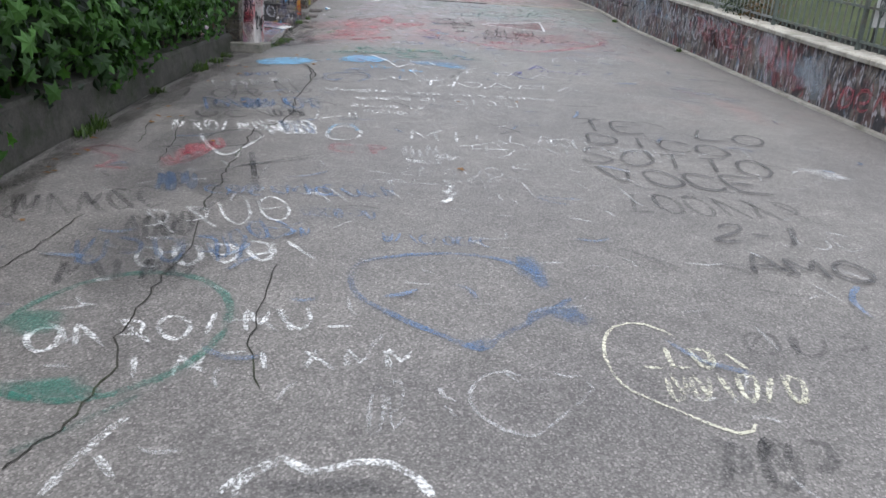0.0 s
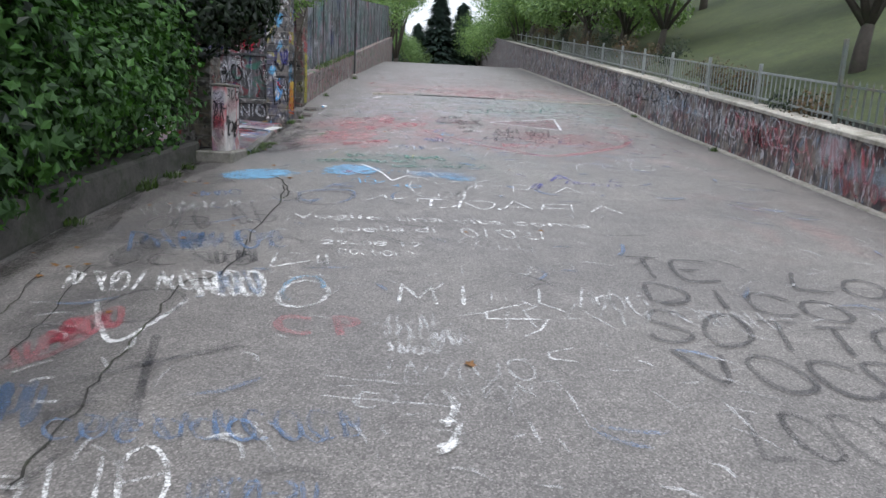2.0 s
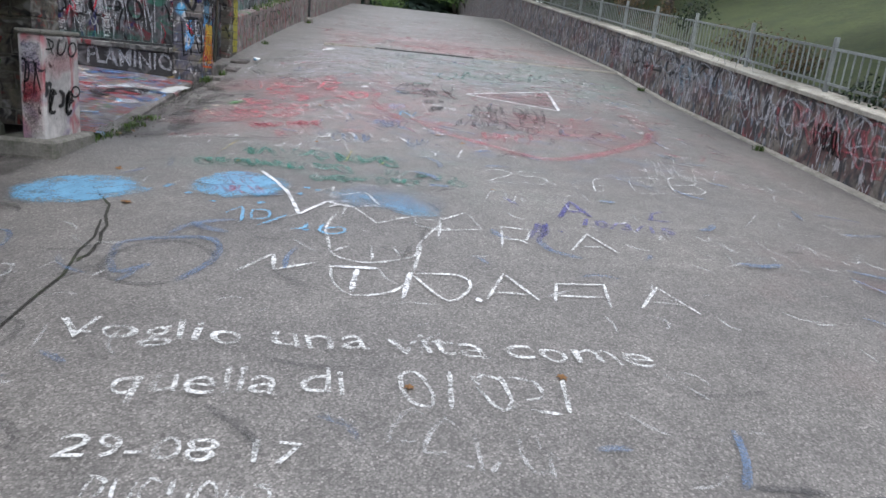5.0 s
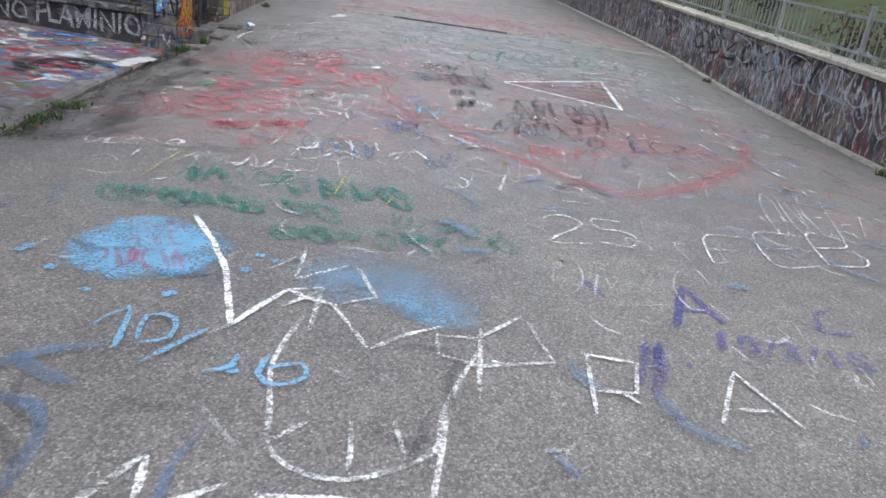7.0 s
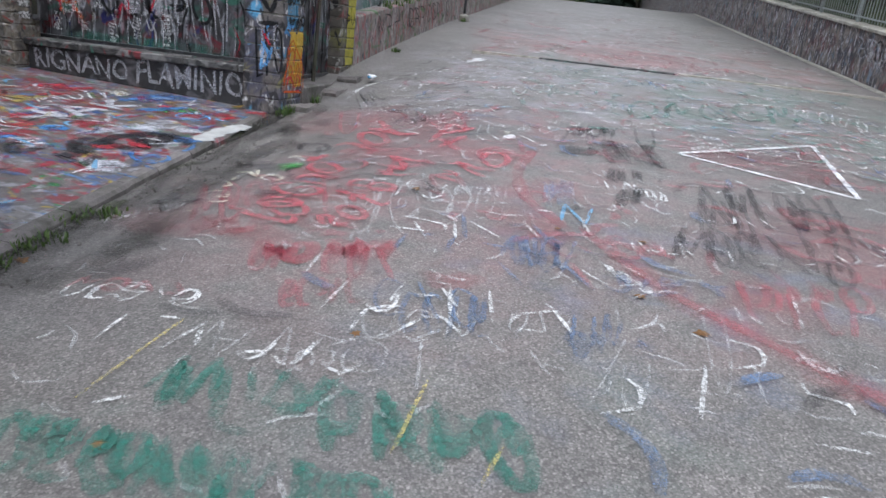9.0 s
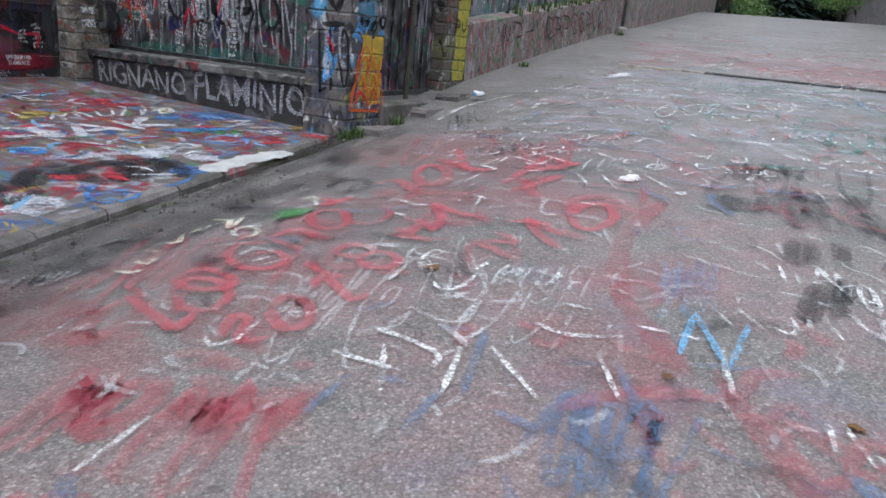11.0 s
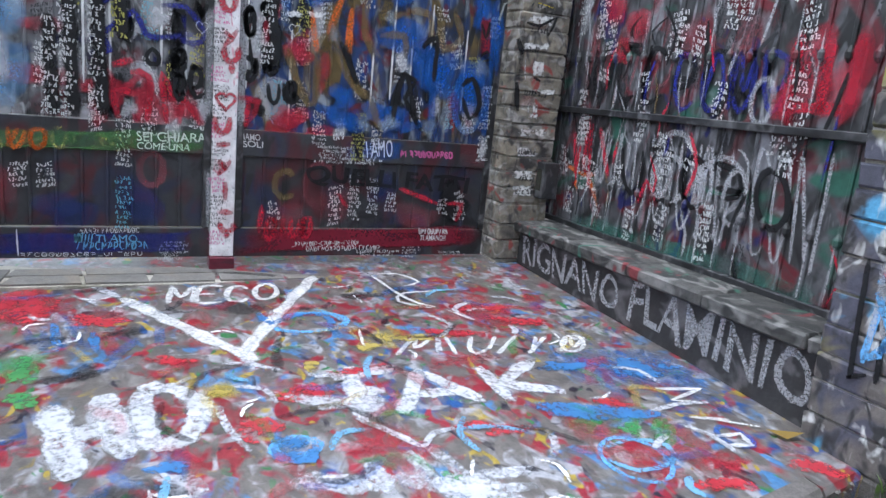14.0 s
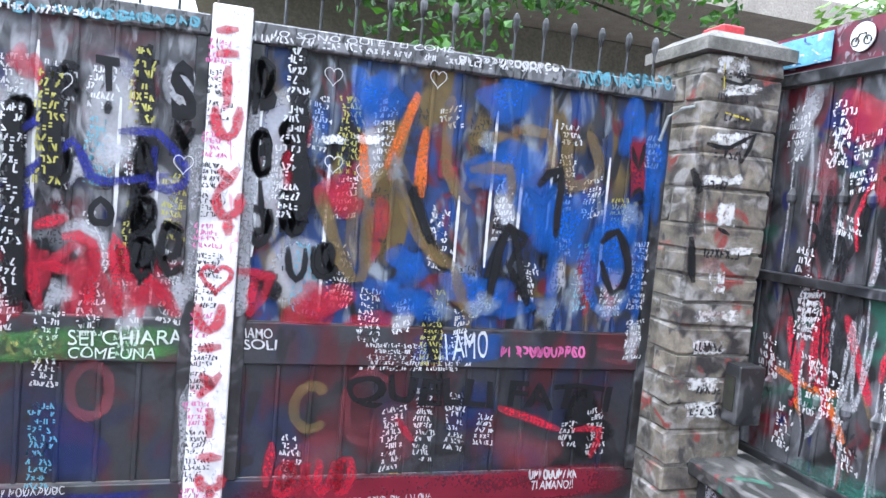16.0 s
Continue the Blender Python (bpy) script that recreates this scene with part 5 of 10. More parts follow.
def bars(kind, n, o, u, v, width, material, name="painted_scrawl", seed=0, label="", both=0.6):
    """Plain strokes of the size and colour of writing that stays unread."""
    rng = random.Random(seed + n * 13 + int(100 * abs(o[0] + o[1])))
    lines = []
    for i in range(n):
        a, w = (i + 0.12) / n, 0.76 / n
        kinds = rng.sample(("post", "slant", "bar", "bow", "hook", "back", "loop", "cup", "zig"), 2 if rng.random() < both else 1)
        for k in kinds:
            j = lambda: rng.uniform(-.06, .06)
            if k == "post":
                seg = [(a + w * 0.15, j()), (a + w * 0.15, 1 + j())]
            elif k == "slant":
                seg = [(a + j() * w, j()), (a + w * 0.6, 1 + j())]
            elif k == "back":
                seg = [(a + w * 0.2, 1 + j()), (a + w, j())]
            elif k == "bar":
                h = rng.choice((0.0, 0.5, 1.0))
                seg = [(a, h + j()), (a + w, h + j())]
            elif k == "bow":
                seg = [(a + w, 0.85 + j()), (a + w * 0.35, 1.0), (a, 0.5 + j()), (a + w * 0.4, 0.0), (a + w, 0.15 + j())]
            elif k == "loop":
                seg = [(a + w * (0.5 + 0.48 * math.sin(0.63 * q)), 0.5 + 0.5 * math.cos(0.63 * q) + j() * 0.6) for q in range(11)]
            elif k == "cup":
                seg = [(a, 1 + j()), (a + w * 0.08, 0.35), (a + w * 0.45, 0.0), (a + w * 0.9, 0.3), (a + w, 0.95 + j())]
            elif k == "zig":
                seg = [(a, j()), (a + w * 0.3, 1 + j()), (a + w * 0.55, 0.3 + j()), (a + w, 0.9 + j())]
            else:
                seg = [(a, 1.0 + j()), (a + w * 0.8, 0.85), (a + w * 0.75, 0.4), (a + w * 0.1, 0.35 + j())]
            lines.append([(o[0] + p * u[0] + q * v[0], o[1] + p * u[1] + q * v[1]) for p, q in seg])
    return tagged(strokes(kind, lines, width, material, name, label, True, max(0.04, width)), kind="stuff")


def writing(kind, o, w, h, rows, material, seed, slant=0.0, name="small_writing", label=""):
    """Lines of tiny handwriting as plain thin bars, two to a letter."""
    rng = random.Random(seed)
    V, S, F = [], [], []
    pitch = h / rows
    for r in range(rows):
        x = rng.uniform(0, 0.15) * w
        end = w * rng.uniform(0.65, 1.0)
        y0 = h - (r + 0.85) * pitch + rng.uniform(-.08, .08) * pitch
        while x < end:
            ch = pitch * rng.uniform(0.34, 0.5)
            if rng.random() < 0.16:
                x += ch
                continue
            top = pitch * rng.uniform(0.5, 0.78)
            for _ in range(2):
                pa = rng.choice(((0, 0, 0.1, 1), (0, 1, 0.7, 1), (0, 0, 0.75, 0), (0, 1, 0.8, 0), (0.75, 0, 0.7, 1), (0, 0.5, 0.7, 0.5), (0, 0, 0.7, 1)))
                ax, ay, bx, by = x + pa[0] * ch, y0 + pa[1] * top, x + pa[2] * ch, y0 + pa[3] * top
                d = math.hypot(bx - ax, by - ay) or 1.0
                hw = pitch * 0.085
                nx, ny = -(by - ay) / d * hw, (bx - ax) / d * hw
                q = len(V)
                for p1, p2 in ((ax + nx, ay + ny), (ax - nx, ay - ny), (bx - nx, by - ny), (bx + nx, by + ny)):
                    V.append((o[0] + p1, o[1] + p2 + slant * p1))
                    S.append(rng.uniform(0.7, 1.0))
                F.append((q, q + 1, q + 2, q + 3))
            x += ch * 1.25
    return tagged(decal(name, kind, V, S, F, material, label), kind="stuff")


def patch(kind, o, u, v, material, name="paint_patch", label=""):
    """A roughly brushed rectangular field of paint."""
    n = 6
    rng = random.Random(int(100 * abs(o[0] + o[1])))
    pts, soft, faces = [], [], []
    for j in range(n + 1):
        for i in range(n + 1):
            a, b = i / n, j / n
            edge = i in (0, n) or j in (0, n)
            w = 0.05 if edge else 0.0
            a, b = a + rng.uniform(-w, w), b + rng.uniform(-w, w)
            pts.append((o[0] + a * u[0] + b * v[0], o[1] + a * u[1] + b * v[1]))
            soft.append(0.12 if edge else rng.uniform(0.6, 0.95))
    for j in range(n):
        for i in range(n):
            k = j * (n + 1) + i
            faces.append((k, k + 1, k + n + 2, k + n + 1))
    return decal(name, kind, pts, soft, faces, material, label)

OWNER.update(road=road, plat=platform, gate=leaf_r, rail=leaf_r, top=leaf_r, post=wp, panel=panel, ledge=ledge, slab=ledge, pillar_a=pillar_a, pillar_a_side=pillar_a, pillar_b=pillar_b, pillar_gate=pillar_gate, pillar_gate_x=pillar_gate, east=wall_east, north=wall_north, post_front=post, concrete_post=post)

# dense marker writing and tags on the gate leaves
rng_w = random.Random(77)
for y, z, ry, rz, m in ((12.5, 1.62, 0.09, 0.16, CLOUD), (12.62, 1.45, 0.1, 0.2, CLOUD), (12.86, 1.8, 0.12, 0.22, CLOUD), (12.3, 1.35, 0.16, 0.14, CLOUD), (13.3, 1.7, 0.13, 0.28, CLOUD), (13.6, 1.8, 0.14, 0.24, CLOUD), (13.75, 1.45, 0.1, 0.2, CLOUD), (13.1, 1.35, 0.14, 0.2, CLOUD),
                        (13.2, 1.05, 0.14, 0.12, CLOUD), (13.65, 1.08, 0.14, 0.14, CLOUD), (12.75, 1.1, 0.16, 0.14, CLOUD), (14.2, 1.75, 0.1, 0.26, CLOUD), (14.3, 1.25, 0.13, 0.2, CLOUD), (14.55, 1.75, 0.07, 0.2, CLOUD), (14.15, 1.5, 0.08, 0.14, CLOUD),
                        (12.9, 1.28, 0.32, 0.07, REDC), (13.3, 1.24, 0.22, 0.06, REDC), (13.0, 1.56, 0.14, 0.05, REDC), (13.7, 1.25, 0.16, 0.07, REDC), (12.6, 1.95, 0.18, 0.1, REDC), (13.55, 1.1, 0.12, 0.14, REDC), (14.35, 1.08, 0.12, 0.1, REDC), (14.6, 1.02, 0.16, 0.1, REDC), (14.48, 1.62, 0.05, 0.14, REDC)):
    blob("gate", (y, z), ry, rz, m, wob=0.14)
for y, z, ry, rz, m in ((12.25, 0.55, 0.16, 0.16, REDF), (12.75, 0.6, 0.14, 0.14, REDF), (13.1, 0.5, 0.2, 0.12, NAVYC), (13.5, 0.55, 0.16, 0.16, NAVYC), (14.4, 0.5, 0.2, 0.1, REDF), (14.75, 0.6, 0.2, 0.14, REDF), (15.1, 0.7, 0.14, 0.12, NAVYC), (15.35, 0.5, 0.25, 0.12, REDF), (15.65, 0.62, 0.14, 0.16, BLACKP), (15.0, 0.45, 0.2, 0.08, DARK)):
    blob("gate", (y, z), ry, rz, m, wob=0.3)
for leaf_y in (12.045, 14.065):
    sw = 1.8 / 13
    for i in range(13):
        y = leaf_y + 0.05 + sw * i + 0.02
        z = 1.98
        while z > 1.1:
            h = rng_w.uniform(0.1, 0.34)
            if rng_w.random() < 0.85:
                m = rng_w.choices((MARK, MARKY, MARKC, MARKK), (7, 1.3, 0.6, 3))[0]
                if rng_w.random() < 0.4:
                    blob("gate", (y + sw * 0.4, z - h / 2), sw * 0.36, h * 0.5, rng_w.choice((BLACKP, BLACKP, REDC, CLOUD, DARK)), seed=i)
                writing("gate", (y, z - h), sw * 0.78, h, max(2, int(h / 0.027)), m, rng_w.randrange(9999), rng_w.uniform(-.3, .3))
            z -= h + rng_w.uniform(0.01, 0.1)
        z = 0.8
        if rng_w.random() < 0.5:
            h = rng_w.uniform(0.12, 0.36)
            writing("gate", (y, rng_w.uniform(0.38, 0.8 - h)), sw * 0.75, h, max(3, int(h / 0.029)), rng_w.choice((MARK, MARK, MARK, MARKC)), rng_w.randrange(9999), rng_w.uniform(-.2, .2))
        if rng_w.random() < 0.45:
            stroke("gate", [(y - 0.02, rng_w.uniform(1.1, 1.4)), (y - 0.02, rng_w.uniform(1.6, 2.08))], 0.016, MARK, False)
for y, z, w, h, n in ((14.55, 0.86, 0.62, 0.12, 5), (14.9, 0.2, 0.35, 0.05, 2), (15.25, 0.19, 0.2, 0.14, 6), (12.2, 0.2, 0.3, 0.12, 4), (13.6, 0.19, 0.2, 0.13, 6), (15.55, 0.2, 0.3, 0.04, 2)):
    writing("rail", (y, z), w, h, n, MARK, int(100 * y))
for k in range(16):
    writing("post", (13.9, 0.3 + 0.115 * k), 0.11, 0.1, 4, MARKK if k % 3 else PINK, 300 + k)



# street, lower stretch
bars("road", 8, (-1.579, 2.772), (1.308, 0.263), (-0.075, 0.181), 0.035, CHALK)
bars("road", 7, (-1.116, 2.614), (1.114, 0.125), (-0.042, 0.130), 0.035, CHALK)
bars("road", 5, (-1.447, 3.533), (0.901, 0.143), (-0.081, 0.242), 0.04, CHALK)
bars("road", 3, (-0.275, 2.258), (0.217, 0.126), (-0.004, 0.288), 0.02, CHALK_FAINT)
strokes("road", [[(-0.604, 2.037), (-0.539, 2.141), (-0.447, 2.203), (-0.348, 2.143), (-0.231, 2.189), (-0.106, 2.195), (-0.015, 2.129), (0.028, 2.056)], [(-0.561, 2.030), (-0.533, 2.117), (-0.443, 2.183)]], 0.045, CHALK)
blob("road", (-0.271, 2.083), 0.222, 0.052, DARK)
stroke("road", [(0.384, 2.625), (0.309, 2.731), (0.205, 2.667), (0.169, 2.541), (0.219, 2.431), (0.368, 2.349), (0.509, 2.480), (0.648, 2.642), (0.615, 2.695)], 0.025, CHALK_FAINT)
stroke("road", [(1.115, 3.047), (0.996, 3.158), (0.844, 3.120), (0.755, 2.928), (0.769, 2.687), (0.905, 2.554), (1.122, 2.407), (1.207, 2.467)], 0.025, CREAM)
bars("road", 4, (0.869, 2.802), (0.478, 0.023), (0.008, 0.157), 0.035, CREAM)
bars("road", 6, (0.914, 2.582), (0.581, 0.027), (0.045, 0.176), 0.035, CREAM)
stroke("road", [(0.599, 3.602), (0.441, 3.753), (0.294, 3.807), (0.112, 3.822), (-0.157, 3.755), (-0.327, 3.667), (-0.368, 3.500), (-0.308, 3.302), (-0.130, 3.134), (0.069, 2.984), (0.231, 2.887), (0.310, 2.981), (0.536, 3.194), (0.700, 3.371)], 0.055, BLUEF)
blob("road", (0.221, 2.922), 0.072, 0.062, BLUEF)
blob("road", (0.550, 3.673), 0.091, 0.205, BLUEF)
blob("road", (0.669, 3.209), 0.107, 0.118, BLUEF)
ring("road", (-1.298, 2.979), 0.465, 0.507, 0.06, GREENF, 0, 360)
blob("road", (-1.358, 2.547), 0.199, 0.099, GREENF)
blob("road", (-1.634, 3.002), 0.186, 0.114, GREENF)
stroke("road", [(-1.318, 2.191), (-1.174, 2.326), (-1.005, 2.512)], 0.04, GREENF)
strokes("road", [[(-1.112, 2.024), (-1.064, 2.244), (-1.005, 2.386)], [(-1.023, 2.191), (-0.931, 2.094)]], 0.05, CHALK)
bars("road", 5, (-2.405, 4.185), (0.854, 0.215), (-0.166, 0.363), 0.05, DARK)
bars("road", 4, (-1.621, 3.863), (0.355, 0.104), (-0.109, 0.350), 0.045, DARK)
bars("road", 5, (-1.741, 3.358), (0.635, 0.093), (-0.093, 0.244), 0.05, DARK)
bars("road", 5, (-1.764, 3.570), (0.981, 0.073), (-0.119, 0.313), 0.04, BLUEF)
bars("road", 5, (-1.057, 3.610), (0.367, 0.612), (-0.124, 0.228), 0.03, BLUEF)
bars("road", 4, (-1.570, 3.925), (0.831, 0.294), (-0.146, 0.379), 0.03, CHALK)
bars("road", 3, (1.348, 2.939), (0.638, -0.004), (0.054, 0.189), 0.035, DARK)
bars("road", 3, (0.937, 2.121), (0.479, 0.052), (0.043, 0.233), 0.06, DARK)
strokes("road", [[(-2.596, 5.597), (-2.271, 5.372), (-2.332, 5.095)], [(-2.634, 5.498), (-2.463, 5.681), (-2.168, 5.527)], [(-1.900, 5.187), (-1.747, 5.328), (-1.641, 5.673)], [(-2.322, 5.161), (-2.068, 5.114)]], 0.07, REDF)
stroke("road", [(-1.858, 6.037), (-1.522, 5.477), (-1.376, 5.843), (-1.341, 6.053)], 0.05, CHALK)
ring("road", (-1.564, 5.968), 0.217, 0.251, 0.04, DARK, 0, 360)
strokes("road", [[(-1.347, 5.200), (-0.822, 5.440)], [(-1.331, 5.557), (-1.086, 4.667)]], 0.07, DARK)
bars("road", 4, (-1.727, 4.653), (0.250, 0.058), (-0.133, 0.368), 0.05, BLUEF)
strokes("road", [[(0.121, 5.056), (0.178, 4.944), (0.134, 4.765)], [(0.095, 4.620), (0.198, 4.667)]], 0.06, CHALK)
bars("road", 9, (-1.264, 4.579), (1.120, 0.075), (-0.077, 0.209), 0.03, BLUEF)
bars("road", 6, (-0.397, 5.048), (0.992, 0.151), (-0.028, 0.207), 0.03, CHALK_FAINT)
bars("road", 7, (-0.267, 4.869), (0.965, 0.198), (-0.014, 0.135), 0.03, CHALK_FAINT)
bars("road", 5, (-0.202, 5.430), (0.443, 0.087), (-0.019, 0.255), 0.03, CHALK_FAINT)
bars("road", 6, (1.333, 4.628), (1.248, -0.045), (-0.016, 0.366), 0.05, DARK)
bars("road", 6, (1.027, 6.144), (0.633, -0.239), (0.016, 0.298), 0.03, CHALK_FAINT)
bars("road", 5, (1.659, 5.904), (0.427, -0.001), (0.011, 0.268), 0.03, CHALK_FAINT)
blob("road", (3.285, 5.811), 0.216, 0.203, CHALK_FAINT)
stroke("road", [(-1.338, 4.307), (-1.345, 4.339), (-1.330, 4.378), (-1.354, 4.431), (-1.363, 4.473), (-1.363, 4.507), (-1.357, 4.549), (-1.353, 4.602), (-1.369, 4.647), (-1.371, 4.689), (-1.373, 4.748), (-1.353, 4.792), (-1.355, 4.846), (-1.382, 4.932), (-1.408, 5.004), (-1.390, 5.061), (-1.412, 5.139), (-1.408, 5.198), (-1.422, 5.273), (-1.413, 5.298), (-1.404, 5.323), (-1.401, 5.400), (-1.430, 5.471), (-1.427, 5.537), (-1.426, 5.623), (-1.439, 5.688), (-1.427, 5.777), (-1.425, 5.855), (-1.467, 5.976), (-1.448, 6.050), (-1.464, 6.188), (-1.480, 6.325)], 0.012, M_CRACK, False, name='crack', step_len=0.05)
stroke("road", [(-1.460, 6.311), (-1.459, 6.366), (-1.394, 6.403), (-1.335, 6.388), (-1.309, 6.467), (-1.281, 6.460), (-1.287, 6.631), (-1.267, 6.770), (-1.251, 6.882), (-1.295, 7.105), (-1.324, 7.284)], 0.0144, M_CRACK, False, name='crack', step_len=0.05)
stroke("road", [(-1.284, 7.193), (-1.348, 7.471), (-1.331, 7.720), (-1.339, 7.974), (-1.342, 8.236), (-1.332, 8.462), (-1.399, 8.784), (-1.403, 8.972), (-1.486, 9.262)], 0.0156, M_CRACK, False, name='crack', step_len=0.05)
stroke("road", [(-1.343, 8.634), (-1.349, 8.682), (-1.329, 8.725), (-1.333, 8.802), (-1.347, 8.863), (-1.345, 8.910), (-1.396, 9.045), (-1.413, 9.167), (-1.488, 9.328), (-1.549, 9.537), (-1.642, 9.672), (-1.790, 9.882), (-1.848, 9.985), (-1.950, 10.090)], 0.018, M_CRACK, False, name='crack', step_len=0.05)
stroke("road", [(-1.276, 2.131), (-1.278, 2.155), (-1.259, 2.178), (-1.254, 2.195), (-1.246, 2.221), (-1.244, 2.244), (-1.233, 2.268), (-1.207, 2.285), (-1.189, 2.318), (-1.196, 2.351), (-1.177, 2.395), (-1.183, 2.423), (-1.190, 2.463), (-1.171, 2.505), (-1.184, 2.545), (-1.179, 2.591), (-1.163, 2.640), (-1.158, 2.682), (-1.188, 2.754), (-1.210, 2.815), (-1.261, 2.895), (-1.240, 2.937), (-1.243, 3.007), (-1.250, 3.079), (-1.263, 3.133), (-1.247, 3.200), (-1.247, 3.269), (-1.269, 3.326), (-1.243, 3.387), (-1.269, 3.458), (-1.257, 3.513), (-1.234, 3.621), (-1.238, 3.700), (-1.227, 3.788), (-1.255, 3.920), (-1.280, 4.037), (-1.307, 4.174)], 0.0078, M_CRACK, False, name='crack', step_len=0.05)
stroke("road", [(-2.066, 3.526), (-2.051, 3.575), (-2.057, 3.626), (-2.045, 3.690), (-2.022, 3.754), (-2.035, 3.847), (-2.013, 3.902), (-2.013, 3.976), (-2.009, 4.057), (-2.002, 4.112), (-2.013, 4.170), (-1.990, 4.253)], 0.0072, M_CRACK, False, name='crack', step_len=0.05)
stroke("road", [(-1.937, 5.262), (-1.936, 5.324), (-1.956, 5.388), (-1.959, 5.465), (-1.958, 5.532), (-1.994, 5.628), (-1.985, 5.692), (-1.999, 5.776), (-2.011, 5.869), (-2.024, 5.936), (-2.057, 6.008), (-2.097, 6.151), (-2.121, 6.286), (-2.165, 6.429), (-2.174, 6.579), (-2.186, 6.636), (-2.141, 6.671)], 0.0084, M_CRACK, False, name='crack', step_len=0.05)
stroke("road", [(-0.598, 2.560), (-0.634, 2.627), (-0.651, 2.696), (-0.675, 2.782), (-0.714, 2.850), (-0.719, 2.920), (-0.706, 2.983), (-0.726, 3.057), (-0.735, 3.106), (-0.731, 3.196), (-0.727, 3.248), (-0.739, 3.340), (-0.739, 3.424), (-0.751, 3.517), (-0.744, 3.592)], 0.006, M_CRACK, False, name='crack', step_len=0.05)
stroke("road", [(-2.272, 5.796), (-2.278, 5.884), (-2.303, 5.952), (-2.306, 6.051), (-2.344, 6.152), (-2.392, 6.270), (-2.412, 6.420), (-2.439, 6.539)], 0.0072, M_CRACK, False, name='crack', step_len=0.05)
blob("road", (-2.1, 7.6), 0.55, 1.3, DHAZE, wob=0.35)
blob("road", (-1.9, 6.2), 0.5, 1, DHAZE, wob=0.35)
blob("road", (-2.3, 9.3), 0.35, 0.8, DHAZE, wob=0.35)
blob("road", (-1.6, 5), 0.5, 0.7, DHAZE, wob=0.35)
blob("road", (-1.5, 3.8), 0.5, 0.6, DHAZE, wob=0.35)
bars("road", 5, (-2.514, 7.468), (1.375, 0.170), (-0.081, 0.423), 0.05, DARK)
bars("road", 6, (-2.130, 6.984), (1.195, 0.079), (-0.177, 0.505), 0.045, BLUEF)
bars("road", 4, (-2.123, 6.671), (1.041, 0.005), (-0.074, 0.244), 0.05, DARK)
bars("road", 4, (-2.060, 7.054), (0.778, -0.197), (-0.109, 0.364), 0.05, DARK, seed=5)
bars("road", 9, (-2.152, 6.195), (1.253, 0.009), (-0.131, 0.355), 0.035, CHALK, both=0.9)
bars("road", 5, (-2.508, 7.904), (0.953, 0.295), (-0.181, 0.478), 0.03, CHALK_FAINT)
bars("road", 4, (-1.875, 5.157), (0.174, 0.362), (-0.113, 0.233), 0.05, REDF)
bars("road", 3, (-1.779, 5.453), (0.227, 0.241), (-0.118, 0.280), 0.06, REDF)

# street, middle stretch
strokes("road", [[(-0.129, 6.057), (-0.125, 6.394), (-0.012, 6.149), (0.061, 6.371), (0.094, 6.071)], [(0.257, 6.390), (0.251, 6.074)]], 0.04, CHALK, smooth=False)
strokes("road", [[(0.747, 6.427), (0.708, 6.167), (0.852, 6.036)], [(0.644, 6.165), (0.374, 5.985), (0.377, 5.889), (0.724, 5.920), (0.663, 5.768), (0.560, 5.668)], [(1.027, 6.469), (0.950, 6.130)], [(1.223, 6.382), (1.081, 6.300), (1.072, 6.175)], [(0.794, 5.556), (0.659, 5.488), (0.654, 5.423), (0.792, 5.395)]], 0.03, CHALK, smooth=False)
word("road", "C P", (-0.751, 5.547), (0.479, 0.011), (-0.054, 0.261), REDF, 0.02)
bars("road", 5, (-0.199, 5.707), (0.318, 0.019), (0.002, 0.203), 0.03, CHALK_FAINT)
bars("road", 6, (-0.163, 5.547), (0.476, 0.013), (-0.012, 0.238), 0.03, CHALK_FAINT)
bars("road", 4, (-0.186, 5.405), (0.302, 0.010), (0.009, 0.093), 0.03, CHALK_FAINT)
bars("road", 6, (-1.329, 6.091), (0.436, 0.000), (-0.143, 0.343), 0.05, CHALK)
ring("road", (-0.700, 6.160), 0.144, 0.217, 0.05, CHALK, 0, 360)
ring("road", (-0.718, 6.252), 0.119, 0.218, 0.05, SKYF, 0, 250)
bars("road", 5, (-1.329, 6.069), (0.410, 0.072), (-0.169, 0.426), 0.05, BLUEF, seed=4)
word("road", "Voglio una vita come", (-1.094, 7.798), (2.511, 0.078), (-0.042, 0.220), CHALK, -0.001)
word("road", "quella di", (-0.731, 7.418), (0.826, 0.094), (-0.018, 0.229), CHALK, -0.001)
bars("road", 5, (0.310, 7.522), (0.769, 0.035), (-0.058, 0.241), 0.03, CHALK)
word("road", "29-08 17", (-0.755, 7.130), (0.755, 0.027), (-0.007, 0.115), CHALK, -0.001)
bars("road", 7, (-0.608, 6.937), (0.556, 0.005), (-0.013, 0.130), 0.018, CHALK)
strokes("road", [[(-1.026, 6.949), (-1.004, 6.626), (-0.762, 6.774)], [(-0.733, 6.933), (-0.710, 6.725), (-0.629, 6.785)], [(-0.681, 6.966), (-0.636, 6.672)]], 0.035, CHALK, smooth=False)
bars("road", 5, (-1.453, 6.679), (0.348, 0.051), (-0.092, 0.291), 0.05, DARK)
bars("road", 6, (-1.761, 7.020), (0.785, 0.049), (-0.139, 0.442), 0.06, BLUEF)
ring("road", (-1.091, 7.162), 0.197, 0.163, 0.05, DARK, 0, 200)
bars("road", 5, (-1.962, 7.463), (0.725, 0.349), (-0.264, 0.739), 0.05, DARK)
bars("road", 5, (-2.197, 8.137), (0.663, 0.199), (-0.046, 0.273), 0.035, CHALK_FAINT)
bars("road", 4, (-2.261, 8.637), (0.502, 0.173), (-0.100, 0.242), 0.04, BLUEF)
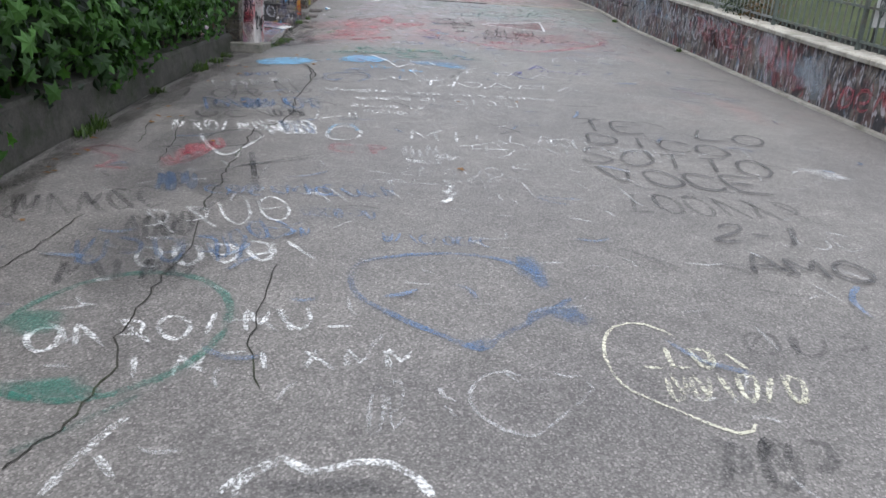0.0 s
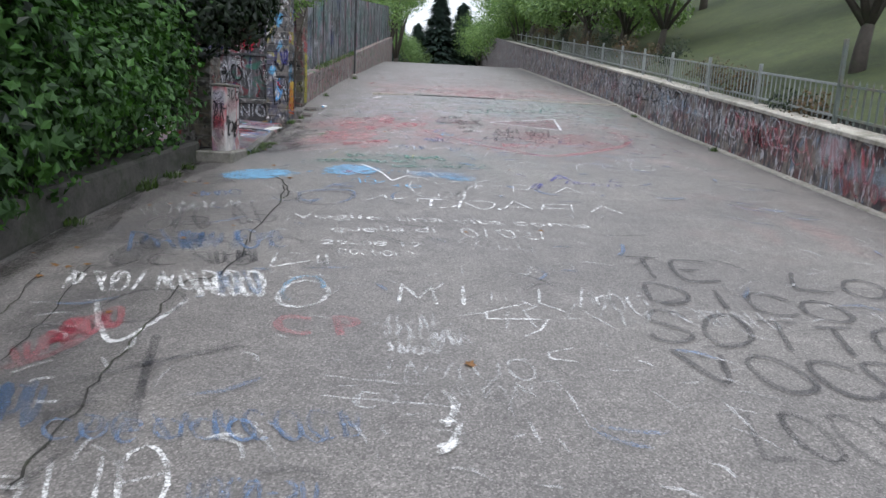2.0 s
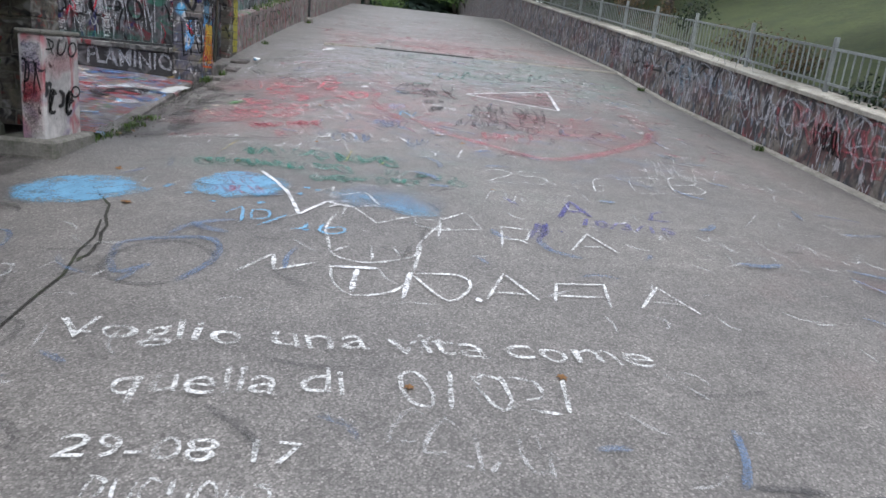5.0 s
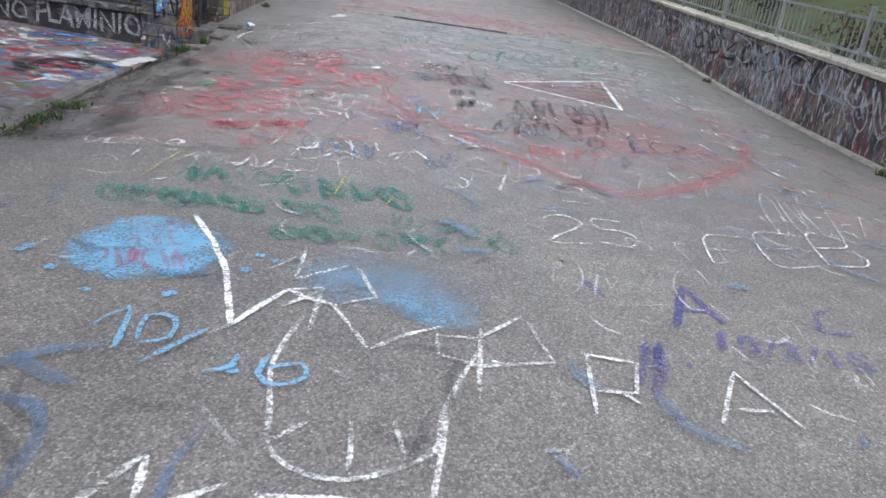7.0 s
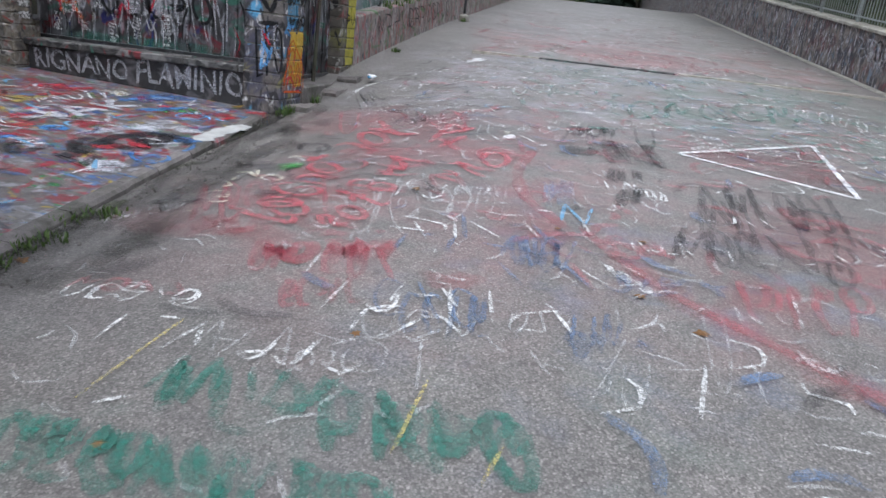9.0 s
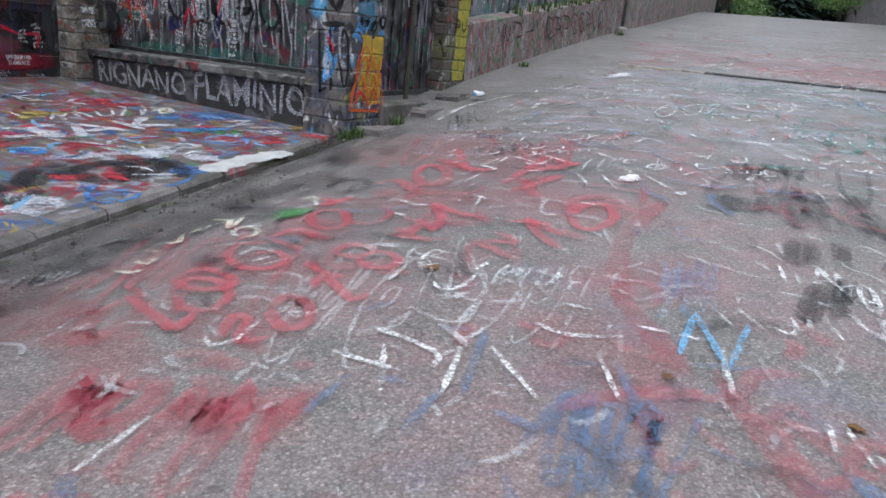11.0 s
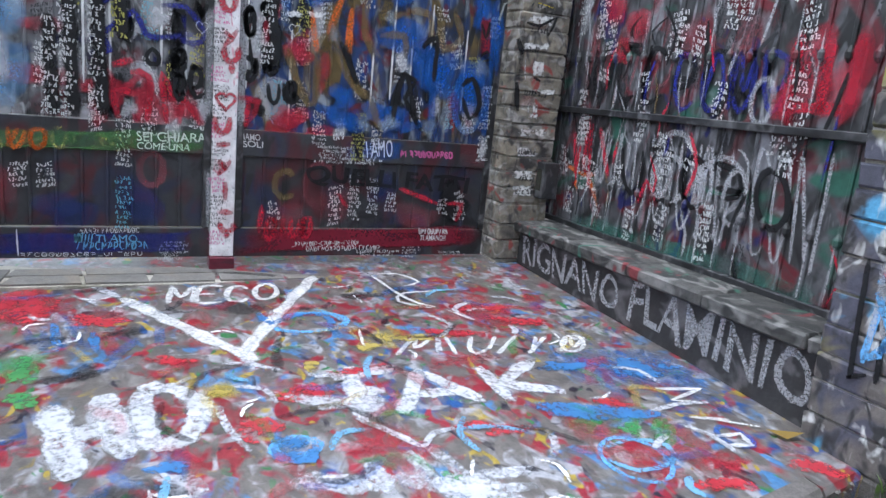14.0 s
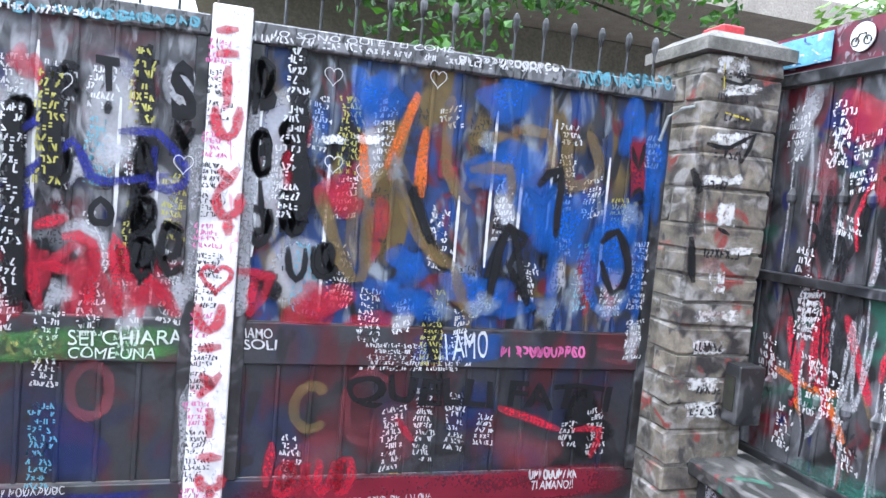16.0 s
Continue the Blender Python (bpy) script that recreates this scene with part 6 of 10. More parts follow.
stroke("road", [(-0.973, 8.649), (-1.117, 8.521), (-1.235, 8.884), (-1.013, 9.012), (-0.768, 9.006), (-0.698, 8.743), (-0.798, 8.442)], 0.07, BLUEF)
ring("road", (-0.958, 8.672), 0.260, 0.282, 0.06, DARK, 20, 300)
strokes("road", [[(-0.572, 8.569), (-0.416, 8.875)], [(-0.416, 8.875), (-0.375, 8.659)], [(-0.375, 8.659), (-0.184, 8.798)]], 0.035, CHALK, smooth=False)

# blue clouds and the white drawing
blob("road", (-1.88, 9.87), 0.5, 0.36, SKYB, wob=0.12)
blob("road", (-0.882, 10.113), 0.365, 0.384, SKYB, wob=0.05)
blob("road", (-0.059, 10.006), 0.242, 0.230, SKYF)
blob("road", (0.254, 9.942), 0.347, 0.255, SKYF)
blob("road", (-1.340, 10.003), 0.038, 0.048, SKYB)
blob("road", (-0.659, 9.723), 0.030, 0.036, SKYB)
blob("road", (-0.443, 9.988), 0.036, 0.036, SKYB)
blob("road", (-0.339, 10.101), 0.029, 0.033, SKYB)
blob("road", (-0.420, 10.135), 0.029, 0.028, SKYB)
blob("road", (-0.957, 9.691), 0.023, 0.023, SKYB)
blob("road", (-1.159, 9.846), 0.028, 0.032, SKYB)
blob("road", (-0.305, 9.279), 0.035, 0.016, SKYB)
bars("road", 4, (-1.009, 10.190), (0.253, 0.162), (-0.086, 0.148), 0.03, REDF)
bars("road", 3, (-0.930, 10.085), (0.187, 0.076), (-0.068, 0.140), 0.03, REDF)
bars("road", 6, (-1.020, 9.872), (0.355, 0.054), (-0.060, 0.181), 0.03, REDF)
strokes("road", [[(-0.824, 10.507), (-0.644, 10.219), (-0.517, 9.966), (-0.384, 9.551)], [(-0.384, 9.551), (-0.317, 9.705), (-0.243, 9.863)], [(-0.243, 9.863), (-0.155, 9.815), (-0.028, 9.778)]], 0.04, WPAINT, smooth=False)
strokes("road", [[(-0.238, 9.955), (-0.006, 10.170), (0.107, 9.882), (-0.020, 9.803)], [(-0.232, 9.866), (-0.111, 9.914), (-0.110, 9.560)], [(-0.236, 9.725), (-0.131, 9.869)], [(-0.063, 9.792), (0.033, 9.641), (0.114, 9.496)], [(0.114, 9.496), (0.245, 9.629), (0.383, 9.724)], [(-0.238, 10.282), (-0.235, 9.940)]], 0.03, CHALK, smooth=False)
strokes("road", [[(0.355, 9.651), (0.513, 9.662), (0.712, 9.883), (0.791, 9.556), (0.513, 9.473), (0.362, 9.520), (0.355, 9.651)], [(0.527, 9.736), (0.499, 9.280)], [(0.547, 9.523), (0.666, 9.476)]], 0.028, CHALK, smooth=False)
strokes("road", [[(-0.147, 9.671), (-0.191, 9.360), (-0.140, 9.087), (-0.094, 8.915), (0.104, 8.849), (0.348, 8.996), (0.375, 9.189), (0.505, 9.561)], [(-0.102, 8.780), (-0.057, 8.549), (0.043, 8.430), (0.185, 8.467), (0.291, 8.575), (0.351, 8.827), (0.390, 9.192)], [(-0.103, 8.983), (-0.029, 9.071)], [(0.101, 9.096), (0.119, 8.872)], [(0.228, 9.121), (0.263, 8.981)]], 0.028, CHALK)
strokes("road", [[(-0.105, 8.761), (0.158, 8.781)], [(0.045, 8.761), (0.036, 8.455)], [(0.330, 8.759), (0.293, 8.430)]], 0.045, WPAINT, smooth=False)
strokes("road", [[(1.023, 10.347), (1.120, 10.145)], [(1.373, 9.933), (1.549, 10.372), (1.629, 10.017)], [(1.448, 10.123), (1.582, 10.130)], [(2.273, 10.079), (2.084, 10.074), (2.146, 10.242), (2.277, 10.330)]], 0.06, VIOLET, smooth=False)
word("road", "10/3/15", (1.515, 9.789), (0.637, -0.058), (0.035, 0.153), VIOLET, 0.02)
bars("road", 4, (1.083, 9.455), (0.170, -0.217), (0.107, 0.390), 0.06, VIOLET)
bars("road", 4, (1.383, 11.496), (1.108, 0.539), (0.109, 0.500), 0.025, CHALK_FAINT)
bars("road", 4, (2.441, 11.294), (0.683, 0.223), (0.237, 0.879), 0.025, CHALK_FAINT)
bars("road", 7, (-0.993, 10.910), (1.257, 0.022), (-0.122, 0.314), 0.08, GREENF)
bars("road", 8, (-1.320, 10.587), (1.232, 0.023), (-0.111, 0.224), 0.07, GREENF)
bars("road", 8, (-0.430, 10.329), (1.212, 0.196), (-0.034, 0.147), 0.08, GREENF)
strokes("road", [[(-1.074, 11.327), (-1.133, 11.492)], [(-1.213, 10.911), (-1.090, 11.006)], [(-0.937, 11.301), (-0.811, 11.356), (-0.843, 11.287)], [(-0.700, 11.253), (-0.633, 11.293)], [(-0.596, 11.363), (-0.508, 11.297), (-0.442, 11.416)], [(-0.565, 11.586), (-0.558, 11.785), (-0.431, 11.860)], [(-0.398, 11.647), (-0.279, 11.839), (-0.134, 11.699)], [(0.029, 11.855), (0.065, 11.971), (0.229, 12.071)], [(0.396, 11.363), (0.533, 11.442), (0.540, 11.568), (0.481, 11.624)], [(0.743, 11.445), (0.812, 11.821)], [(0.903, 11.832), (1.046, 11.903), (1.053, 12.040), (0.945, 12.072)], [(1.175, 11.825), (1.174, 11.748), (1.304, 11.718), (1.303, 11.655)], [(1.105, 11.423), (1.302, 11.434)], [(1.032, 12.426), (1.031, 12.284)], [(1.319, 12.421), (1.301, 12.305)]], 0.03, CHALK)
strokes("road", [[(-1.268, 10.930), (-1.247, 11.243), (-1.221, 11.520)], [(-0.224, 10.942), (-0.202, 11.386)], [(0.057, 10.895), (0.099, 11.086)]], 0.025, YELF, smooth=False)
bars("road", 5, (-1.886, 11.588), (0.633, 0.028), (-0.011, 0.153), 0.03, CHALK)
bars("road", 4, (-1.901, 11.675), (0.569, 0.033), (-0.015, 0.127), 0.04, REDF)
stroke("road", [(0.47, 12.85), (0.77, 12.42), (1.09, 12.13), (1.36, 11.86), (1.68, 11.76), (2.21, 12.14), (2.95, 13.02), (3.35, 13.9), (3.41, 15.22)], 0.3, REDM)
stroke("road", [(1.36, 11.86), (1.68, 11.76), (2.21, 12.14), (2.95, 13.02), (3.35, 13.9)], 0.13, REDF)
blob("road", (2.1, 13.4), 0.9, 1.1, REDM, wob=0.3)
blob("road", (0.8, 22.5), 2.2, 1.6, REDM, wob=0.35)
stroke("road", [(0.3, 13.2), (0.47, 12.85), (0.77, 12.42), (1.09, 12.13), (1.36, 11.86)], 0.1, REDF)
strokes("road", [[(1.092, 15.420), (2.502, 16.528)], [(2.502, 16.528), (2.335, 14.717)], [(2.335, 14.717), (1.092, 15.420)]], 0.075, WPAINT, smooth=False)
decal("paint_patch", "road", [(1.125, 15.419), (2.467, 16.437), (2.319, 14.764)], [0.7, 0.7, 0.7], [(0, 1, 2)], DARK)
decal("paint_patch", "road", [(1.125, 15.419), (2.467, 16.437), (2.319, 14.764)], [0.75, 0.75, 0.75], [(0, 1, 2)], REDM)
bars("road", 6, (0.509, 14.772), (0.443, 0.071), (-0.083, 0.741), 0.09, DARK)
bars("road", 6, (1.071, 13.577), (1.043, 0.268), (0.047, 0.882), 0.07, DARK)
bars("road", 6, (0.798, 12.913), (1.104, 0.154), (0.022, 0.549), 0.07, DARK)
bars("road", 4, (1.059, 12.437), (0.680, 0.173), (0.029, 0.300), 0.06, REDF)
bars("road", 4, (0.029, 13.409), (0.240, 0.172), (-0.022, 0.548), 0.05, SKYF)
bars("road", 4, (-0.029, 12.488), (0.293, 0.051), (-0.057, 0.374), 0.05, BLUEF)
bars("road", 4, (-0.398, 11.647), (0.372, 0.091), (-0.066, 0.339), 0.045, BLUEF)
bars("road", 4, (0.266, 11.755), (0.356, 0.084), (-0.005, 0.137), 0.05, BLUEF)
bars("road", 4, (-1.051, 12.833), (0.866, 0.585), (-0.221, 0.629), 0.025, CHALK_FAINT)
bars("road", 4, (0.570, 14.041), (0.321, -0.217), (-0.010, 0.276), 0.03, CHALK)
bars("road", 3, (0.419, 12.603), (0.247, -0.230), (-0.013, 0.105), 0.03, CHALK)

# red lettering beside the drive
blob("road", (-1.900, 15.928), 0.714, 0.887, REDM, wob=0.3)
blob("road", (-1.005, 15.464), 0.356, 0.671, REDM, wob=0.3)
blob("road", (-1.325, 14.403), 0.407, 0.464, REDM, wob=0.3)
blob("road", (-0.591, 14.547), 0.586, 0.417, REDM, wob=0.3)
blob("road", (-1.482, 13.215), 0.501, 0.307, REDM, wob=0.3)
blob("road", (-1.979, 12.631), 0.451, 0.301, REDM, wob=0.3)
blob("road", (-1.557, 13.800), 0.297, 0.330, REDM, wob=0.3)
blob("road", (0.038, 13.794), 0.377, 0.326, REDM, wob=0.3)
blob("road", (-1.355, 12.462), 0.267, 0.165, REDM, wob=0.3)
blob("road", (-0.709, 12.362), 0.169, 0.128, REDM, wob=0.3)
blob("road", (1.209, 12.542), 0.371, 0.274, REDM, wob=0.3)
blob("road", (-0.274, 12.189), 0.163, 0.120, REDM, wob=0.3)
blob("road", (-0.015, 13.112), 0.282, 0.375, REDM, wob=0.3)
stroke("road", [(-0.106, 14.808), (-0.162, 14.263), (-0.116, 13.775), (-0.021, 13.495), (0.093, 13.326), (0.208, 13.136)], 0.14, REDF)
ring("road", (-0.007, 13.614), 0.079, 0.114, 0.06, REDF, 0, 360)
bars("road", 3, (-0.649, 13.240), (0.078, 0.239), (-0.125, 0.169), 0.06, DARK)
blob("road", (-1.847, 14.042), 0.100, 0.148, GREENL)
blob("road", (-1.755, 14.317), 0.086, 0.143, REDS)
stroke("road", [(-2.064, 14.672), (-2.081, 14.920), (-1.908, 14.896), (-1.785, 14.621), (-1.899, 14.586)], 0.09, DARK)
strokes("road", [[(-0.717, 12.921), (-0.531, 12.896), (-0.442, 12.857), (-0.435, 12.756)], [(-0.732, 12.736), (-0.615, 12.733), (-0.507, 12.733)], [(-0.442, 12.857), (-0.405, 12.948)], [(-0.264, 13.204), (-0.146, 13.180), (0.007, 13.260)], [(-0.484, 13.055), (-0.476, 13.258)], [(-0.238, 13.391), (-0.124, 13.397)], [(-0.999, 12.899), (-0.938, 12.867)], [(-2.502, 17.209), (-2.370, 17.759), (-2.166, 18.251)]], 0.035, CHALK)
bars("road", 5, (0.105, 14.879), (0.390, 0.046), (-0.007, 0.305), 0.1, DARK)
bars("road", 3, (0.474, 14.254), (0.248, 0.068), (0.019, 0.337), 0.1, DARK)
bars("road", 3, (0.518, 13.672), (0.163, 0.163), (0.055, 0.382), 0.1, DARK)
stroke("road", [(-2.418, 16.987), (-2.419, 17.599), (-2.315, 17.966), (-2.145, 18.265)], 0.05, CHALK)
stroke("road", [(-2.159, 16.682), (-2.168, 16.980)], 0.035, CHALK)
ring("road", (-1.360, 15.758), 0.141, 0.247, 0.04, DARK, 0, 360)
bars("road", 4, (-1.258, 15.433), (0.175, 0.446), (-0.162, 0.281), 0.04, DARK)
bars("road", 4, (-2.116, 16.559), (0.166, 0.443), (-0.271, 0.531), 0.04, DARK)
blob("road", (-0.337, 15.163), 0.078, 0.095, WPAINT)
blob("road", (-1.389, 20.023), 0.160, 0.252, WPAINT)
blob("road", (-0.040, 15.035), 0.035, 0.059, WPAINT)
bars("road", 5, (-1.737, 12.398), (0.854, 0.326), (-0.124, 0.331), 0.12, REDM)
bars("road", 5, (-1.232, 12.080), (0.700, 0.269), (-0.060, 0.248), 0.12, REDF)
bars("road", 6, (-2.294, 12.477), (0.264, 0.418), (-0.089, 0.152), 0.03, CHALK)
bars("road", 6, (-1.068, 12.881), (0.352, 0.188), (-0.038, 0.168), 0.02, CHALK_FAINT)
bars("road", 6, (-0.569, 13.347), (0.364, 0.239), (-0.017, 0.189), 0.02, CHALK_FAINT)
bars("road", 6, (-0.635, 15.099), (0.455, 0.385), (-0.027, 0.366), 0.02, CHALK_FAINT)
bars("road", 6, (-1.942, 17.370), (1.222, 1.058), (-0.105, 0.546), 0.03, CHALK)
bars("road", 6, (-0.578, 17.180), (1.169, 1.331), (-0.032, 0.646), 0.03, CHALK)
bars("road", 6, (0.626, 20.150), (2.908, 1.292), (0.081, 1.179), 0.03, CHALK)
bars("road", 6, (2.750, 18.302), (0.745, -0.469), (0.247, 0.813), 0.03, CHALK)
bars("road", 5, (0.667, 16.706), (2.080, 1.090), (0.107, 1.102), 0.08, GREENF)
bars("road", 5, (0.127, 15.443), (0.506, 0.311), (-0.018, 0.474), 0.08, DARK)
stroke("road", [(-2.064, 14.672), (-2.079, 14.877), (-1.886, 14.867), (-1.766, 14.668), (-1.822, 14.528), (-1.957, 14.586)], 0.07, DARK)
stroke("road", [(-1.806, 13.850), (-1.840, 13.973), (-1.750, 14.091)], 0.07, DARK)
stroke("road", [(-1.760, 13.666), (-1.919, 13.762), (-1.790, 13.793)], 0.07, DARK)
stroke("road", [(-1.817, 14.272), (-1.994, 14.275)], 0.07, DARK)
stroke("road", [(-1.452, 15.605), (-1.454, 15.799), (-1.332, 15.753), (-1.286, 15.503)], 0.07, DARK)
stroke("road", [(-1.163, 15.485), (-1.129, 15.586)], 0.07, DARK)
stroke("road", [(-2.452, 14.713), (-2.407, 15.015)], 0.07, DARK)
stroke("road", [(-2.314, 14.651), (-2.256, 14.888)], 0.07, DARK)
stroke("road", [(-2.004, 14.406), (-1.870, 14.298), (-1.816, 14.213)], 0.04, CHALK)
stroke("road", [(-1.925, 14.763), (-1.804, 14.682)], 0.04, CHALK)
stroke("road", [(-1.810, 13.586), (-1.912, 13.674), (-1.905, 13.773), (-1.832, 13.783)], 0.04, CHALK)
stroke("road", [(-2.106, 13.760), (-2.084, 13.834)], 0.04, CHALK)
stroke("road", [(-2.313, 13.266), (-2.343, 13.379), (-2.289, 13.408)], 0.04, CHALK)
stroke("road", [(-2.117, 13.366), (-2.033, 13.462)], 0.04, CHALK)
stroke("road", [(-1.448, 14.398), (-1.244, 14.249), (-1.173, 14.258)], 0.04, CHALK)
stroke("road", [(-1.319, 15.242), (-1.128, 15.101), (-1.168, 15.043)], 0.04, CHALK)
stroke("road", [(-1.038, 14.485), (-0.896, 14.393)], 0.04, CHALK)
stroke("road", [(-1.280, 14.100), (-1.174, 14.030)], 0.04, CHALK)
stroke("road", [(-2.128, 13.512), (-2.099, 13.611)], 0.04, CHALK)
stroke("road", [(-0.908, 15.217), (-0.861, 15.318)], 0.04, CHALK)
stroke("road", [(-1.073, 14.374), (-1.018, 14.334)], 0.04, CHALK)
stroke("road", [(-2.072, 13.635), (-2.120, 13.748)], 0.04, CHALK)

# apron in front of the gate
blob("plat", (-3.695, 14.358), 0.313, 0.174, PATCHR)
blob("plat", (-3.454, 15.269), 0.324, 0.180, PATCHR)
blob("plat", (-3.321, 15.544), 0.277, 0.161, PATCHR)
blob("plat", (-5.372, 12.860), 0.318, 0.325, PATCHR)
blob("plat", (-5.255, 13.282), 0.176, 0.158, PATCHR)
blob("plat", (-5.084, 13.760), 0.154, 0.145, PATCHR)
blob("plat", (-4.942, 15.400), 0.342, 0.212, PATCHR)
blob("plat", (-5.308, 14.997), 0.194, 0.116, PATCHK)
ring("plat", (-4.994, 14.331), 0.130, 0.212, 0.06, LBLUEP, 0, 360)
ring("plat", (-3.816, 13.998), 0.064, 0.084, 0.07, LBLUEP, 0, 360)
blob("plat", (-3.983, 15.910), 0.384, 0.292, PATCHB)
blob("plat", (-3.818, 13.562), 0.176, 0.076, PATCHB)
blob("plat", (-4.045, 15.580), 0.342, 0.194, PATCHB)
bars("plat", 3, (-4.939, 13.014), (0.052, 0.284), (-0.247, -0.070), 0.07, PATCHB)
blob("plat", (-4.689, 14.728), 0.218, 0.105, PATCHY)
blob("plat", (-4.335, 13.798), 0.082, 0.097, PATCHY)
blob("plat", (-4.333, 13.757), 0.085, 0.080, PATCHY)
blob("plat", (-4.778, 12.951), 0.136, 0.198, PATCHG)
bars("plat", 5, (-3.629, 15.106), (0.258, 0.393), (-0.167, 0.113), 0.06, PATCHG)
blob("plat", (-4.605, 13.193), 0.053, 0.167, PATCHK)
ring("plat", (-3.348, 15.255), 0.155, 0.134, 0.035, LBLUEP, 0, 360)
ring("plat", (-3.348, 15.797), 0.085, 0.062, 0.04, BLUEP, 0, 360)
strokes("plat", [[(-3.233, 15.939), (-3.093, 15.971), (-2.984, 15.997)], [(-3.198, 15.515), (-3.192, 15.726)]], 0.08, PATCHR, smooth=False)
stroke("plat", [(-3.477, 13.228), (-3.639, 13.372), (-3.664, 13.564)], 0.16, PATCHK)
stroke("plat", [(-3.233, 13.542), (-3.316, 13.837), (-3.347, 14.147), (-3.243, 14.490)], 0.16, PATCHK)
stroke("plat", [(-2.983, 13.937), (-3.167, 14.169), (-3.204, 14.371)], 0.14, PATCHK)
blob("plat", (-3.141, 14.438), 0.088, 0.159, PATCHK)
blob("plat", (-2.944, 14.424), 0.113, 0.132, PATCHB)
blob("plat", (-2.922, 13.394), 0.182, 0.154, PATCHW)
blob("plat", (-3.537, 13.489), 0.109, 0.098, PATCHW)
bars("plat", 6, (-2.996, 13.268), (-0.053, 0.293), (-0.329, 0.085), 0.02, PATCHK)
stroke("plat", [(-2.768, 13.576), (-2.882, 13.690), (-2.777, 13.899)], 0.06, PATCHB)

# ledge and sheet-metal fence
word("ledge", "RIGNANO", (-5.782, 0.210), (1.145, -0.028), (-0.020, 0.215), GLOW, 0.012)
word("ledge", "FLAMINIO", (-4.537, 0.182), (1.250, -0.023), (-0.012, 0.255), GLOW, 0.012)
strokes("panel", [[(-4.785, 1.184), (-4.817, 0.969), (-4.668, 0.815)], [(-4.785, 1.184), (-4.623, 1.115), (-4.610, 0.973)]], 0.07, GLOW)
ring("panel", (-4.713, 1.093), 0.186, 0.210, 0.06, GLOW, 0, 360)
ring("panel", (-4.313, 1.033), 0.150, 0.161, 0.06, GLOW, 0, 360)
strokes("panel", [[(-5.610, 1.241), (-5.601, 0.994), (-5.486, 0.832)], [(-5.765, 1.212), (-5.677, 0.871)], [(-5.468, 1.267), (-5.312, 0.936)]], 0.07, REDP)
strokes("panel", [[(-5.828, 0.960), (-5.590, 0.923), (-5.446, 0.941)], [(-5.529, 0.916), (-5.385, 0.725)], [(-5.717, 0.911), (-5.631, 0.784)]], 0.05, ORNG)
bars("panel", 6, (-5.693, 0.712), (1.235, 0.017), (-0.018, 0.551), 0.03, GLOW)
bars("panel", 7, (-4.451, 0.691), (0.900, 0.026), (-0.055, 0.565), 0.03, GLOW)
bars("panel", 5, (-5.735, 1.396), (1.615, -0.026), (-0.024, 0.571), 0.03, REDF)
bars("panel", 5, (-5.182, 0.869), (1.391, 0.005), (-0.055, 0.294), 0.05, BLACKP)
bars("panel", 6, (-5.672, 1.487), (1.588, -0.063), (0.014, 0.347), 0.05, BLACKP)
strokes("panel", [[(-5.770, 0.473), (-5.270, 0.552), (-4.885, 0.515)], [(-5.667, 0.573), (-5.032, 0.576)]], 0.1, GREENF)

# flame on the pillar
stroke("pillar_a", [(16.131, 0.312), (16.172, 0.474), (16.257, 0.568), (16.279, 0.699), (16.320, 0.795)], 0.03, ORNG)
stroke("pillar_a", [(16.216, 0.289), (16.262, 0.433), (16.412, 0.506), (16.400, 0.660), (16.447, 0.742)], 0.03, ORNG)
stroke("pillar_a", [(16.383, 0.284), (16.435, 0.418), (16.536, 0.480), (16.523, 0.637)], 0.03, ORNG)
stroke("pillar_a", [(16.523, 0.304), (16.574, 0.406), (16.589, 0.617), (16.596, 0.720)], 0.03, ORNG)
stroke("pillar_a", [(16.198, 0.588), (16.228, 0.684), (16.251, 0.765)], 0.03, ORNG)
stroke("pillar_a", [(16.150, 0.343), (16.207, 0.505), (16.209, 0.587)], 0.034, REDP)
stroke("pillar_a", [(16.328, 0.325), (16.363, 0.476), (16.308, 0.581)], 0.034, REDP)
stroke("pillar_a", [(16.473, 0.338), (16.498, 0.465)], 0.034, REDP)
stroke("pillar_a", [(16.135, 0.291), (16.385, 0.277), (16.621, 0.279)], 0.034, REDP)
stroke("pillar_a", [(16.188, 0.406), (16.290, 0.431), (16.416, 0.378)], 0.034, REDP)
stroke("pillar_a", [(16.369, 0.560), (16.414, 0.653), (16.417, 0.727)], 0.034, REDP)
bars("pillar_a", 4, (16.161, 0.957), (0.446, 0.019), (0.003, 0.093), 0.02, GLOW)
bars("pillar_a", 4, (16.169, 0.925), (0.448, 0.017), (0.007, 0.078), 0.03, BLACKP, seed=3)
bars("pillar_a", 4, (16.209, 1.082), (0.450, 0.029), (-0.001, 0.108), 0.022, GLOW)
bars("pillar_a", 4, (16.189, 1.264), (0.472, 0.045), (-0.001, 0.105), 0.03, GLOW)
bars("pillar_a", 3, (16.262, 1.390), (0.389, 0.048), (-0.027, 0.102), 0.03, GLOW)
bars("pillar_a", 4, (16.164, 1.157), (0.441, 0.035), (-0.001, 0.106), 0.035, BLACKP)
blob("pillar_a", (16.277, 1.730), 0.117, 0.101, WPAINT)
strokes("pillar_a", [[(16.156, 1.785), (16.248, 1.640), (16.370, 1.789)]], 0.04, REDP)
strokes("pillar_a_side", [[(-3.070, 0.493), (-3.055, 0.681), (-2.996, 0.870)], [(-3.080, 0.822), (-2.971, 0.979)]], 0.05, LBLUEP)
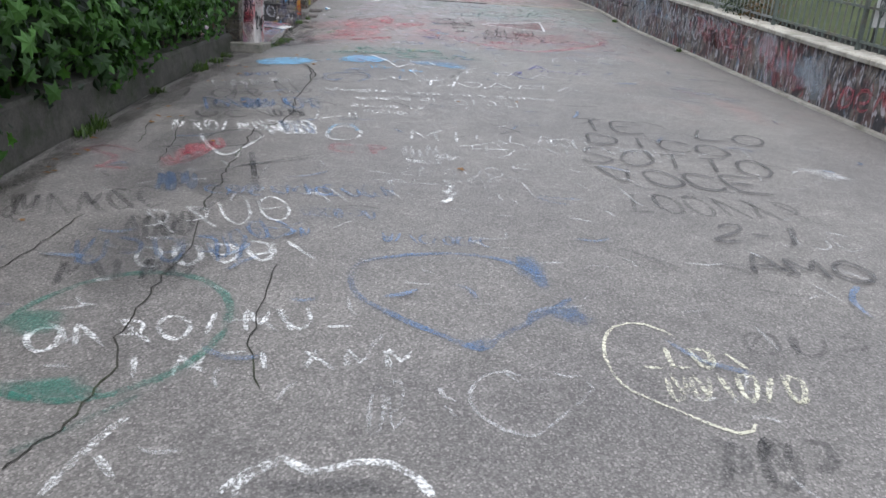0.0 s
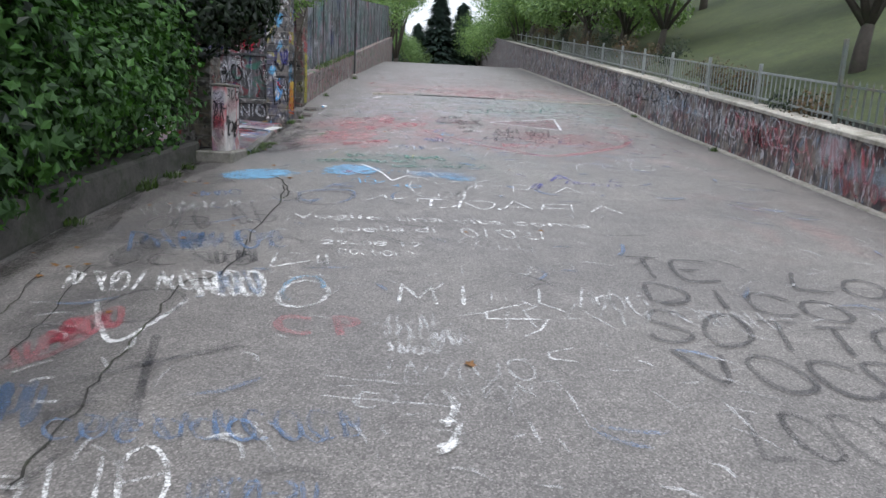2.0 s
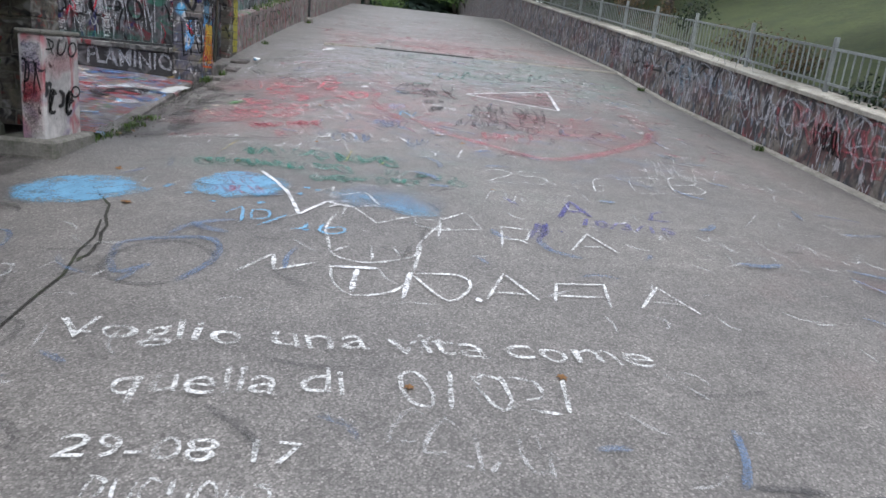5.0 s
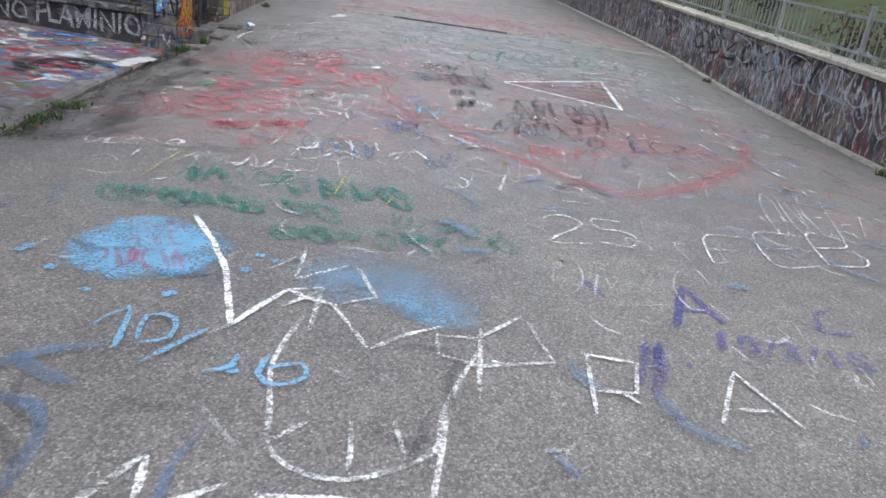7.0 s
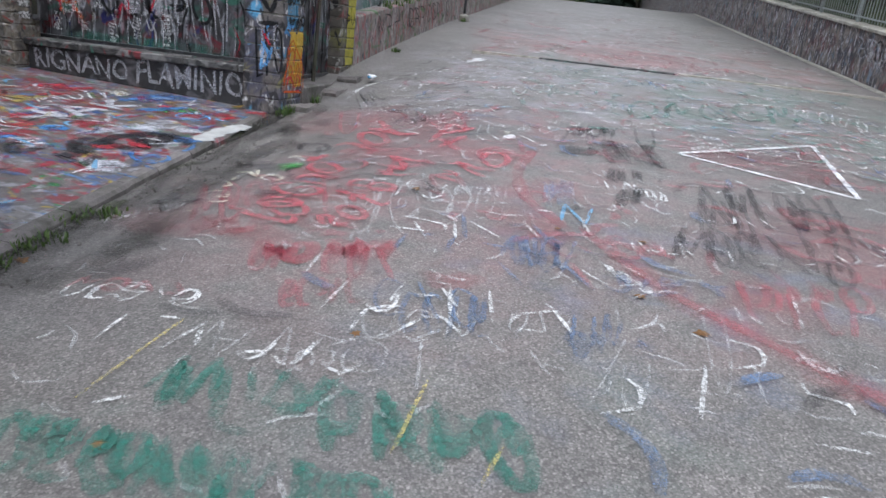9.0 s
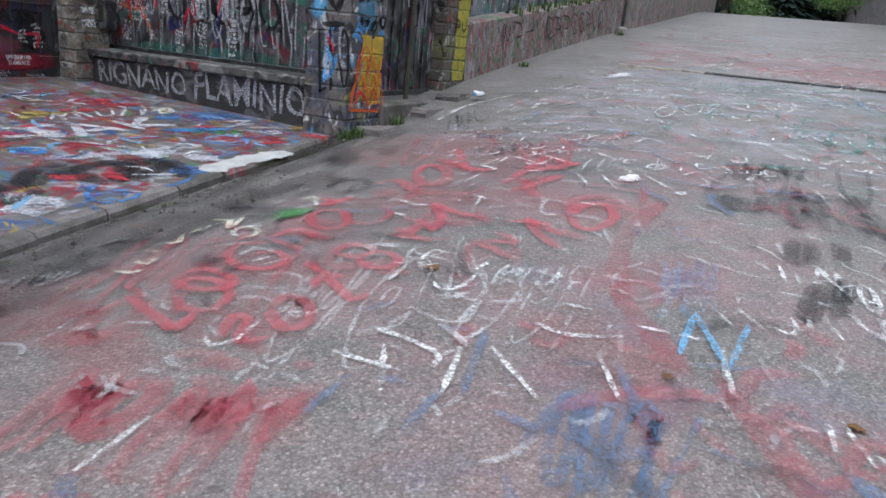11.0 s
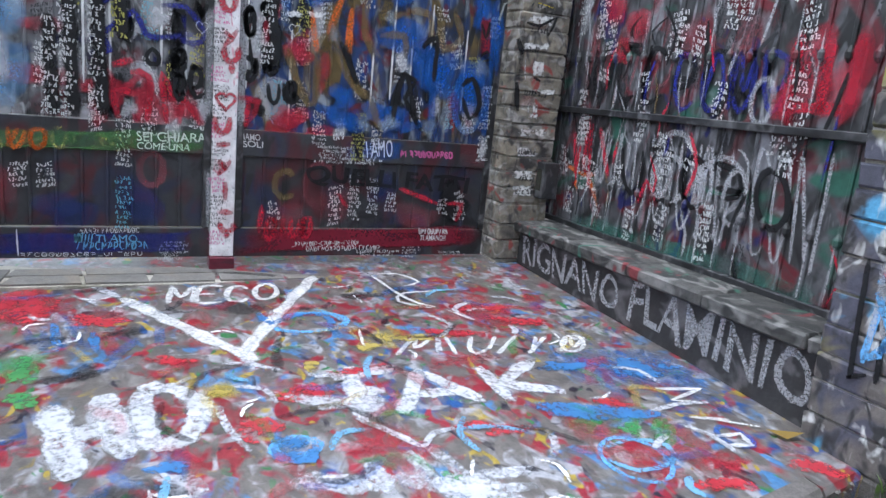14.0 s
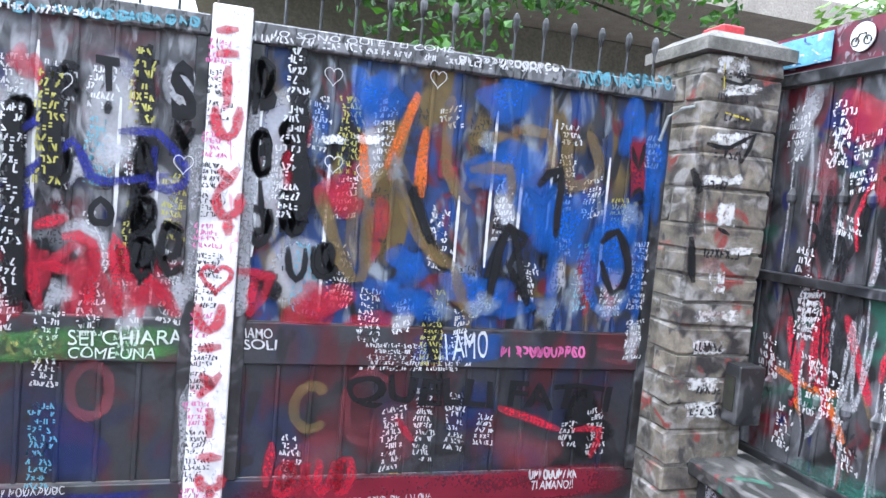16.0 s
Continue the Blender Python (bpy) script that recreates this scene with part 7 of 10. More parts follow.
bars("pillar_a_side", 3, (-3.130, 0.425), (0.313, 0.063), (-0.030, 0.459), 0.03, BLACKP)
bars("pillar_a_side", 3, (-3.106, 1.173), (0.269, 0.026), (-0.007, 0.278), 0.05, NAVYP)
bars("pillar_a_side", 3, (-3.070, 0.596), (0.218, 0.045), (-0.034, 0.323), 0.04, GLOW)
bars("pillar_b", 3, (18.191, 1.017), (0.501, 0.021), (-0.008, 0.128), 0.025, BLACKP)
bars("pillar_b", 3, (18.148, 1.332), (0.543, 0.039), (-0.008, 0.123), 0.025, BLACKP)
bars("pillar_b", 3, (18.179, 1.682), (0.438, 0.044), (-0.026, 0.117), 0.03, GLOW)

# gate
blob("gate", (13.600, 1.664), 0.057, 0.083, GLOW)
blob("gate", (13.820, 1.918), 0.070, 0.125, GLOW)
blob("gate", (13.335, 1.816), 0.081, 0.060, GLOW)
blob("gate", (13.521, 1.344), 0.076, 0.083, GLOW)
blob("gate", (13.419, 1.129), 0.093, 0.063, GLOW)
blob("gate", (13.864, 1.150), 0.061, 0.088, GLOW)
blob("gate", (14.142, 1.566), 0.054, 0.088, GLOW)
blob("gate", (13.472, 1.589), 0.056, 0.061, GLOW)
word("gate", "T", (13.537, 1.882), (0.081, 0.000), (-0.010, 0.124), BLACKP, 0.05)
word("gate", "S", (13.797, 1.801), (0.090, 0.010), (-0.022, 0.217), BLACKP, 0.05)
word("gate", "S", (14.068, 1.875), (0.106, 0.002), (-0.013, 0.202), BLACKP, 0.05)
word("gate", "P", (14.094, 1.639), (0.085, 0.002), (-0.018, 0.173), BLACKP, 0.05)
word("gate", "O", (13.529, 1.383), (0.091, 0.000), (-0.005, 0.112), BLACKP, 0.05)
stroke("gate", [(13.578, 1.847), (13.576, 1.802)], 0.04, BLACKP)
bars("gate", 1, (13.670, 1.608), (0.097, 0.009), (-0.006, 0.114), 0.05, BLACKP)
bars("gate", 1, (13.673, 1.377), (0.098, 0.007), (-0.007, 0.126), 0.05, BLACKP)
bars("gate", 1, (13.672, 1.206), (0.098, 0.005), (-0.008, 0.159), 0.05, BLACKP)
bars("gate", 1, (14.217, 1.728), (0.087, 0.009), (-0.008, 0.120), 0.035, BLACKP)
bars("gate", 1, (14.225, 1.607), (0.087, 0.008), (-0.009, 0.121), 0.035, BLACKP)
bars("gate", 1, (14.237, 1.440), (0.088, 0.007), (-0.009, 0.123), 0.035, BLACKP)
bars("gate", 1, (14.252, 1.226), (0.089, 0.005), (-0.009, 0.124), 0.035, BLACKP)
bars("gate", 1, (13.667, 1.604), (0.097, 0.009), (-0.006, 0.125), 0.045, BLACKP, both=1.0, seed=1)
bars("gate", 1, (13.663, 1.492), (0.097, 0.008), (-0.005, 0.105), 0.045, BLACKP, both=1.0, seed=2)
bars("gate", 1, (13.669, 1.366), (0.098, 0.007), (-0.007, 0.126), 0.045, BLACKP, both=1.0, seed=3)
bars("gate", 1, (13.677, 1.217), (0.099, 0.005), (-0.008, 0.149), 0.045, BLACKP, both=1.0, seed=4)
bars("gate", 1, (13.791, 1.663), (0.100, 0.010), (-0.007, 0.126), 0.045, BLACKP, both=1.0, seed=5)
bars("gate", 1, (13.775, 1.222), (0.101, 0.006), (-0.011, 0.193), 0.045, BLACKP, both=1.0, seed=6)
bars("gate", 1, (13.379, 1.529), (0.091, 0.008), (-0.006, 0.141), 0.045, BLACKP, both=1.0, seed=7)
bars("gate", 1, (14.087, 1.351), (0.107, 0.007), (-0.010, 0.154), 0.045, BLACKP, both=1.0, seed=9)
bars("gate", 1, (14.189, 1.758), (0.108, 0.012), (-0.006, 0.087), 0.045, BLACKP, both=1.0, seed=2)
bars("gate", 1, (14.208, 1.633), (0.109, 0.010), (-0.007, 0.099), 0.045, BLACKP, both=1.0, seed=8)
bars("gate", 1, (14.199, 1.515), (0.109, 0.009), (-0.006, 0.089), 0.045, BLACKP, both=1.0, seed=3)
bars("gate", 1, (14.213, 1.410), (0.110, 0.008), (-0.007, 0.100), 0.045, BLACKP, both=1.0, seed=6)
bars("gate", 1, (14.346, 1.254), (0.113, 0.006), (-0.008, 0.114), 0.045, BLACKP, both=1.0, seed=5)
bars("gate", 1, (13.659, 1.939), (0.096, 0.013), (-0.006, 0.122), 0.045, BLACKP, both=1.0, seed=3)
bars("gate", 1, (13.256, 1.708), (0.088, 0.010), (-0.005, 0.118), 0.045, BLACKP, both=1.0, seed=1)
bars("gate", 1, (13.402, 1.855), (0.091, 0.012), (-0.004, 0.099), 0.045, BLACKP, both=1.0, seed=4)
bars("gate", 1, (13.325, 1.084), (0.091, 0.004), (-0.010, 0.247), 0.045, BLACKP, both=1.0, seed=6)
ring("gate", (14.403, 1.303), 0.046, 0.058, 0.035, BLACKP, 0, 360)
strokes("gate", [[(14.225, 1.461), (14.262, 1.554), (14.324, 1.458)], [(14.128, 1.609), (14.151, 1.433)]], 0.03, BLACKP)
strokes("gate", [[(13.384, 1.065), (13.359, 1.230), (13.489, 1.217)], [(13.446, 1.339), (13.550, 1.326), (13.544, 1.061)], [(13.650, 1.054), (13.625, 1.352), (13.704, 1.143)], [(13.719, 1.057), (13.750, 1.210), (13.849, 1.062)], [(13.353, 1.374), (13.462, 1.413)], [(14.066, 1.249), (14.218, 1.235)], [(14.121, 1.072), (14.132, 1.231)], [(13.328, 1.984), (13.389, 1.823)]], 0.065, REDP)
strokes("gate", [[(13.241, 1.507), (13.345, 1.577), (13.468, 1.691), (13.529, 1.574), (13.624, 1.562), (13.798, 1.600)], [(13.616, 1.738), (13.750, 1.753), (13.857, 1.627), (13.841, 1.561), (13.742, 1.552), (13.743, 1.700)], [(13.304, 1.713), (13.390, 1.783)], [(13.292, 1.551), (13.341, 1.455), (13.244, 1.426)]], 0.05, NAVYP)
blob("gate", (12.757, 1.610), 0.155, 0.195, LBLUEC, wob=0.3)
blob("gate", (12.761, 1.358), 0.088, 0.171, CLOUD)
blob("gate", (12.836, 1.276), 0.095, 0.261, LBLUEC, wob=0.3)
blob("gate", (12.787, 1.361), 0.068, 0.143, CLOUD)
strokes("gate", [[(14.347, 1.607), (14.430, 1.408), (14.511, 1.251)], [(14.509, 1.274), (14.504, 1.483), (14.526, 1.646)], [(14.528, 1.623), (14.639, 1.703), (14.770, 1.574)], [(14.658, 1.751), (14.833, 1.413), (14.891, 1.320)], [(14.876, 2.032), (14.879, 1.726), (14.992, 1.593)], [(14.967, 1.854), (15.143, 1.897)], [(14.985, 1.665), (15.108, 1.724)], [(15.166, 1.924), (15.178, 1.682)], [(15.166, 1.924), (15.326, 1.917), (15.355, 1.773), (15.217, 1.685)], [(15.401, 1.975), (15.459, 1.707), (15.589, 1.795), (15.513, 1.963)], [(14.894, 1.296), (15.008, 1.155), (15.207, 1.264)]], 0.075, OCHR)
strokes("gate", [[(14.714, 1.663), (14.862, 1.366), (14.919, 1.297)], [(15.086, 1.158), (15.118, 1.358), (15.182, 1.510)], [(15.104, 1.505), (15.266, 1.467), (15.199, 1.338), (15.357, 1.119)], [(15.363, 1.322), (15.382, 1.525), (15.484, 1.482)], [(15.659, 1.443), (15.713, 1.472), (15.749, 1.292)], [(14.617, 1.953), (14.635, 2.024), (14.688, 1.962)], [(15.243, 1.688), (15.331, 1.621), (15.388, 1.726)]], 0.05, BLACKP)
ring("gate", (15.704, 1.353), 0.123, 0.204, 0.07, BLUEP, 0, 360)
strokes("gate", [[(14.750, 1.240), (14.812, 1.098), (14.848, 1.245)], [(15.401, 1.476), (15.412, 1.121)], [(14.559, 1.230), (14.754, 1.192)], [(14.322, 1.939), (14.357, 1.765)], [(15.169, 1.112), (15.376, 1.196)]], 0.09, BLUEP)
blob("gate", (15.706, 1.289), 0.064, 0.079, GLOW)
blob("gate", (15.157, 1.753), 0.186, 0.145, BLUEC)
blob("gate", (14.569, 1.970), 0.141, 0.113, BLUEC)
blob("gate", (15.336, 1.571), 0.165, 0.149, BLUEC)
blob("gate", (14.807, 1.146), 0.150, 0.073, BLUEC)
blob("gate", (15.739, 1.988), 0.087, 0.152, BLUEC)
strokes("gate", [[(14.730, 2.025), (14.684, 1.869), (14.642, 1.657)], [(14.778, 1.892), (14.752, 1.643)], [(14.511, 1.838), (14.537, 1.743)]], 0.055, ORNG)
blob("gate", (14.405, 1.578), 0.077, 0.068, REDC)
blob("gate", (14.403, 1.152), 0.127, 0.093, REDC)
patch("gate", (15.753, 1.677), (0.088, 0.008), (-0.035, 0.289), DREDP)
strokes("gate", [[(15.742, 1.913), (15.783, 1.814), (15.804, 1.932)], [(15.761, 1.683), (15.800, 1.725), (15.836, 1.677), (15.779, 1.654)]], 0.03, BLACKP)
blob("gate", (14.252, 1.687), 0.053, 0.111, REDC)
blob("gate", (14.400, 1.797), 0.059, 0.027, WPAINT)
blob("gate", (14.536, 1.812), 0.060, 0.027, WPAINT)
heart("gate", (14.381, 2.047), 0.07, 0.075, 0.004, MARK)
heart("gate", (14.407, 1.703), 0.07, 0.075, 0.004, MARK)
heart("gate", (14.535, 1.681), 0.07, 0.075, 0.004, MARK)
heart("gate", (14.809, 2.093), 0.07, 0.075, 0.004, MARK)
heart("gate", (13.422, 1.898), 0.07, 0.075, 0.004, MARK)
heart("gate", (13.846, 1.647), 0.07, 0.075, 0.004, MARK)
strokes("gate", [[(15.816, 2.074), (15.850, 1.560), (15.845, 1.110)]], 0.05, BLUEP)
ring("gate", (14.391, 0.706), 0.069, 0.090, 0.06, OCHR, 40, 320)
ring("gate", (14.625, 0.706), 0.097, 0.146, 0.07, REDF, 30, 330)
ring("gate", (13.567, 0.771), 0.068, 0.098, 0.06, REDF, 0, 360)
strokes("gate", [[(14.751, 0.657), (14.834, 0.557)], [(15.209, 0.706), (15.525, 0.600)], [(14.233, 0.377), (14.242, 0.566)], [(15.582, 0.600), (15.728, 0.598), (15.684, 0.464)]], 0.05, REDP)
word("gate", "QUELLI FATTI", (14.530, 0.706), (1.234, -0.041), (0.001, 0.144), BLACKP, 0.03)
patch("rail", (13.265, 0.874), (0.636, 0.008), (-0.005, 0.145), LIMEP)
patch("rail", (12.588, 0.841), (0.912, 0.027), (0.005, 0.132), LIMEP)
bars("rail", 4, (12.614, 0.857), (0.372, 0.009), (0.010, 0.112), 0.035, YELF)
bars("rail", 2, (12.797, 0.865), (0.216, 0.003), (0.009, 0.114), 0.04, ORNG)
bars("rail", 4, (13.014, 0.868), (0.428, 0.011), (0.008, 0.116), 0.035, YELF)
word("rail", "SEI CHIARA", (13.483, 0.938), (0.403, 0.015), (-0.003, 0.057), MARK, 0)
word("rail", "COME UNA", (13.485, 0.891), (0.302, 0.002), (0.002, 0.043), MARK, 0)
word("rail", "SIAMO", (14.092, 0.985), (0.126, -0.001), (-0.003, 0.041), MARK, 0.01)
word("rail", "SOLI", (14.108, 0.940), (0.131, -0.001), (-0.003, 0.041), MARK, 0.01)
patch("rail", (14.780, 0.890), (0.463, 0.008), (-0.008, 0.146), BLUEC)
word("rail", "TI AMO", (14.904, 0.905), (0.243, 0.025), (-0.016, 0.118), MARK, 0)
bars("rail", 12, (15.200, 0.931), (0.415, 0.009), (-0.005, 0.046), 0.012, PINK)
strokes("rail", [[(15.652, 0.998), (15.832, 0.976)], [(15.689, 0.933), (15.870, 0.910)]], 0.04, REDF)
word("top", "IO SONO QUI E TU COME ", (14.144, 2.159), (0.716, 0.038), (0.002, 0.028), MARK, 0)
bars("top", 12, (15.442, 2.152), (0.464, 0.035), (-0.007, 0.058), 0.012, MARKC)
bars("top", 14, (14.888, 2.168), (0.489, 0.029), (-0.003, 0.027), 0.01, MARK)
bars("top", 16, (13.218, 2.114), (0.658, 0.047), (-0.001, 0.031), 0.012, MARKC)
patch("rail", (12.575, 0.223), (1.337, 0.010), (0.001, 0.154), NAVYP)
patch("rail", (14.110, 0.231), (1.797, 0.034), (0.021, 0.174), DREDP)
word("rail", "TI AMO", (13.254, 0.309), (0.234, -0.000), (-0.001, 0.048), MARKC, 0)
bars("rail", 6, (13.139, 0.309), (0.107, -0.000), (-0.001, 0.054), 0.01, MARKC)
bars("rail", 12, (13.148, 0.261), (0.404, 0.005), (-0.001, 0.048), 0.008, MARKC)
bars("rail", 18, (12.849, 0.221), (0.670, 0.001), (-0.000, 0.024), 0.005, MARK)
bars("rail", 14, (13.165, 0.363), (0.336, 0.008), (-0.000, 0.030), 0.005, MARK)
word("rail", "TI AMANO!!", (15.408, 0.321), (0.211, -0.002), (0.001, 0.042), MARK, 0.01)
bars("rail", 10, (15.394, 0.370), (0.242, -0.002), (-0.004, 0.042), 0.01, MARK)
bars("rail", 4, (14.259, 0.328), (0.324, 0.012), (0.013, 0.142), 0.06, REDP)
bars("rail", 24, (14.455, 0.276), (0.486, 0.013), (-0.002, 0.033), 0.005, MARK)
bars("rail", 20, (14.556, 0.242), (0.546, 0.011), (-0.002, 0.033), 0.006, MARK)
stroke("rail", [(12.841, 0.387), (12.846, 0.227)], 0.012, MARK)
writing("top", (14.034, 2.134), 0.1, 0.035, 1, MARK, 432)
writing("top", (14.126, 2.137), 0.1, 0.035, 1, MARK, 476)
writing("top", (14.220, 2.139), 0.1, 0.035, 1, MARK, 520)
writing("top", (14.316, 2.142), 0.1, 0.035, 1, MARK, 564)
writing("top", (14.413, 2.145), 0.1, 0.035, 1, MARK, 608)
writing("top", (14.513, 2.147), 0.1, 0.035, 1, MARK, 652)
writing("top", (14.615, 2.15), 0.1, 0.035, 1, MARK, 696)
writing("top", (14.719, 2.153), 0.1, 0.035, 1, MARK, 740)
writing("top", (14.825, 2.156), 0.1, 0.035, 1, MARK, 784)
writing("top", (14.933, 2.159), 0.1, 0.035, 1, MARK, 828)
writing("top", (15.044, 2.162), 0.1, 0.035, 1, MARK, 872)
writing("top", (15.157, 2.165), 0.1, 0.035, 1, MARK, 916)
writing("top", (15.272, 2.168), 0.1, 0.035, 1, MARK, 960)
writing("top", (15.391, 2.171), 0.1, 0.035, 1, MARKC, 1004)
writing("top", (15.511, 2.175), 0.1, 0.035, 1, MARKC, 1048)
writing("top", (15.635, 2.178), 0.1, 0.035, 1, MARKC, 1092)
writing("top", (15.761, 2.181), 0.1, 0.035, 1, MARKC, 1136)
writing("top", (13.218, 2.118), 0.1, 0.035, 1, MARK, 7)
writing("top", (13.294, 2.122), 0.1, 0.035, 1, MARK, 51)
writing("top", (13.372, 2.127), 0.1, 0.035, 1, MARK, 95)
writing("top", (13.451, 2.132), 0.1, 0.035, 1, MARK, 139)
writing("top", (13.532, 2.136), 0.1, 0.035, 1, MARKC, 183)
writing("top", (13.614, 2.141), 0.1, 0.035, 1, MARKC, 227)
writing("top", (13.698, 2.146), 0.1, 0.035, 1, MARKC, 271)
writing("top", (13.783, 2.151), 0.1, 0.035, 1, MARKC, 315)

# white upright: red daubs of a painted dedication
strokes("post", [[(13.932, 2.147), (14.016, 2.166)]], 0.055, REDP, name='painted_scrawl', label='thick red brushed strokes')
strokes("post", [[(13.937, 2.065), (14.022, 2.073)]], 0.055, REDP, name='painted_scrawl', label='thick red brushed strokes')
strokes("post", [[(13.991, 1.883), (13.982, 2.029)]], 0.055, REDP, name='painted_scrawl', label='thick red brushed strokes')
strokes("post", [[(13.949, 1.873), (13.958, 1.793), (13.999, 1.762), (14.031, 1.801), (14.034, 1.883)]], 0.055, REDP, name='painted_scrawl', label='thick red brushed strokes')
strokes("post", [[(13.970, 1.545), (14.049, 1.649)], [(13.972, 1.641), (14.027, 1.593)]], 0.055, REDP, name='painted_scrawl', label='thick red brushed strokes')
strokes("post", [[(13.969, 1.546), (13.982, 1.482), (14.018, 1.461), (14.055, 1.488), (14.055, 1.553)], [(14.018, 1.461), (14.022, 1.388)]], 0.055, REDP, name='painted_scrawl', label='thick red brushed strokes')
heart("post", (13.991, 1.224), 0.11, 0.11, 0.026, REDP)
strokes("post", [[(13.930, 1.122), (13.938, 1.052), (13.979, 1.023), (14.012, 1.055), (14.016, 1.126)]], 0.055, REDP, name='painted_scrawl', label='thick red brushed strokes')
strokes("post", [[(13.940, 0.945), (14.027, 0.955)]], 0.055, REDP, name='painted_scrawl', label='thick red brushed strokes')
strokes("post", [[(13.952, 0.756), (14.033, 0.850)], [(13.955, 0.849), (14.010, 0.798)]], 0.055, REDP, name='painted_scrawl', label='thick red brushed strokes')
strokes("post", [[(14.005, 0.593), (13.998, 0.717)]], 0.055, REDP, name='painted_scrawl', label='thick red brushed strokes')
strokes("post", [[(13.966, 0.520), (14.054, 0.512)]], 0.055, REDP, name='painted_scrawl', label='thick red brushed strokes')
strokes("post", [[(13.970, 0.450), (13.981, 0.408), (14.018, 0.391), (14.057, 0.405), (14.058, 0.447)], [(14.018, 0.391), (14.020, 0.343)]], 0.055, REDP, name='painted_scrawl', label='thick red brushed strokes')

# gate pillar
patch("pillar_gate_x", (16.010, 2.229), (0.199, 0.027), (-0.014, 0.106), DAUB)
patch("pillar_gate_x", (16.037, 2.154), (0.228, 0.029), (-0.008, 0.058), DAUB)
patch("pillar_gate_x", (16.031, 1.918), (0.238, 0.025), (-0.011, 0.083), DAUB)
patch("pillar_gate_x", (16.107, 1.908), (0.059, 0.006), (-0.008, 0.059), REDF)
patch("pillar_gate_x", (16.008, 1.760), (0.238, 0.022), (-0.007, 0.054), DAUB)
patch("pillar_gate_x", (16.099, 1.576), (0.129, 0.009), (-0.017, 0.126), DAUB)
patch("pillar_gate_x", (16.082, 1.544), (0.135, 0.010), (-0.005, 0.035), REDF)
patch("pillar_gate_x", (16.115, 1.454), (0.238, 0.015), (-0.006, 0.041), DAUB)
patch("pillar_gate_x", (16.055, 1.368), (0.111, 0.006), (-0.010, 0.076), REDF)
patch("pillar_gate_x", (16.103, 1.273), (0.106, 0.005), (-0.016, 0.118), DAUB)
patch("pillar_gate_x", (16.046, 1.142), (0.258, 0.009), (-0.009, 0.067), DAUB)
patch("pillar_gate_x", (16.057, 1.170), (0.181, 0.007), (-0.004, 0.031), REDF)
patch("pillar_gate_x", (16.051, 0.994), (0.213, 0.005), (-0.010, 0.078), DAUB)
patch("pillar_gate_x", (16.062, 1.023), (0.106, 0.003), (-0.005, 0.036), REDF)
patch("pillar_gate_x", (16.037, 0.824), (0.204, 0.001), (-0.010, 0.078), DAUB)
patch("pillar_gate_x", (16.044, 0.700), (0.198, -0.001), (-0.012, 0.089), DAUB)
stroke("pillar_gate_x", [(15.968, 1.953), (16.003, 1.757), (15.988, 1.580), (15.982, 1.403), (15.969, 1.275)], 0.07, PATCHK)
stroke("pillar_gate_x", [(15.955, 1.828), (16.012, 1.733)], 0.06, BLACKP)
stroke("pillar_gate_x", [(16.013, 1.946), (16.132, 1.941), (16.259, 2.010), (16.202, 1.877)], 0.03, BLACKP)
stroke("pillar_gate_x", [(15.986, 1.530), (16.021, 1.328)], 0.06, BLACKP)
stroke("pillar_gate_x", [(16.122, 1.577), (16.186, 1.556)], 0.03, BLACKP)
stroke("pillar_gate_x", [(16.047, 2.234), (16.153, 2.223), (16.209, 2.256)], 0.02, BLACKP)
stroke("pillar_gate_x", [(16.058, 2.304), (16.068, 2.188)], 0.012, YELL)
stroke("pillar_gate_x", [(16.088, 2.091), (16.235, 2.071)], 0.014, YELL)
stroke("pillar_gate_x", [(16.043, 1.723), (16.040, 1.635), (16.062, 1.535)], 0.012, WPAINT)
writing("pillar_gate_x", (16.017, 2.240), 0.2, 0.05, 1, MARKK, 128)
writing("pillar_gate_x", (16.021, 2.137), 0.2, 0.05, 1, MARKK, 170)
writing("pillar_gate_x", (16.025, 2.051), 0.2, 0.05, 1, MARKK, 205)
writing("pillar_gate_x", (16.031, 1.890), 0.2, 0.05, 1, MARKK, 270)
writing("pillar_gate_x", (16.036, 1.753), 0.2, 0.05, 1, MARKK, 325)
writing("pillar_gate_x", (16.049, 1.437), 0.2, 0.05, 1, MARKK, 450)
writing("pillar_gate_x", (16.066, 1.012), 0.2, 0.05, 1, MARKK, 615)
writing("pillar_gate_x", (16.074, 0.816), 0.2, 0.05, 1, MARKK, 690)
writing("pillar_gate_x", (16.078, 0.711), 0.2, 0.05, 1, MARKK, 730)

# concrete post
bars("concrete_post", 3, (10.514, 0.049), (0.312, -0.038), (0.026, 0.172), 0.045, BLACKP)
ring("concrete_post", (10.876, 0.185), 0.054, 0.041, 0.02, BLACKP, 0, 360)
blob("concrete_post", (10.681, 0.419), 0.194, 0.143, REDF)
bars("concrete_post", 3, (10.485, 0.485), (0.421, -0.021), (0.031, 0.105), 0.02, BLACKP)
patch("post_front", (-2.630, -0.200), (0.320, 0.000), (0.000, 0.800), REDF)
patch("post_front", (-2.630, -0.200), (0.320, 0.000), (0.000, 0.400), DARK)
patch("post_front", (-2.630, 0.100), (0.300, 0.000), (0.000, 0.200), REDC)
patch("post_front", (-2.630, 0.300), (0.320, 0.000), (0.000, 0.300), VIOLET)
patch("post_front", (-2.620, -0.150), (0.200, 0.000), (0.000, 0.700), DARK)
bars("post_front", 2, (-2.6, 0.2), (0.26, 0.0), (0.0, 0.24), 0.03, BLACKP, seed=3)
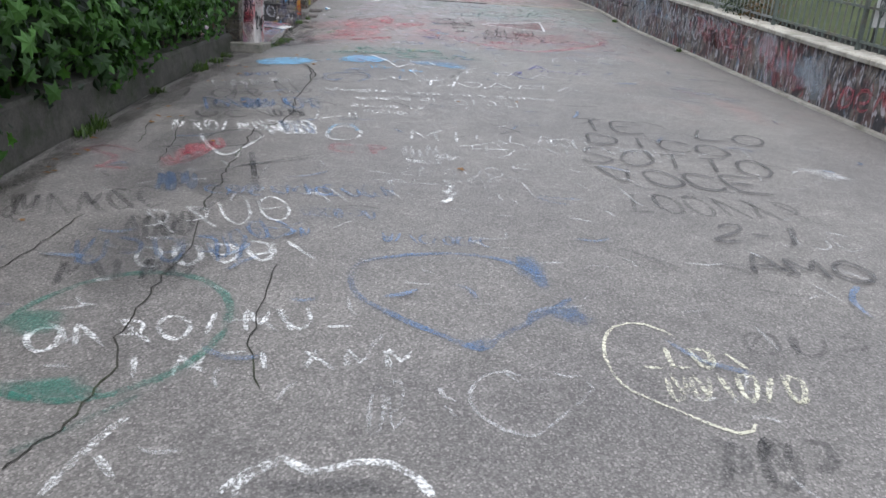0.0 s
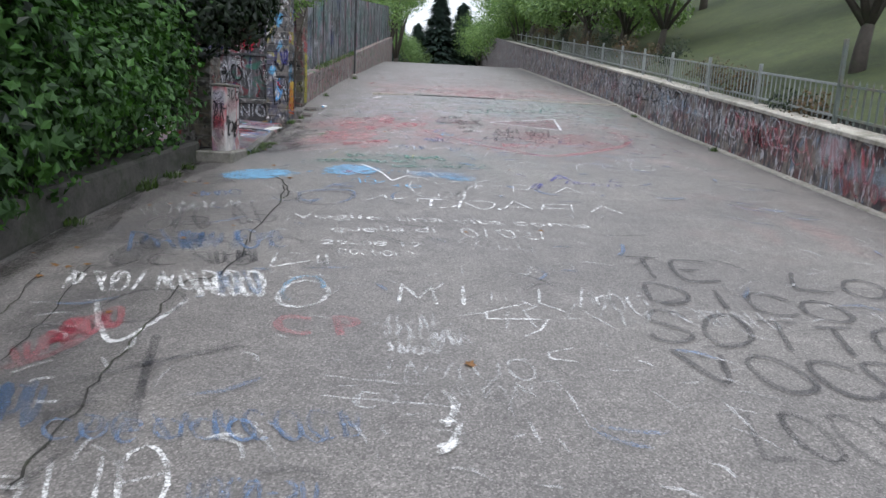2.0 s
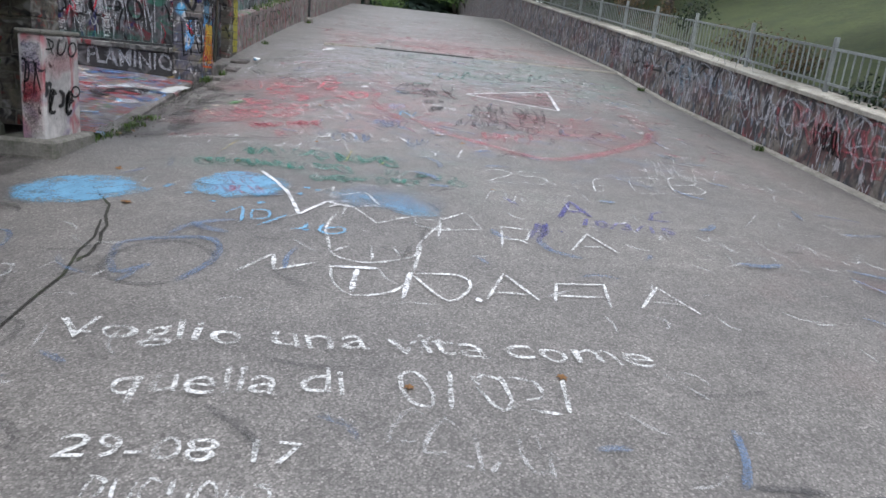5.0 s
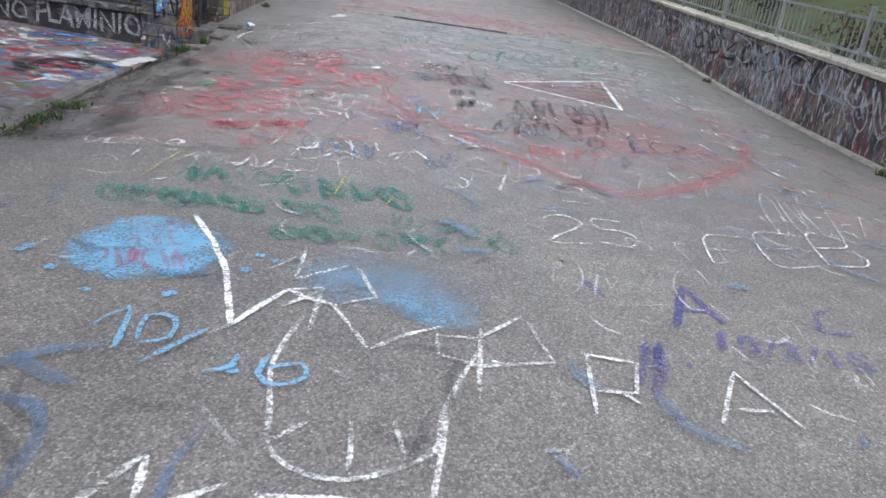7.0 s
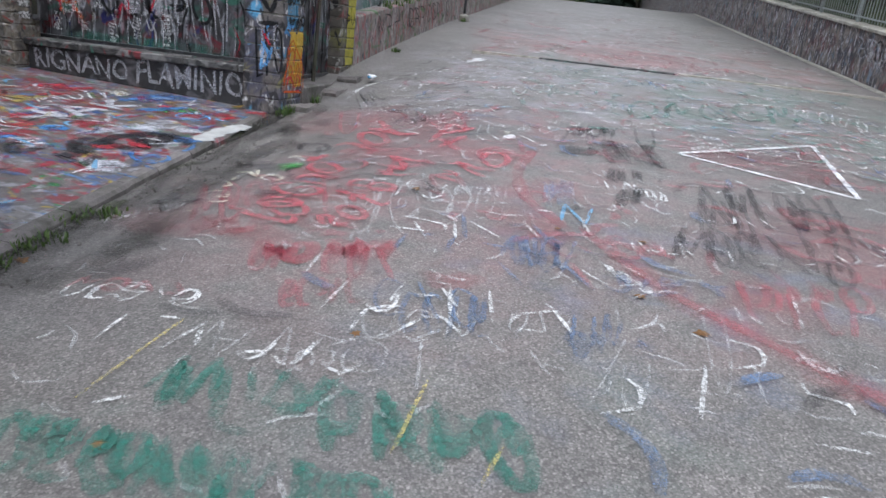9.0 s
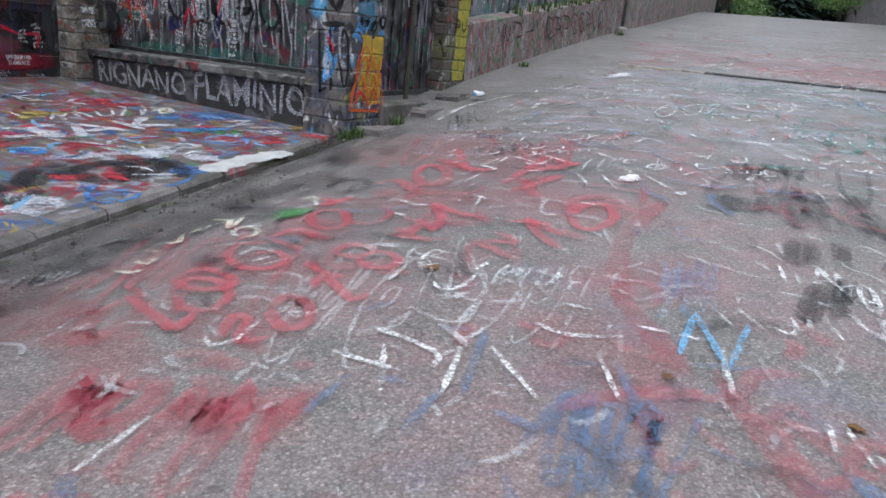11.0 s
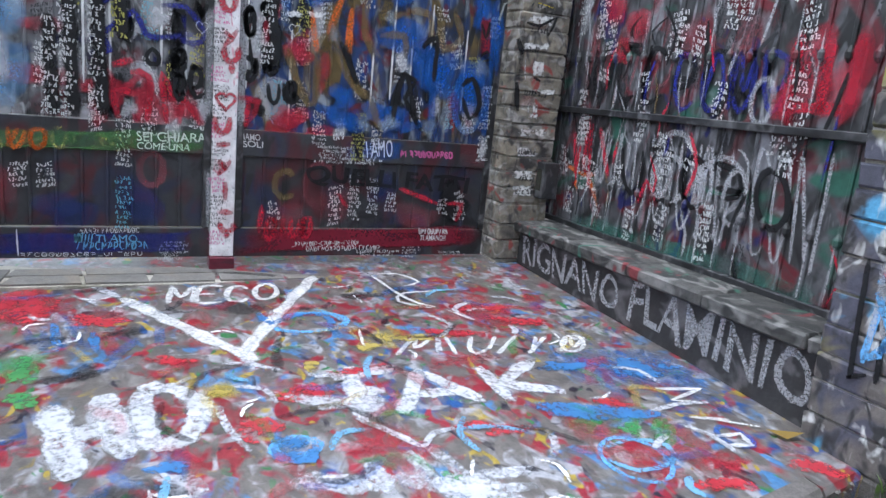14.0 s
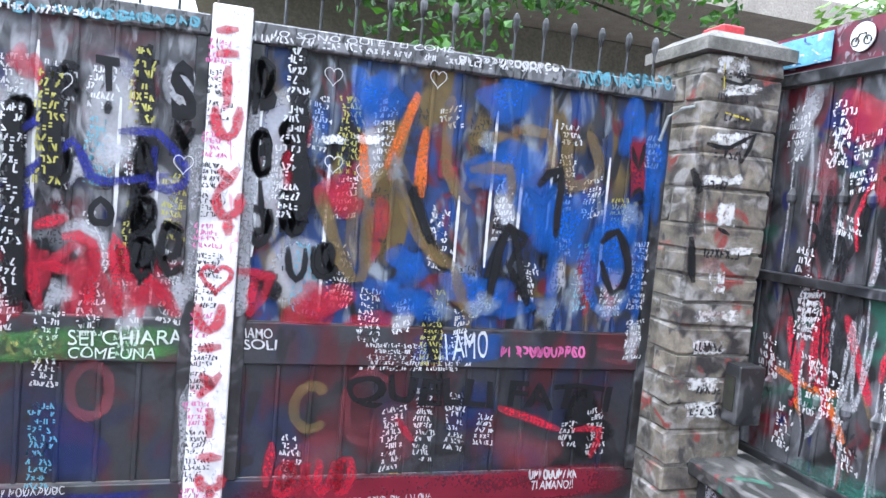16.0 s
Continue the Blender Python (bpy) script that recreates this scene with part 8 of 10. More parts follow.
patch("concrete_post", (10.52, 0.42), (0.4, 0.0), (0.0, 0.2), DARK)

# east wall
bars("east", 4, (10.881, -0.310), (-1.167, -0.009), (0.109, 0.637), 0.05, GLOW)
bars("east", 4, (10.599, -0.302), (-0.779, 0.056), (0.142, 0.547), 0.04, REDS)
bars("east", 3, (10.799, -0.400), (-0.528, 0.051), (0.078, 0.297), 0.06, SKYF)
bars("east", 4, (9.645, -0.248), (-0.694, 0.006), (0.059, 0.402), 0.06, SKYF)
bars("east", 3, (9.485, -0.222), (-0.527, 0.005), (0.090, 0.361), 0.05, GLOW)
bars("east", 4, (9.046, -0.393), (-1.393, 0.020), (-0.037, 0.232), 0.05, REDS)
bars("east", 6, (13.971, 0.309), (-2.792, -0.168), (0.104, 0.361), 0.04, REDS)
bars("east", 8, (21.515, 1.046), (-7.027, -0.478), (0.209, 0.598), 0.04, GLOW)
bars("east", 7, (14.447, 0.427), (-3.258, -0.252), (-0.129, 0.331), 0.04, GLOW)
bars("east", 8, (21.009, 1.186), (-5.490, -0.493), (-0.169, 0.282), 0.05, BLACKP)
bars("east", 5, (24.000, 1.555), (-2.263, -0.208), (0.287, 0.359), 0.04, GLOW)
bars("east", 6, (21.092, 1.257), (-2.617, -0.223), (0.246, 0.342), 0.04, GLOW)
bars("east", 6, (18.006, 0.979), (-1.567, -0.174), (0.108, 0.300), 0.05, GLOW)
bars("east", 8, (14.929, 0.371), (-3.108, -0.213), (0.200, 0.445), 0.05, GLOW)
bars("east", 6, (13.143, 0.270), (-1.302, -0.061), (-0.016, 0.221), 0.05, REDS)

# north wall
bars("north", 5, (18.874, 0.765), (1.032, 0.093), (-0.140, 0.281), 0.03, GLOW)
bars("north", 12, (19.889, 0.886), (5.716, 0.597), (-0.185, 0.307), 0.03, BLACKP)
bars("north", 12, (19.058, 0.793), (5.146, 0.581), (-0.148, 0.285), 0.04, REDF)

# words and figures on the street
letters("road", "TE", (1.409, 6.694), (0.684, 0.005), (0.029, 0.452), 0.048, DARKL)
letters("road", "LO", (2.468, 6.625), (0.654, -0.081), (0.141, 0.355), 0.048, DARKL)
letters("road", "DICO", (1.395, 6.281), (1.231, -0.225), (0.042, 0.333), 0.048, DARKL)
letters("road", "SOTTO", (1.206, 5.687), (1.554, -0.152), (0.11, 0.429), 0.048, DARKL)
letters("road", "VOCE", (1.306, 5.237), (1.27, -0.129), (-0.022, 0.361), 0.048, DARKL)
stroke("road", [(0.341, 8.723), (0.519, 8.435), (0.643, 8.631), (0.59, 8.767), (0.341, 8.74)], 0.026, CHALKL, True)
strokes("road", [[(0.719, 8.493), (0.842, 8.838), (0.99, 8.525)], [(0.762, 8.582), (0.949, 8.59)], [(1.071, 8.503), (1.122, 8.756), (1.395, 8.793), (1.36, 8.501)], [(1.107, 8.602), (1.351, 8.625)], [(1.53, 8.527), (1.702, 8.813), (1.837, 8.509)], [(1.602, 8.617), (1.774, 8.611)]], 0.028, CHALKL, smooth=False)
strokes("road", [[(0.888, 9.262), (0.924, 9.633), (1.116, 9.609), (1.065, 9.414), (0.921, 9.4)], [(0.983, 9.43), (1.063, 9.352)], [(1.329, 9.293), (1.501, 9.63), (1.63, 9.316)], [(1.387, 9.381), (1.566, 9.401)]], 0.026, CHALKL, smooth=False)
blob("road", (0.675, 8.474), 0.021, 0.032, WPAINT, wob=0.1, turn=0.09)
letters("road", "25", (0.913, 10.731), (0.598, 0.077), (0.009, 0.385), 0.03, CHALK)
letters("road", "FEB", (1.807, 10.703), (1.11, 0.254), (0.089, 0.462), 0.022, CHALK)
bars("road", 5, (-1.101, 11.03), (0.659, 0.011), (-0.003, 0.222), 0.05, GREENF, seed=0, both=0.5)
bars("road", 4, (-0.506, 10.978), (0.731, 0.019), (-0.013, 0.214), 0.05, GREENF, seed=1, both=0.5)
bars("road", 7, (-1.367, 10.651), (0.713, -0.002), (-0.053, 0.179), 0.05, GREENF, seed=2, both=0.5)
bars("road", 6, (-0.646, 10.59), (0.55, 0.067), (-0.025, 0.188), 0.05, GREENF, seed=3, both=0.5)
bars("road", 5, (0.102, 10.627), (0.607, -0.046), (0.006, 0.213), 0.05, GREENF, seed=4, both=0.5)
bars("road", 5, (-0.041, 10.367), (0.507, 0.04), (-0.016, 0.176), 0.05, GREENF, seed=5, both=0.5)
bars("road", 4, (-0.416, 10.361), (0.292, 0.03), (-0.029, 0.142), 0.05, GREENF, seed=6, both=0.5)
bars("road", 7, (0.985, 13.272), (1.07, 0.27), (0.061, 0.782), 0.045, DARK, seed=3, both=0.2)
bars("road", 6, (0.754, 12.789), (1.358, 0.399), (0.056, 0.579), 0.045, DARK, seed=4, both=0.2)
bars("road", 5, (1.563, 12.856), (0.979, 0.225), (0.068, 0.38), 0.045, DARK, seed=5, both=0.2)
bars("road", 4, (0.051, 15.123), (0.896, 0.241), (0.022, 0.859), 0.045, DARK, seed=6, both=0.2)
bars("road", 4, (-0.959, 12.57), (0.873, 0.292), (-0.214, 0.827), 0.022, CHALK_FAINT, seed=0, both=0.0)
bars("road", 3, (-0.551, 11.546), (0.495, 0.092), (-0.036, 0.254), 0.022, CHALK_FAINT, seed=1, both=0.0)
bars("road", 3, (0.012, 11.8), (0.273, 0.054), (0.012, 0.208), 0.022, CHALK_FAINT, seed=2, both=0.0)
bars("road", 4, (-0.748, 11.22), (0.314, 0.103), (-0.043, 0.142), 0.022, CHALK_FAINT, seed=3, both=0.0)
bars("road", 3, (0.663, 11.403), (0.396, 0.463), (0.048, 0.657), 0.022, CHALK_FAINT, seed=4, both=0.0)
bars("road", 2, (0.32, 11.322), (0.249, 0.082), (0.036, 0.337), 0.022, CHALK_FAINT, seed=5, both=0.0)
bars("road", 3, (-0.98, 12.443), (0.519, 0.133), (-0.291, 1.029), 0.022, CHALK_FAINT, seed=6, both=0.0)
bars("road", 3, (-0.497, 12.952), (0.449, 0.171), (-0.03, 0.611), 0.022, CHALK_FAINT, seed=7, both=0.0)
bars("road", 5, (2.366, 11.595), (1.931, -0.134), (0.189, 0.557), 0.022, CHALK_FAINT, seed=8, both=0.0)
bars("road", 4, (0.838, 10.114), (0.787, 0.01), (0.077, 0.411), 0.022, CHALK_FAINT, seed=9, both=0.0)
bars("road", 4, (2.206, 10.169), (1.148, -0.104), (0.175, 0.425), 0.022, CHALK_FAINT, seed=10, both=0.0)
bars("road", 4, (-1.099, 11.135), (1.092, 0.103), (-0.063, 0.366), 0.022, CHALK_FAINT, seed=11, both=0.0)
bars("road", 3, (0.32, 11.355), (0.902, 0.321), (0.015, 0.501), 0.022, CHALK_FAINT, seed=12, both=0.0)
bars("road", 3, (-0.543, 11.739), (0.489, 0.036), (-0.08, 0.338), 0.03, BLUEF, seed=2, both=0.0)
bars("road", 3, (-0.035, 12.415), (0.356, 0.078), (0.009, 0.474), 0.03, BLUEF, seed=3, both=0.0)
bars("road", 3, (0.269, 11.67), (0.35, 0.125), (0.01, 0.382), 0.03, BLUEF, seed=4, both=0.0)
bars("road", 6, (-1.226, 12.012), (0.708, 0.074), (-0.116, 0.357), 0.05, REDF, seed=0, both=0.1)
bars("road", 5, (-0.909, 11.674), (0.314, 0.15), (-0.089, 0.26), 0.05, REDF, seed=1, both=0.1)
bars("road", 5, (0.978, 12.264), (0.65, 0.033), (0.08, 0.46), 0.05, REDF, seed=2, both=0.1)
bars("road", 5, (-1.967, 15.298), (1.332, -0.199), (-0.317, 1.054), 0.05, REDF, seed=3, both=0.1)
bars("road", 6, (-1.844, 12.579), (0.84, 0.314), (-0.418, 0.854), 0.05, REDF, seed=4, both=0.1)
stroke("road", [(0.186, 13.233), (0.196, 13.549), (0.327, 13.227), (0.371, 13.567)], 0.036, SKYB, False)
# white and blue wash with red letters on the east wall
blob("east", (10.688, 0.25), 0.328, 0.333, GLOW, wob=0.3, turn=3.06)
blob("east", (9.606, -0.066), 0.312, 0.261, WASH, wob=0.3, turn=3.01)
blob("east", (9.185, -0.173), 0.245, 0.218, WASH, wob=0.3, turn=2.98)
blob("east", (10.166, 0.013), 0.274, 0.188, WASH, wob=0.3, turn=3.02)
bars("east", 4, (10.911, 0.029), (-1.154, -0.176), (0.082, 0.4), 0.05, REDS, seed=0, both=0.9)
bars("east", 5, (10.349, -0.245), (-0.892, -0.087), (0.041, 0.2), 0.045, REDS, seed=1, both=0.9)
bars("east", 4, (9.564, -0.235), (-0.638, -0.109), (0.083, 0.395), 0.05, GLOW, seed=2, both=0.9)
bars("east", 8, (13.555, 0.286), (-2.556, -0.37), (0.112, 0.392), 0.035, REDS, seed=3, both=0.9)
bars("east", 9, (22.875, 1.452), (-7.9, -0.849), (0.126, 0.352), 0.04, GLOW, seed=4, both=0.9)
bars("east", 6, (17.394, 0.78), (-1.911, -0.209), (0.092, 0.292), 0.06, SKYF, seed=5, both=0.9)
# large painted letters on the apron
strokes("plat", [[(-5.508, 13.394), (-4.585, 13.98)], [(-5.744, 14.544), (-4.651, 13.911)]], 0.11, THICKW, smooth=False)
stroke("plat", [(-5.814, 13.2), (-5.508, 13.394)], 0.07, PATCHW, False)
blob("plat", (-5.279, 13.989), 0.187, 0.123, PATCHK, wob=0.25, turn=1.4)
stroke("plat", [(-5.634, 13.151), (-5.787, 13.629), (-5.868, 14.004), (-5.774, 14.31)], 0.08, PATCHK, True)
letters("plat", "MECO", (-5.386, 13.614), (0.015, 0.633), (-0.248, 0.038), 0.05, THICKW)
strokes("plat", [[(-5.718, 14.928), (-5.244, 15.011), (-5.075, 15.131)], [(-5.718, 14.928), (-5.718, 15.113), (-5.539, 15.209), (-5.467, 15.078)], [(-5.339, 15.267), (-5.344, 15.031), (-5.207, 14.94), (-5.06, 15.106)]], 0.035, THICKW, smooth=True)
strokes("plat", [[(-4.425, 14.382), (-3.935, 14.309)], [(-4.322, 14.27), (-4.357, 14.604)], [(-4.153, 14.327), (-4.166, 14.478)]], 0.13, LETTW, smooth=False)
strokes("plat", [[(-4.312, 14.706), (-3.932, 14.485)], [(-4.281, 14.708), (-3.921, 14.876)], [(-4.079, 14.596), (-4.062, 14.861)]], 0.12, LETTW, smooth=False)
strokes("plat", [[(-4.267, 15.01), (-3.902, 14.998)], [(-4.255, 15.318), (-4.073, 15.033), (-3.912, 15.297)]], 0.12, LETTW, smooth=False)
strokes("plat", [[(-4.379, 13.123), (-3.848, 13.24)], [(-4.422, 13.315), (-3.916, 13.407)], [(-4.136, 13.169), (-4.157, 13.38)]], 0.16, LETTW, smooth=False)
strokes("plat", [[(-4.41, 13.456), (-3.946, 13.493)], [(-4.428, 13.445), (-4.398, 13.601), (-4.204, 13.686), (-4.007, 13.616), (-3.951, 13.474)]], 0.13, LETTW, smooth=True)
strokes("plat", [[(-3.643, 13.949), (-3.504, 14.117), (-3.529, 14.252)], [(-3.646, 14.226), (-3.425, 14.257)], [(-3.671, 14.396), (-3.384, 14.435)], [(-3.663, 14.488), (-3.433, 14.549), (-3.42, 14.822)], [(-3.352, 14.532), (-3.324, 14.776)]], 0.1, PATCHW, smooth=False)
bars("plat", 6, (-4.492, 14.639), (0.216, 1.052), (-0.199, 0.139), 0.04, THICKW, seed=2, both=0.2)
strokes("plat", [[(-3.811, 15.76), (-3.745, 15.99), (-3.693, 15.761), (-3.626, 15.892)], [(-3.542, 15.723), (-3.466, 15.887)], [(-3.378, 15.696), (-3.357, 15.84), (-3.272, 15.815), (-3.311, 15.692)]], 0.04, THICKW, smooth=False)
stroke("plat", [(-3.436, 15.154), (-3.473, 15.314), (-3.386, 15.451), (-3.28, 15.385), (-3.276, 15.211), (-3.378, 15.139)], 0.04, SKYB, True)
blob("plat", (-5.5, 12.919), 0.188, 0.311, FRED, wob=0.35, turn=1.41)
blob("plat", (-5.207, 13.275), 0.161, 0.091, FRED, wob=0.35, turn=1.38)
blob("plat", (-4.208, 14.123), 0.173, 0.082, FRED, wob=0.35, turn=1.31)
blob("plat", (-3.99, 13.89), 0.132, 0.085, FRED, wob=0.35, turn=1.29)
blob("plat", (-3.714, 14.822), 0.172, 0.065, FRED, wob=0.35, turn=1.28)
blob("plat", (-3.75, 15.471), 0.168, 0.046, FRED, wob=0.35, turn=1.29)
blob("plat", (-4.69, 15.066), 0.264, 0.05, FRED, wob=0.35, turn=1.35)
blob("plat", (-5.022, 15.416), 0.224, 0.083, FRED, wob=0.35, turn=1.39)
blob("plat", (-4.759, 15.547), 0.216, 0.066, FRED, wob=0.35, turn=1.36)
blob("plat", (-4.365, 14.378), 0.107, 0.035, FRED, wob=0.35, turn=1.33)
blob("plat", (-4.675, 13.595), 0.125, 0.048, FRED, wob=0.35, turn=1.35)
blob("plat", (-3.714, 15.316), 0.298, 0.099, FBLU, wob=0.35, turn=1.29)
blob("plat", (-4.046, 15.851), 0.322, 0.107, FBLU, wob=0.35, turn=1.31)
blob("plat", (-4.15, 15.458), 0.185, 0.057, FBLU, wob=0.35, turn=1.31)
blob("plat", (-3.835, 13.991), 0.053, 0.063, FBLU, wob=0.35, turn=1.28)
blob("plat", (-3.821, 13.544), 0.077, 0.049, FBLU, wob=0.35, turn=1.28)
blob("plat", (-4.666, 14.818), 0.219, 0.062, FYEL, wob=0.35, turn=1.35)
blob("plat", (-4.618, 14.545), 0.088, 0.056, FYEL, wob=0.35, turn=1.34)
blob("plat", (-4.467, 14.212), 0.054, 0.061, FYEL, wob=0.35, turn=1.33)
blob("plat", (-4.325, 13.78), 0.059, 0.051, FYEL, wob=0.35, turn=1.31)
blob("plat", (-4.702, 13.002), 0.089, 0.125, FGRN, wob=0.35, turn=1.33)
blob("plat", (-4.449, 13.028), 0.084, 0.067, FGRN, wob=0.35, turn=1.32)
blob("plat", (-3.548, 15.374), 0.077, 0.06, FGRN, wob=0.35, turn=1.27)
blob("plat", (-3.453, 14.489), 0.063, 0.041, FGRN, wob=0.35, turn=1.25)
blob("plat", (-3.064, 15.934), 0.126, 0.067, FRED, wob=0.35, turn=1.26)
blob("plat", (-3.097, 15.472), 0.139, 0.057, FRED, wob=0.35, turn=1.26)
blob("plat", (-4.644, 13.244), 0.07, 0.079, PATCHK, wob=0.35, turn=1.34)
blob("plat", (-5.038, 13.405), 0.106, 0.071, PATCHK, wob=0.35, turn=1.37)
blob("plat", (-4.624, 14.082), 0.038, 0.199, PATCHK, wob=0.35, turn=1.33)
blob("plat", (-5.339, 14.746), 0.178, 0.061, PATCHK, wob=0.35, turn=1.41)
blob("plat", (-5.101, 14.992), 0.141, 0.048, PATCHG, wob=0.35, turn=1.39)
strokes("plat", [[(-5.206, 13.084), (-4.872, 13.119)], [(-5.066, 13.266), (-4.836, 13.284)]], 0.07, FBLU, smooth=False)
stroke("plat", [(-5.177, 14.082), (-5.005, 14.127), (-5.1, 14.271), (-5.068, 14.441), (-4.829, 14.424)], 0.07, FBLU, True)
stroke("plat", [(-3.931, 13.945), (-3.774, 13.935), (-3.726, 14.03), (-3.813, 14.063)], 0.08, FBLU, True)
strokes("plat", [[(-3.2, 13.509), (-3.404, 13.72), (-3.283, 13.869), (-3.012, 13.869)], [(-2.989, 13.959), (-3.259, 14.246), (-3.19, 14.523)], [(-3.336, 13.386), (-3.162, 13.475)], [(-3.006, 14.16), (-3.128, 14.482)]], 0.16, PATCHK, smooth=True)
blob("plat", (-2.923, 14.425), 0.108, 0.136, FBLU, wob=0.35, turn=1.04)
blob("plat", (-2.978, 13.413), 0.175, 0.144, PATCHW, wob=0.35, turn=1.0)
blob("plat", (-2.855, 13.298), 0.109, 0.067, PATCHW, wob=0.35, turn=0.98)
blob("plat", (-3.376, 14.507), 0.266, 0.117, PATCHW, wob=0.35, turn=1.08)
blob("plat", (-3.559, 14.076), 0.159, 0.076, PATCHW, wob=0.35, turn=1.09)
blob("plat", (-3.078, 14.726), 0.119, 0.129, PATCHW, wob=0.35, turn=1.07)
blob("plat", (-4.091, 14.261), 0.21, 0.1, PATCHW, wob=0.35, turn=1.15)
blob("plat", (-3.821, 13.992), 0.066, 0.083, FBLU, wob=0.35, turn=1.11)
blob("plat", (-3.2, 13.832), 0.139, 0.097, FRED, wob=0.35, turn=1.04)
blob("plat", (-3.093, 14.013), 0.097, 0.086, FRED, wob=0.35, turn=1.03)
blob("plat", (-3.698, 13.585), 0.115, 0.069, PATCHW, wob=0.35, turn=1.08)
strokes("plat", [[(-3.029, 13.84), (-2.898, 13.664), (-2.744, 13.65), (-2.715, 13.817), (-2.777, 13.899)], [(-2.768, 13.576), (-2.647, 13.535)], [(-2.769, 13.289), (-2.617, 13.291)], [(-2.76, 14.07), (-2.778, 14.25), (-2.85, 14.422)]], 0.05, FBLU, smooth=True)
bars("plat", 8, (-2.997, 13.305), (-0.063, 0.239), (-0.075, 0.004), 0.012, MARKK, seed=0, both=0.9)
bars("plat", 8, (-3.214, 13.39), (-0.013, 0.076), (-0.08, 0.014), 0.012, MARKK, seed=1, both=0.9)
stroke("plat", [(-2.847, 14.492), (-2.881, 14.714), (-2.883, 14.977), (-2.846, 15.347)], 0.22, CEMENT, False)
# tags on the fence
bars("panel", 4, (-4.818, 1.432), (0.87, 0.035), (-0.027, 0.323), 0.05, NAVYP, seed=1, both=0.9)
strokes("panel", [[(-3.981, 1.465), (-3.975, 1.856)], [(-3.783, 1.45), (-3.797, 1.823)], [(-3.644, 1.485), (-3.646, 1.843)], [(-4.022, 1.491), (-3.647, 1.498)]], 0.09, REDP, smooth=True)
strokes("panel", [[(-5.524, 0.822), (-5.566, 1.289)], [(-5.7, 0.816), (-5.673, 1.157)]], 0.05, REDP, smooth=True)
strokes("panel", [[(-4.964, 0.818), (-4.918, 0.975), (-4.812, 0.864)], [(-5.281, 1.039), (-5.257, 1.197)]], 0.05, REDP, smooth=True)
ring("panel", (-4.799, 1.029), 0.079, 0.138, 0.05, GLOW, 0, 360)
ring("panel", (-4.2, 0.987), 0.076, 0.153, 0.05, GLOW, 0, 360)
ring("panel", (-4.437, 1.013), 0.059, 0.129, 0.05, GLOW, 0, 360)
ring("panel", (-4.134, 1.515), 0.071, 0.117, 0.05, GLOW, 0, 360)
stroke("panel", [(-5.472, 0.601), (-4.8, 0.588), (-4.189, 0.599), (-3.608, 0.581)], 0.14, GREENF, True)
# flame: yellow ground with red tongues
strokes("pillar_a", [[(16.151, 0.303), (16.224, 0.565), (16.284, 0.728), (16.348, 0.808), (16.485, 0.691), (16.641, 0.537), (16.691, 0.258)], [(16.234, 0.395), (16.294, 0.56), (16.435, 0.419), (16.502, 0.575), (16.63, 0.356)], [(16.133, 0.291), (16.667, 0.254)], [(16.243, 0.647), (16.354, 0.725), (16.466, 0.606)]], 0.035, ORNG, smooth=True)
strokes("pillar_a", [[(16.215, 0.31), (16.309, 0.445), (16.446, 0.315), (16.519, 0.456), (16.632, 0.28)], [(16.202, 0.704), (16.307, 0.796)]], 0.03, REDP, smooth=True)
strokes("pillar_a", [[(16.109, 1.801), (16.237, 1.629), (16.348, 1.811)], [(16.216, 1.745), (16.318, 1.711)]], 0.04, REDP, smooth=True)
bars("pillar_a", 4, (16.173, 1.379), (0.447, 0.058), (-0.029, 0.144), 0.03, BLACKP, seed=0, both=0.9)
bars("pillar_a", 4, (16.198, 1.179), (0.509, 0.046), (-0.026, 0.137), 0.035, BLACKP, seed=1, both=0.9)
bars("pillar_a", 4, (16.211, 0.945), (0.443, 0.027), (-0.009, 0.092), 0.035, BLACKP, seed=2, both=0.9)
bars("pillar_a", 3, (16.27, 0.838), (0.091, 0.134), (-0.143, 0.029), 0.05, LBLUEP, seed=3, both=0.9)
strokes("pillar_a_side", [[(-3.076, 0.792), (-2.976, 0.62), (-3.066, 0.51)], [(-3.01, 0.555), (-2.953, 0.736)]], 0.06, LBLUEP, smooth=True)
stroke("pillar_a_side", [(-3.062, 0.878), (-2.968, 0.733)], 0.05, REDP, True)
strokes("pillar_a_side", [[(-3.108, 1.25), (-2.98, 1.08), (-2.927, 1.242)], [(-3.11, 0.953), (-2.896, 0.962)]], 0.06, BLACKP, smooth=True)
# white overspray beside the upright
stroke("gate", [(13.899, 1.76), (13.925, 1.153)], 0.12, GLOW, True)
stroke("gate", [(14.091, 1.911), (14.089, 1.07)], 0.07, GLOW, True)
stroke("gate", [(13.915, 0.795), (13.918, 0.385)], 0.08, GLOW, True)
blob("gate", (14.683, 1.188), 0.06, 0.071, BLUEC, wob=0.3, turn=0.05)
blob("gate", (14.521, 2.01), 0.081, 0.089, BLUEC, wob=0.3, turn=0.12)
blob("gate", (14.745, 1.311), 0.098, 0.095, BLUEC, wob=0.3, turn=0.06)
blob("gate", (15.128, 2.064), 0.157, 0.119, BLUEC, wob=0.3, turn=0.13)
blob("gate", (15.453, 1.53), 0.169, 0.151, BLUEC, wob=0.3, turn=0.08)
blob("gate", (15.687, 1.47), 0.146, 0.206, BLUEC, wob=0.3, turn=0.07)
blob("gate", (15.083, 1.207), 0.211, 0.099, BLUEC, wob=0.3, turn=0.05)
blob("gate", (15.88, 1.824), 0.054, 0.231, BLUEC, wob=0.3, turn=0.09)
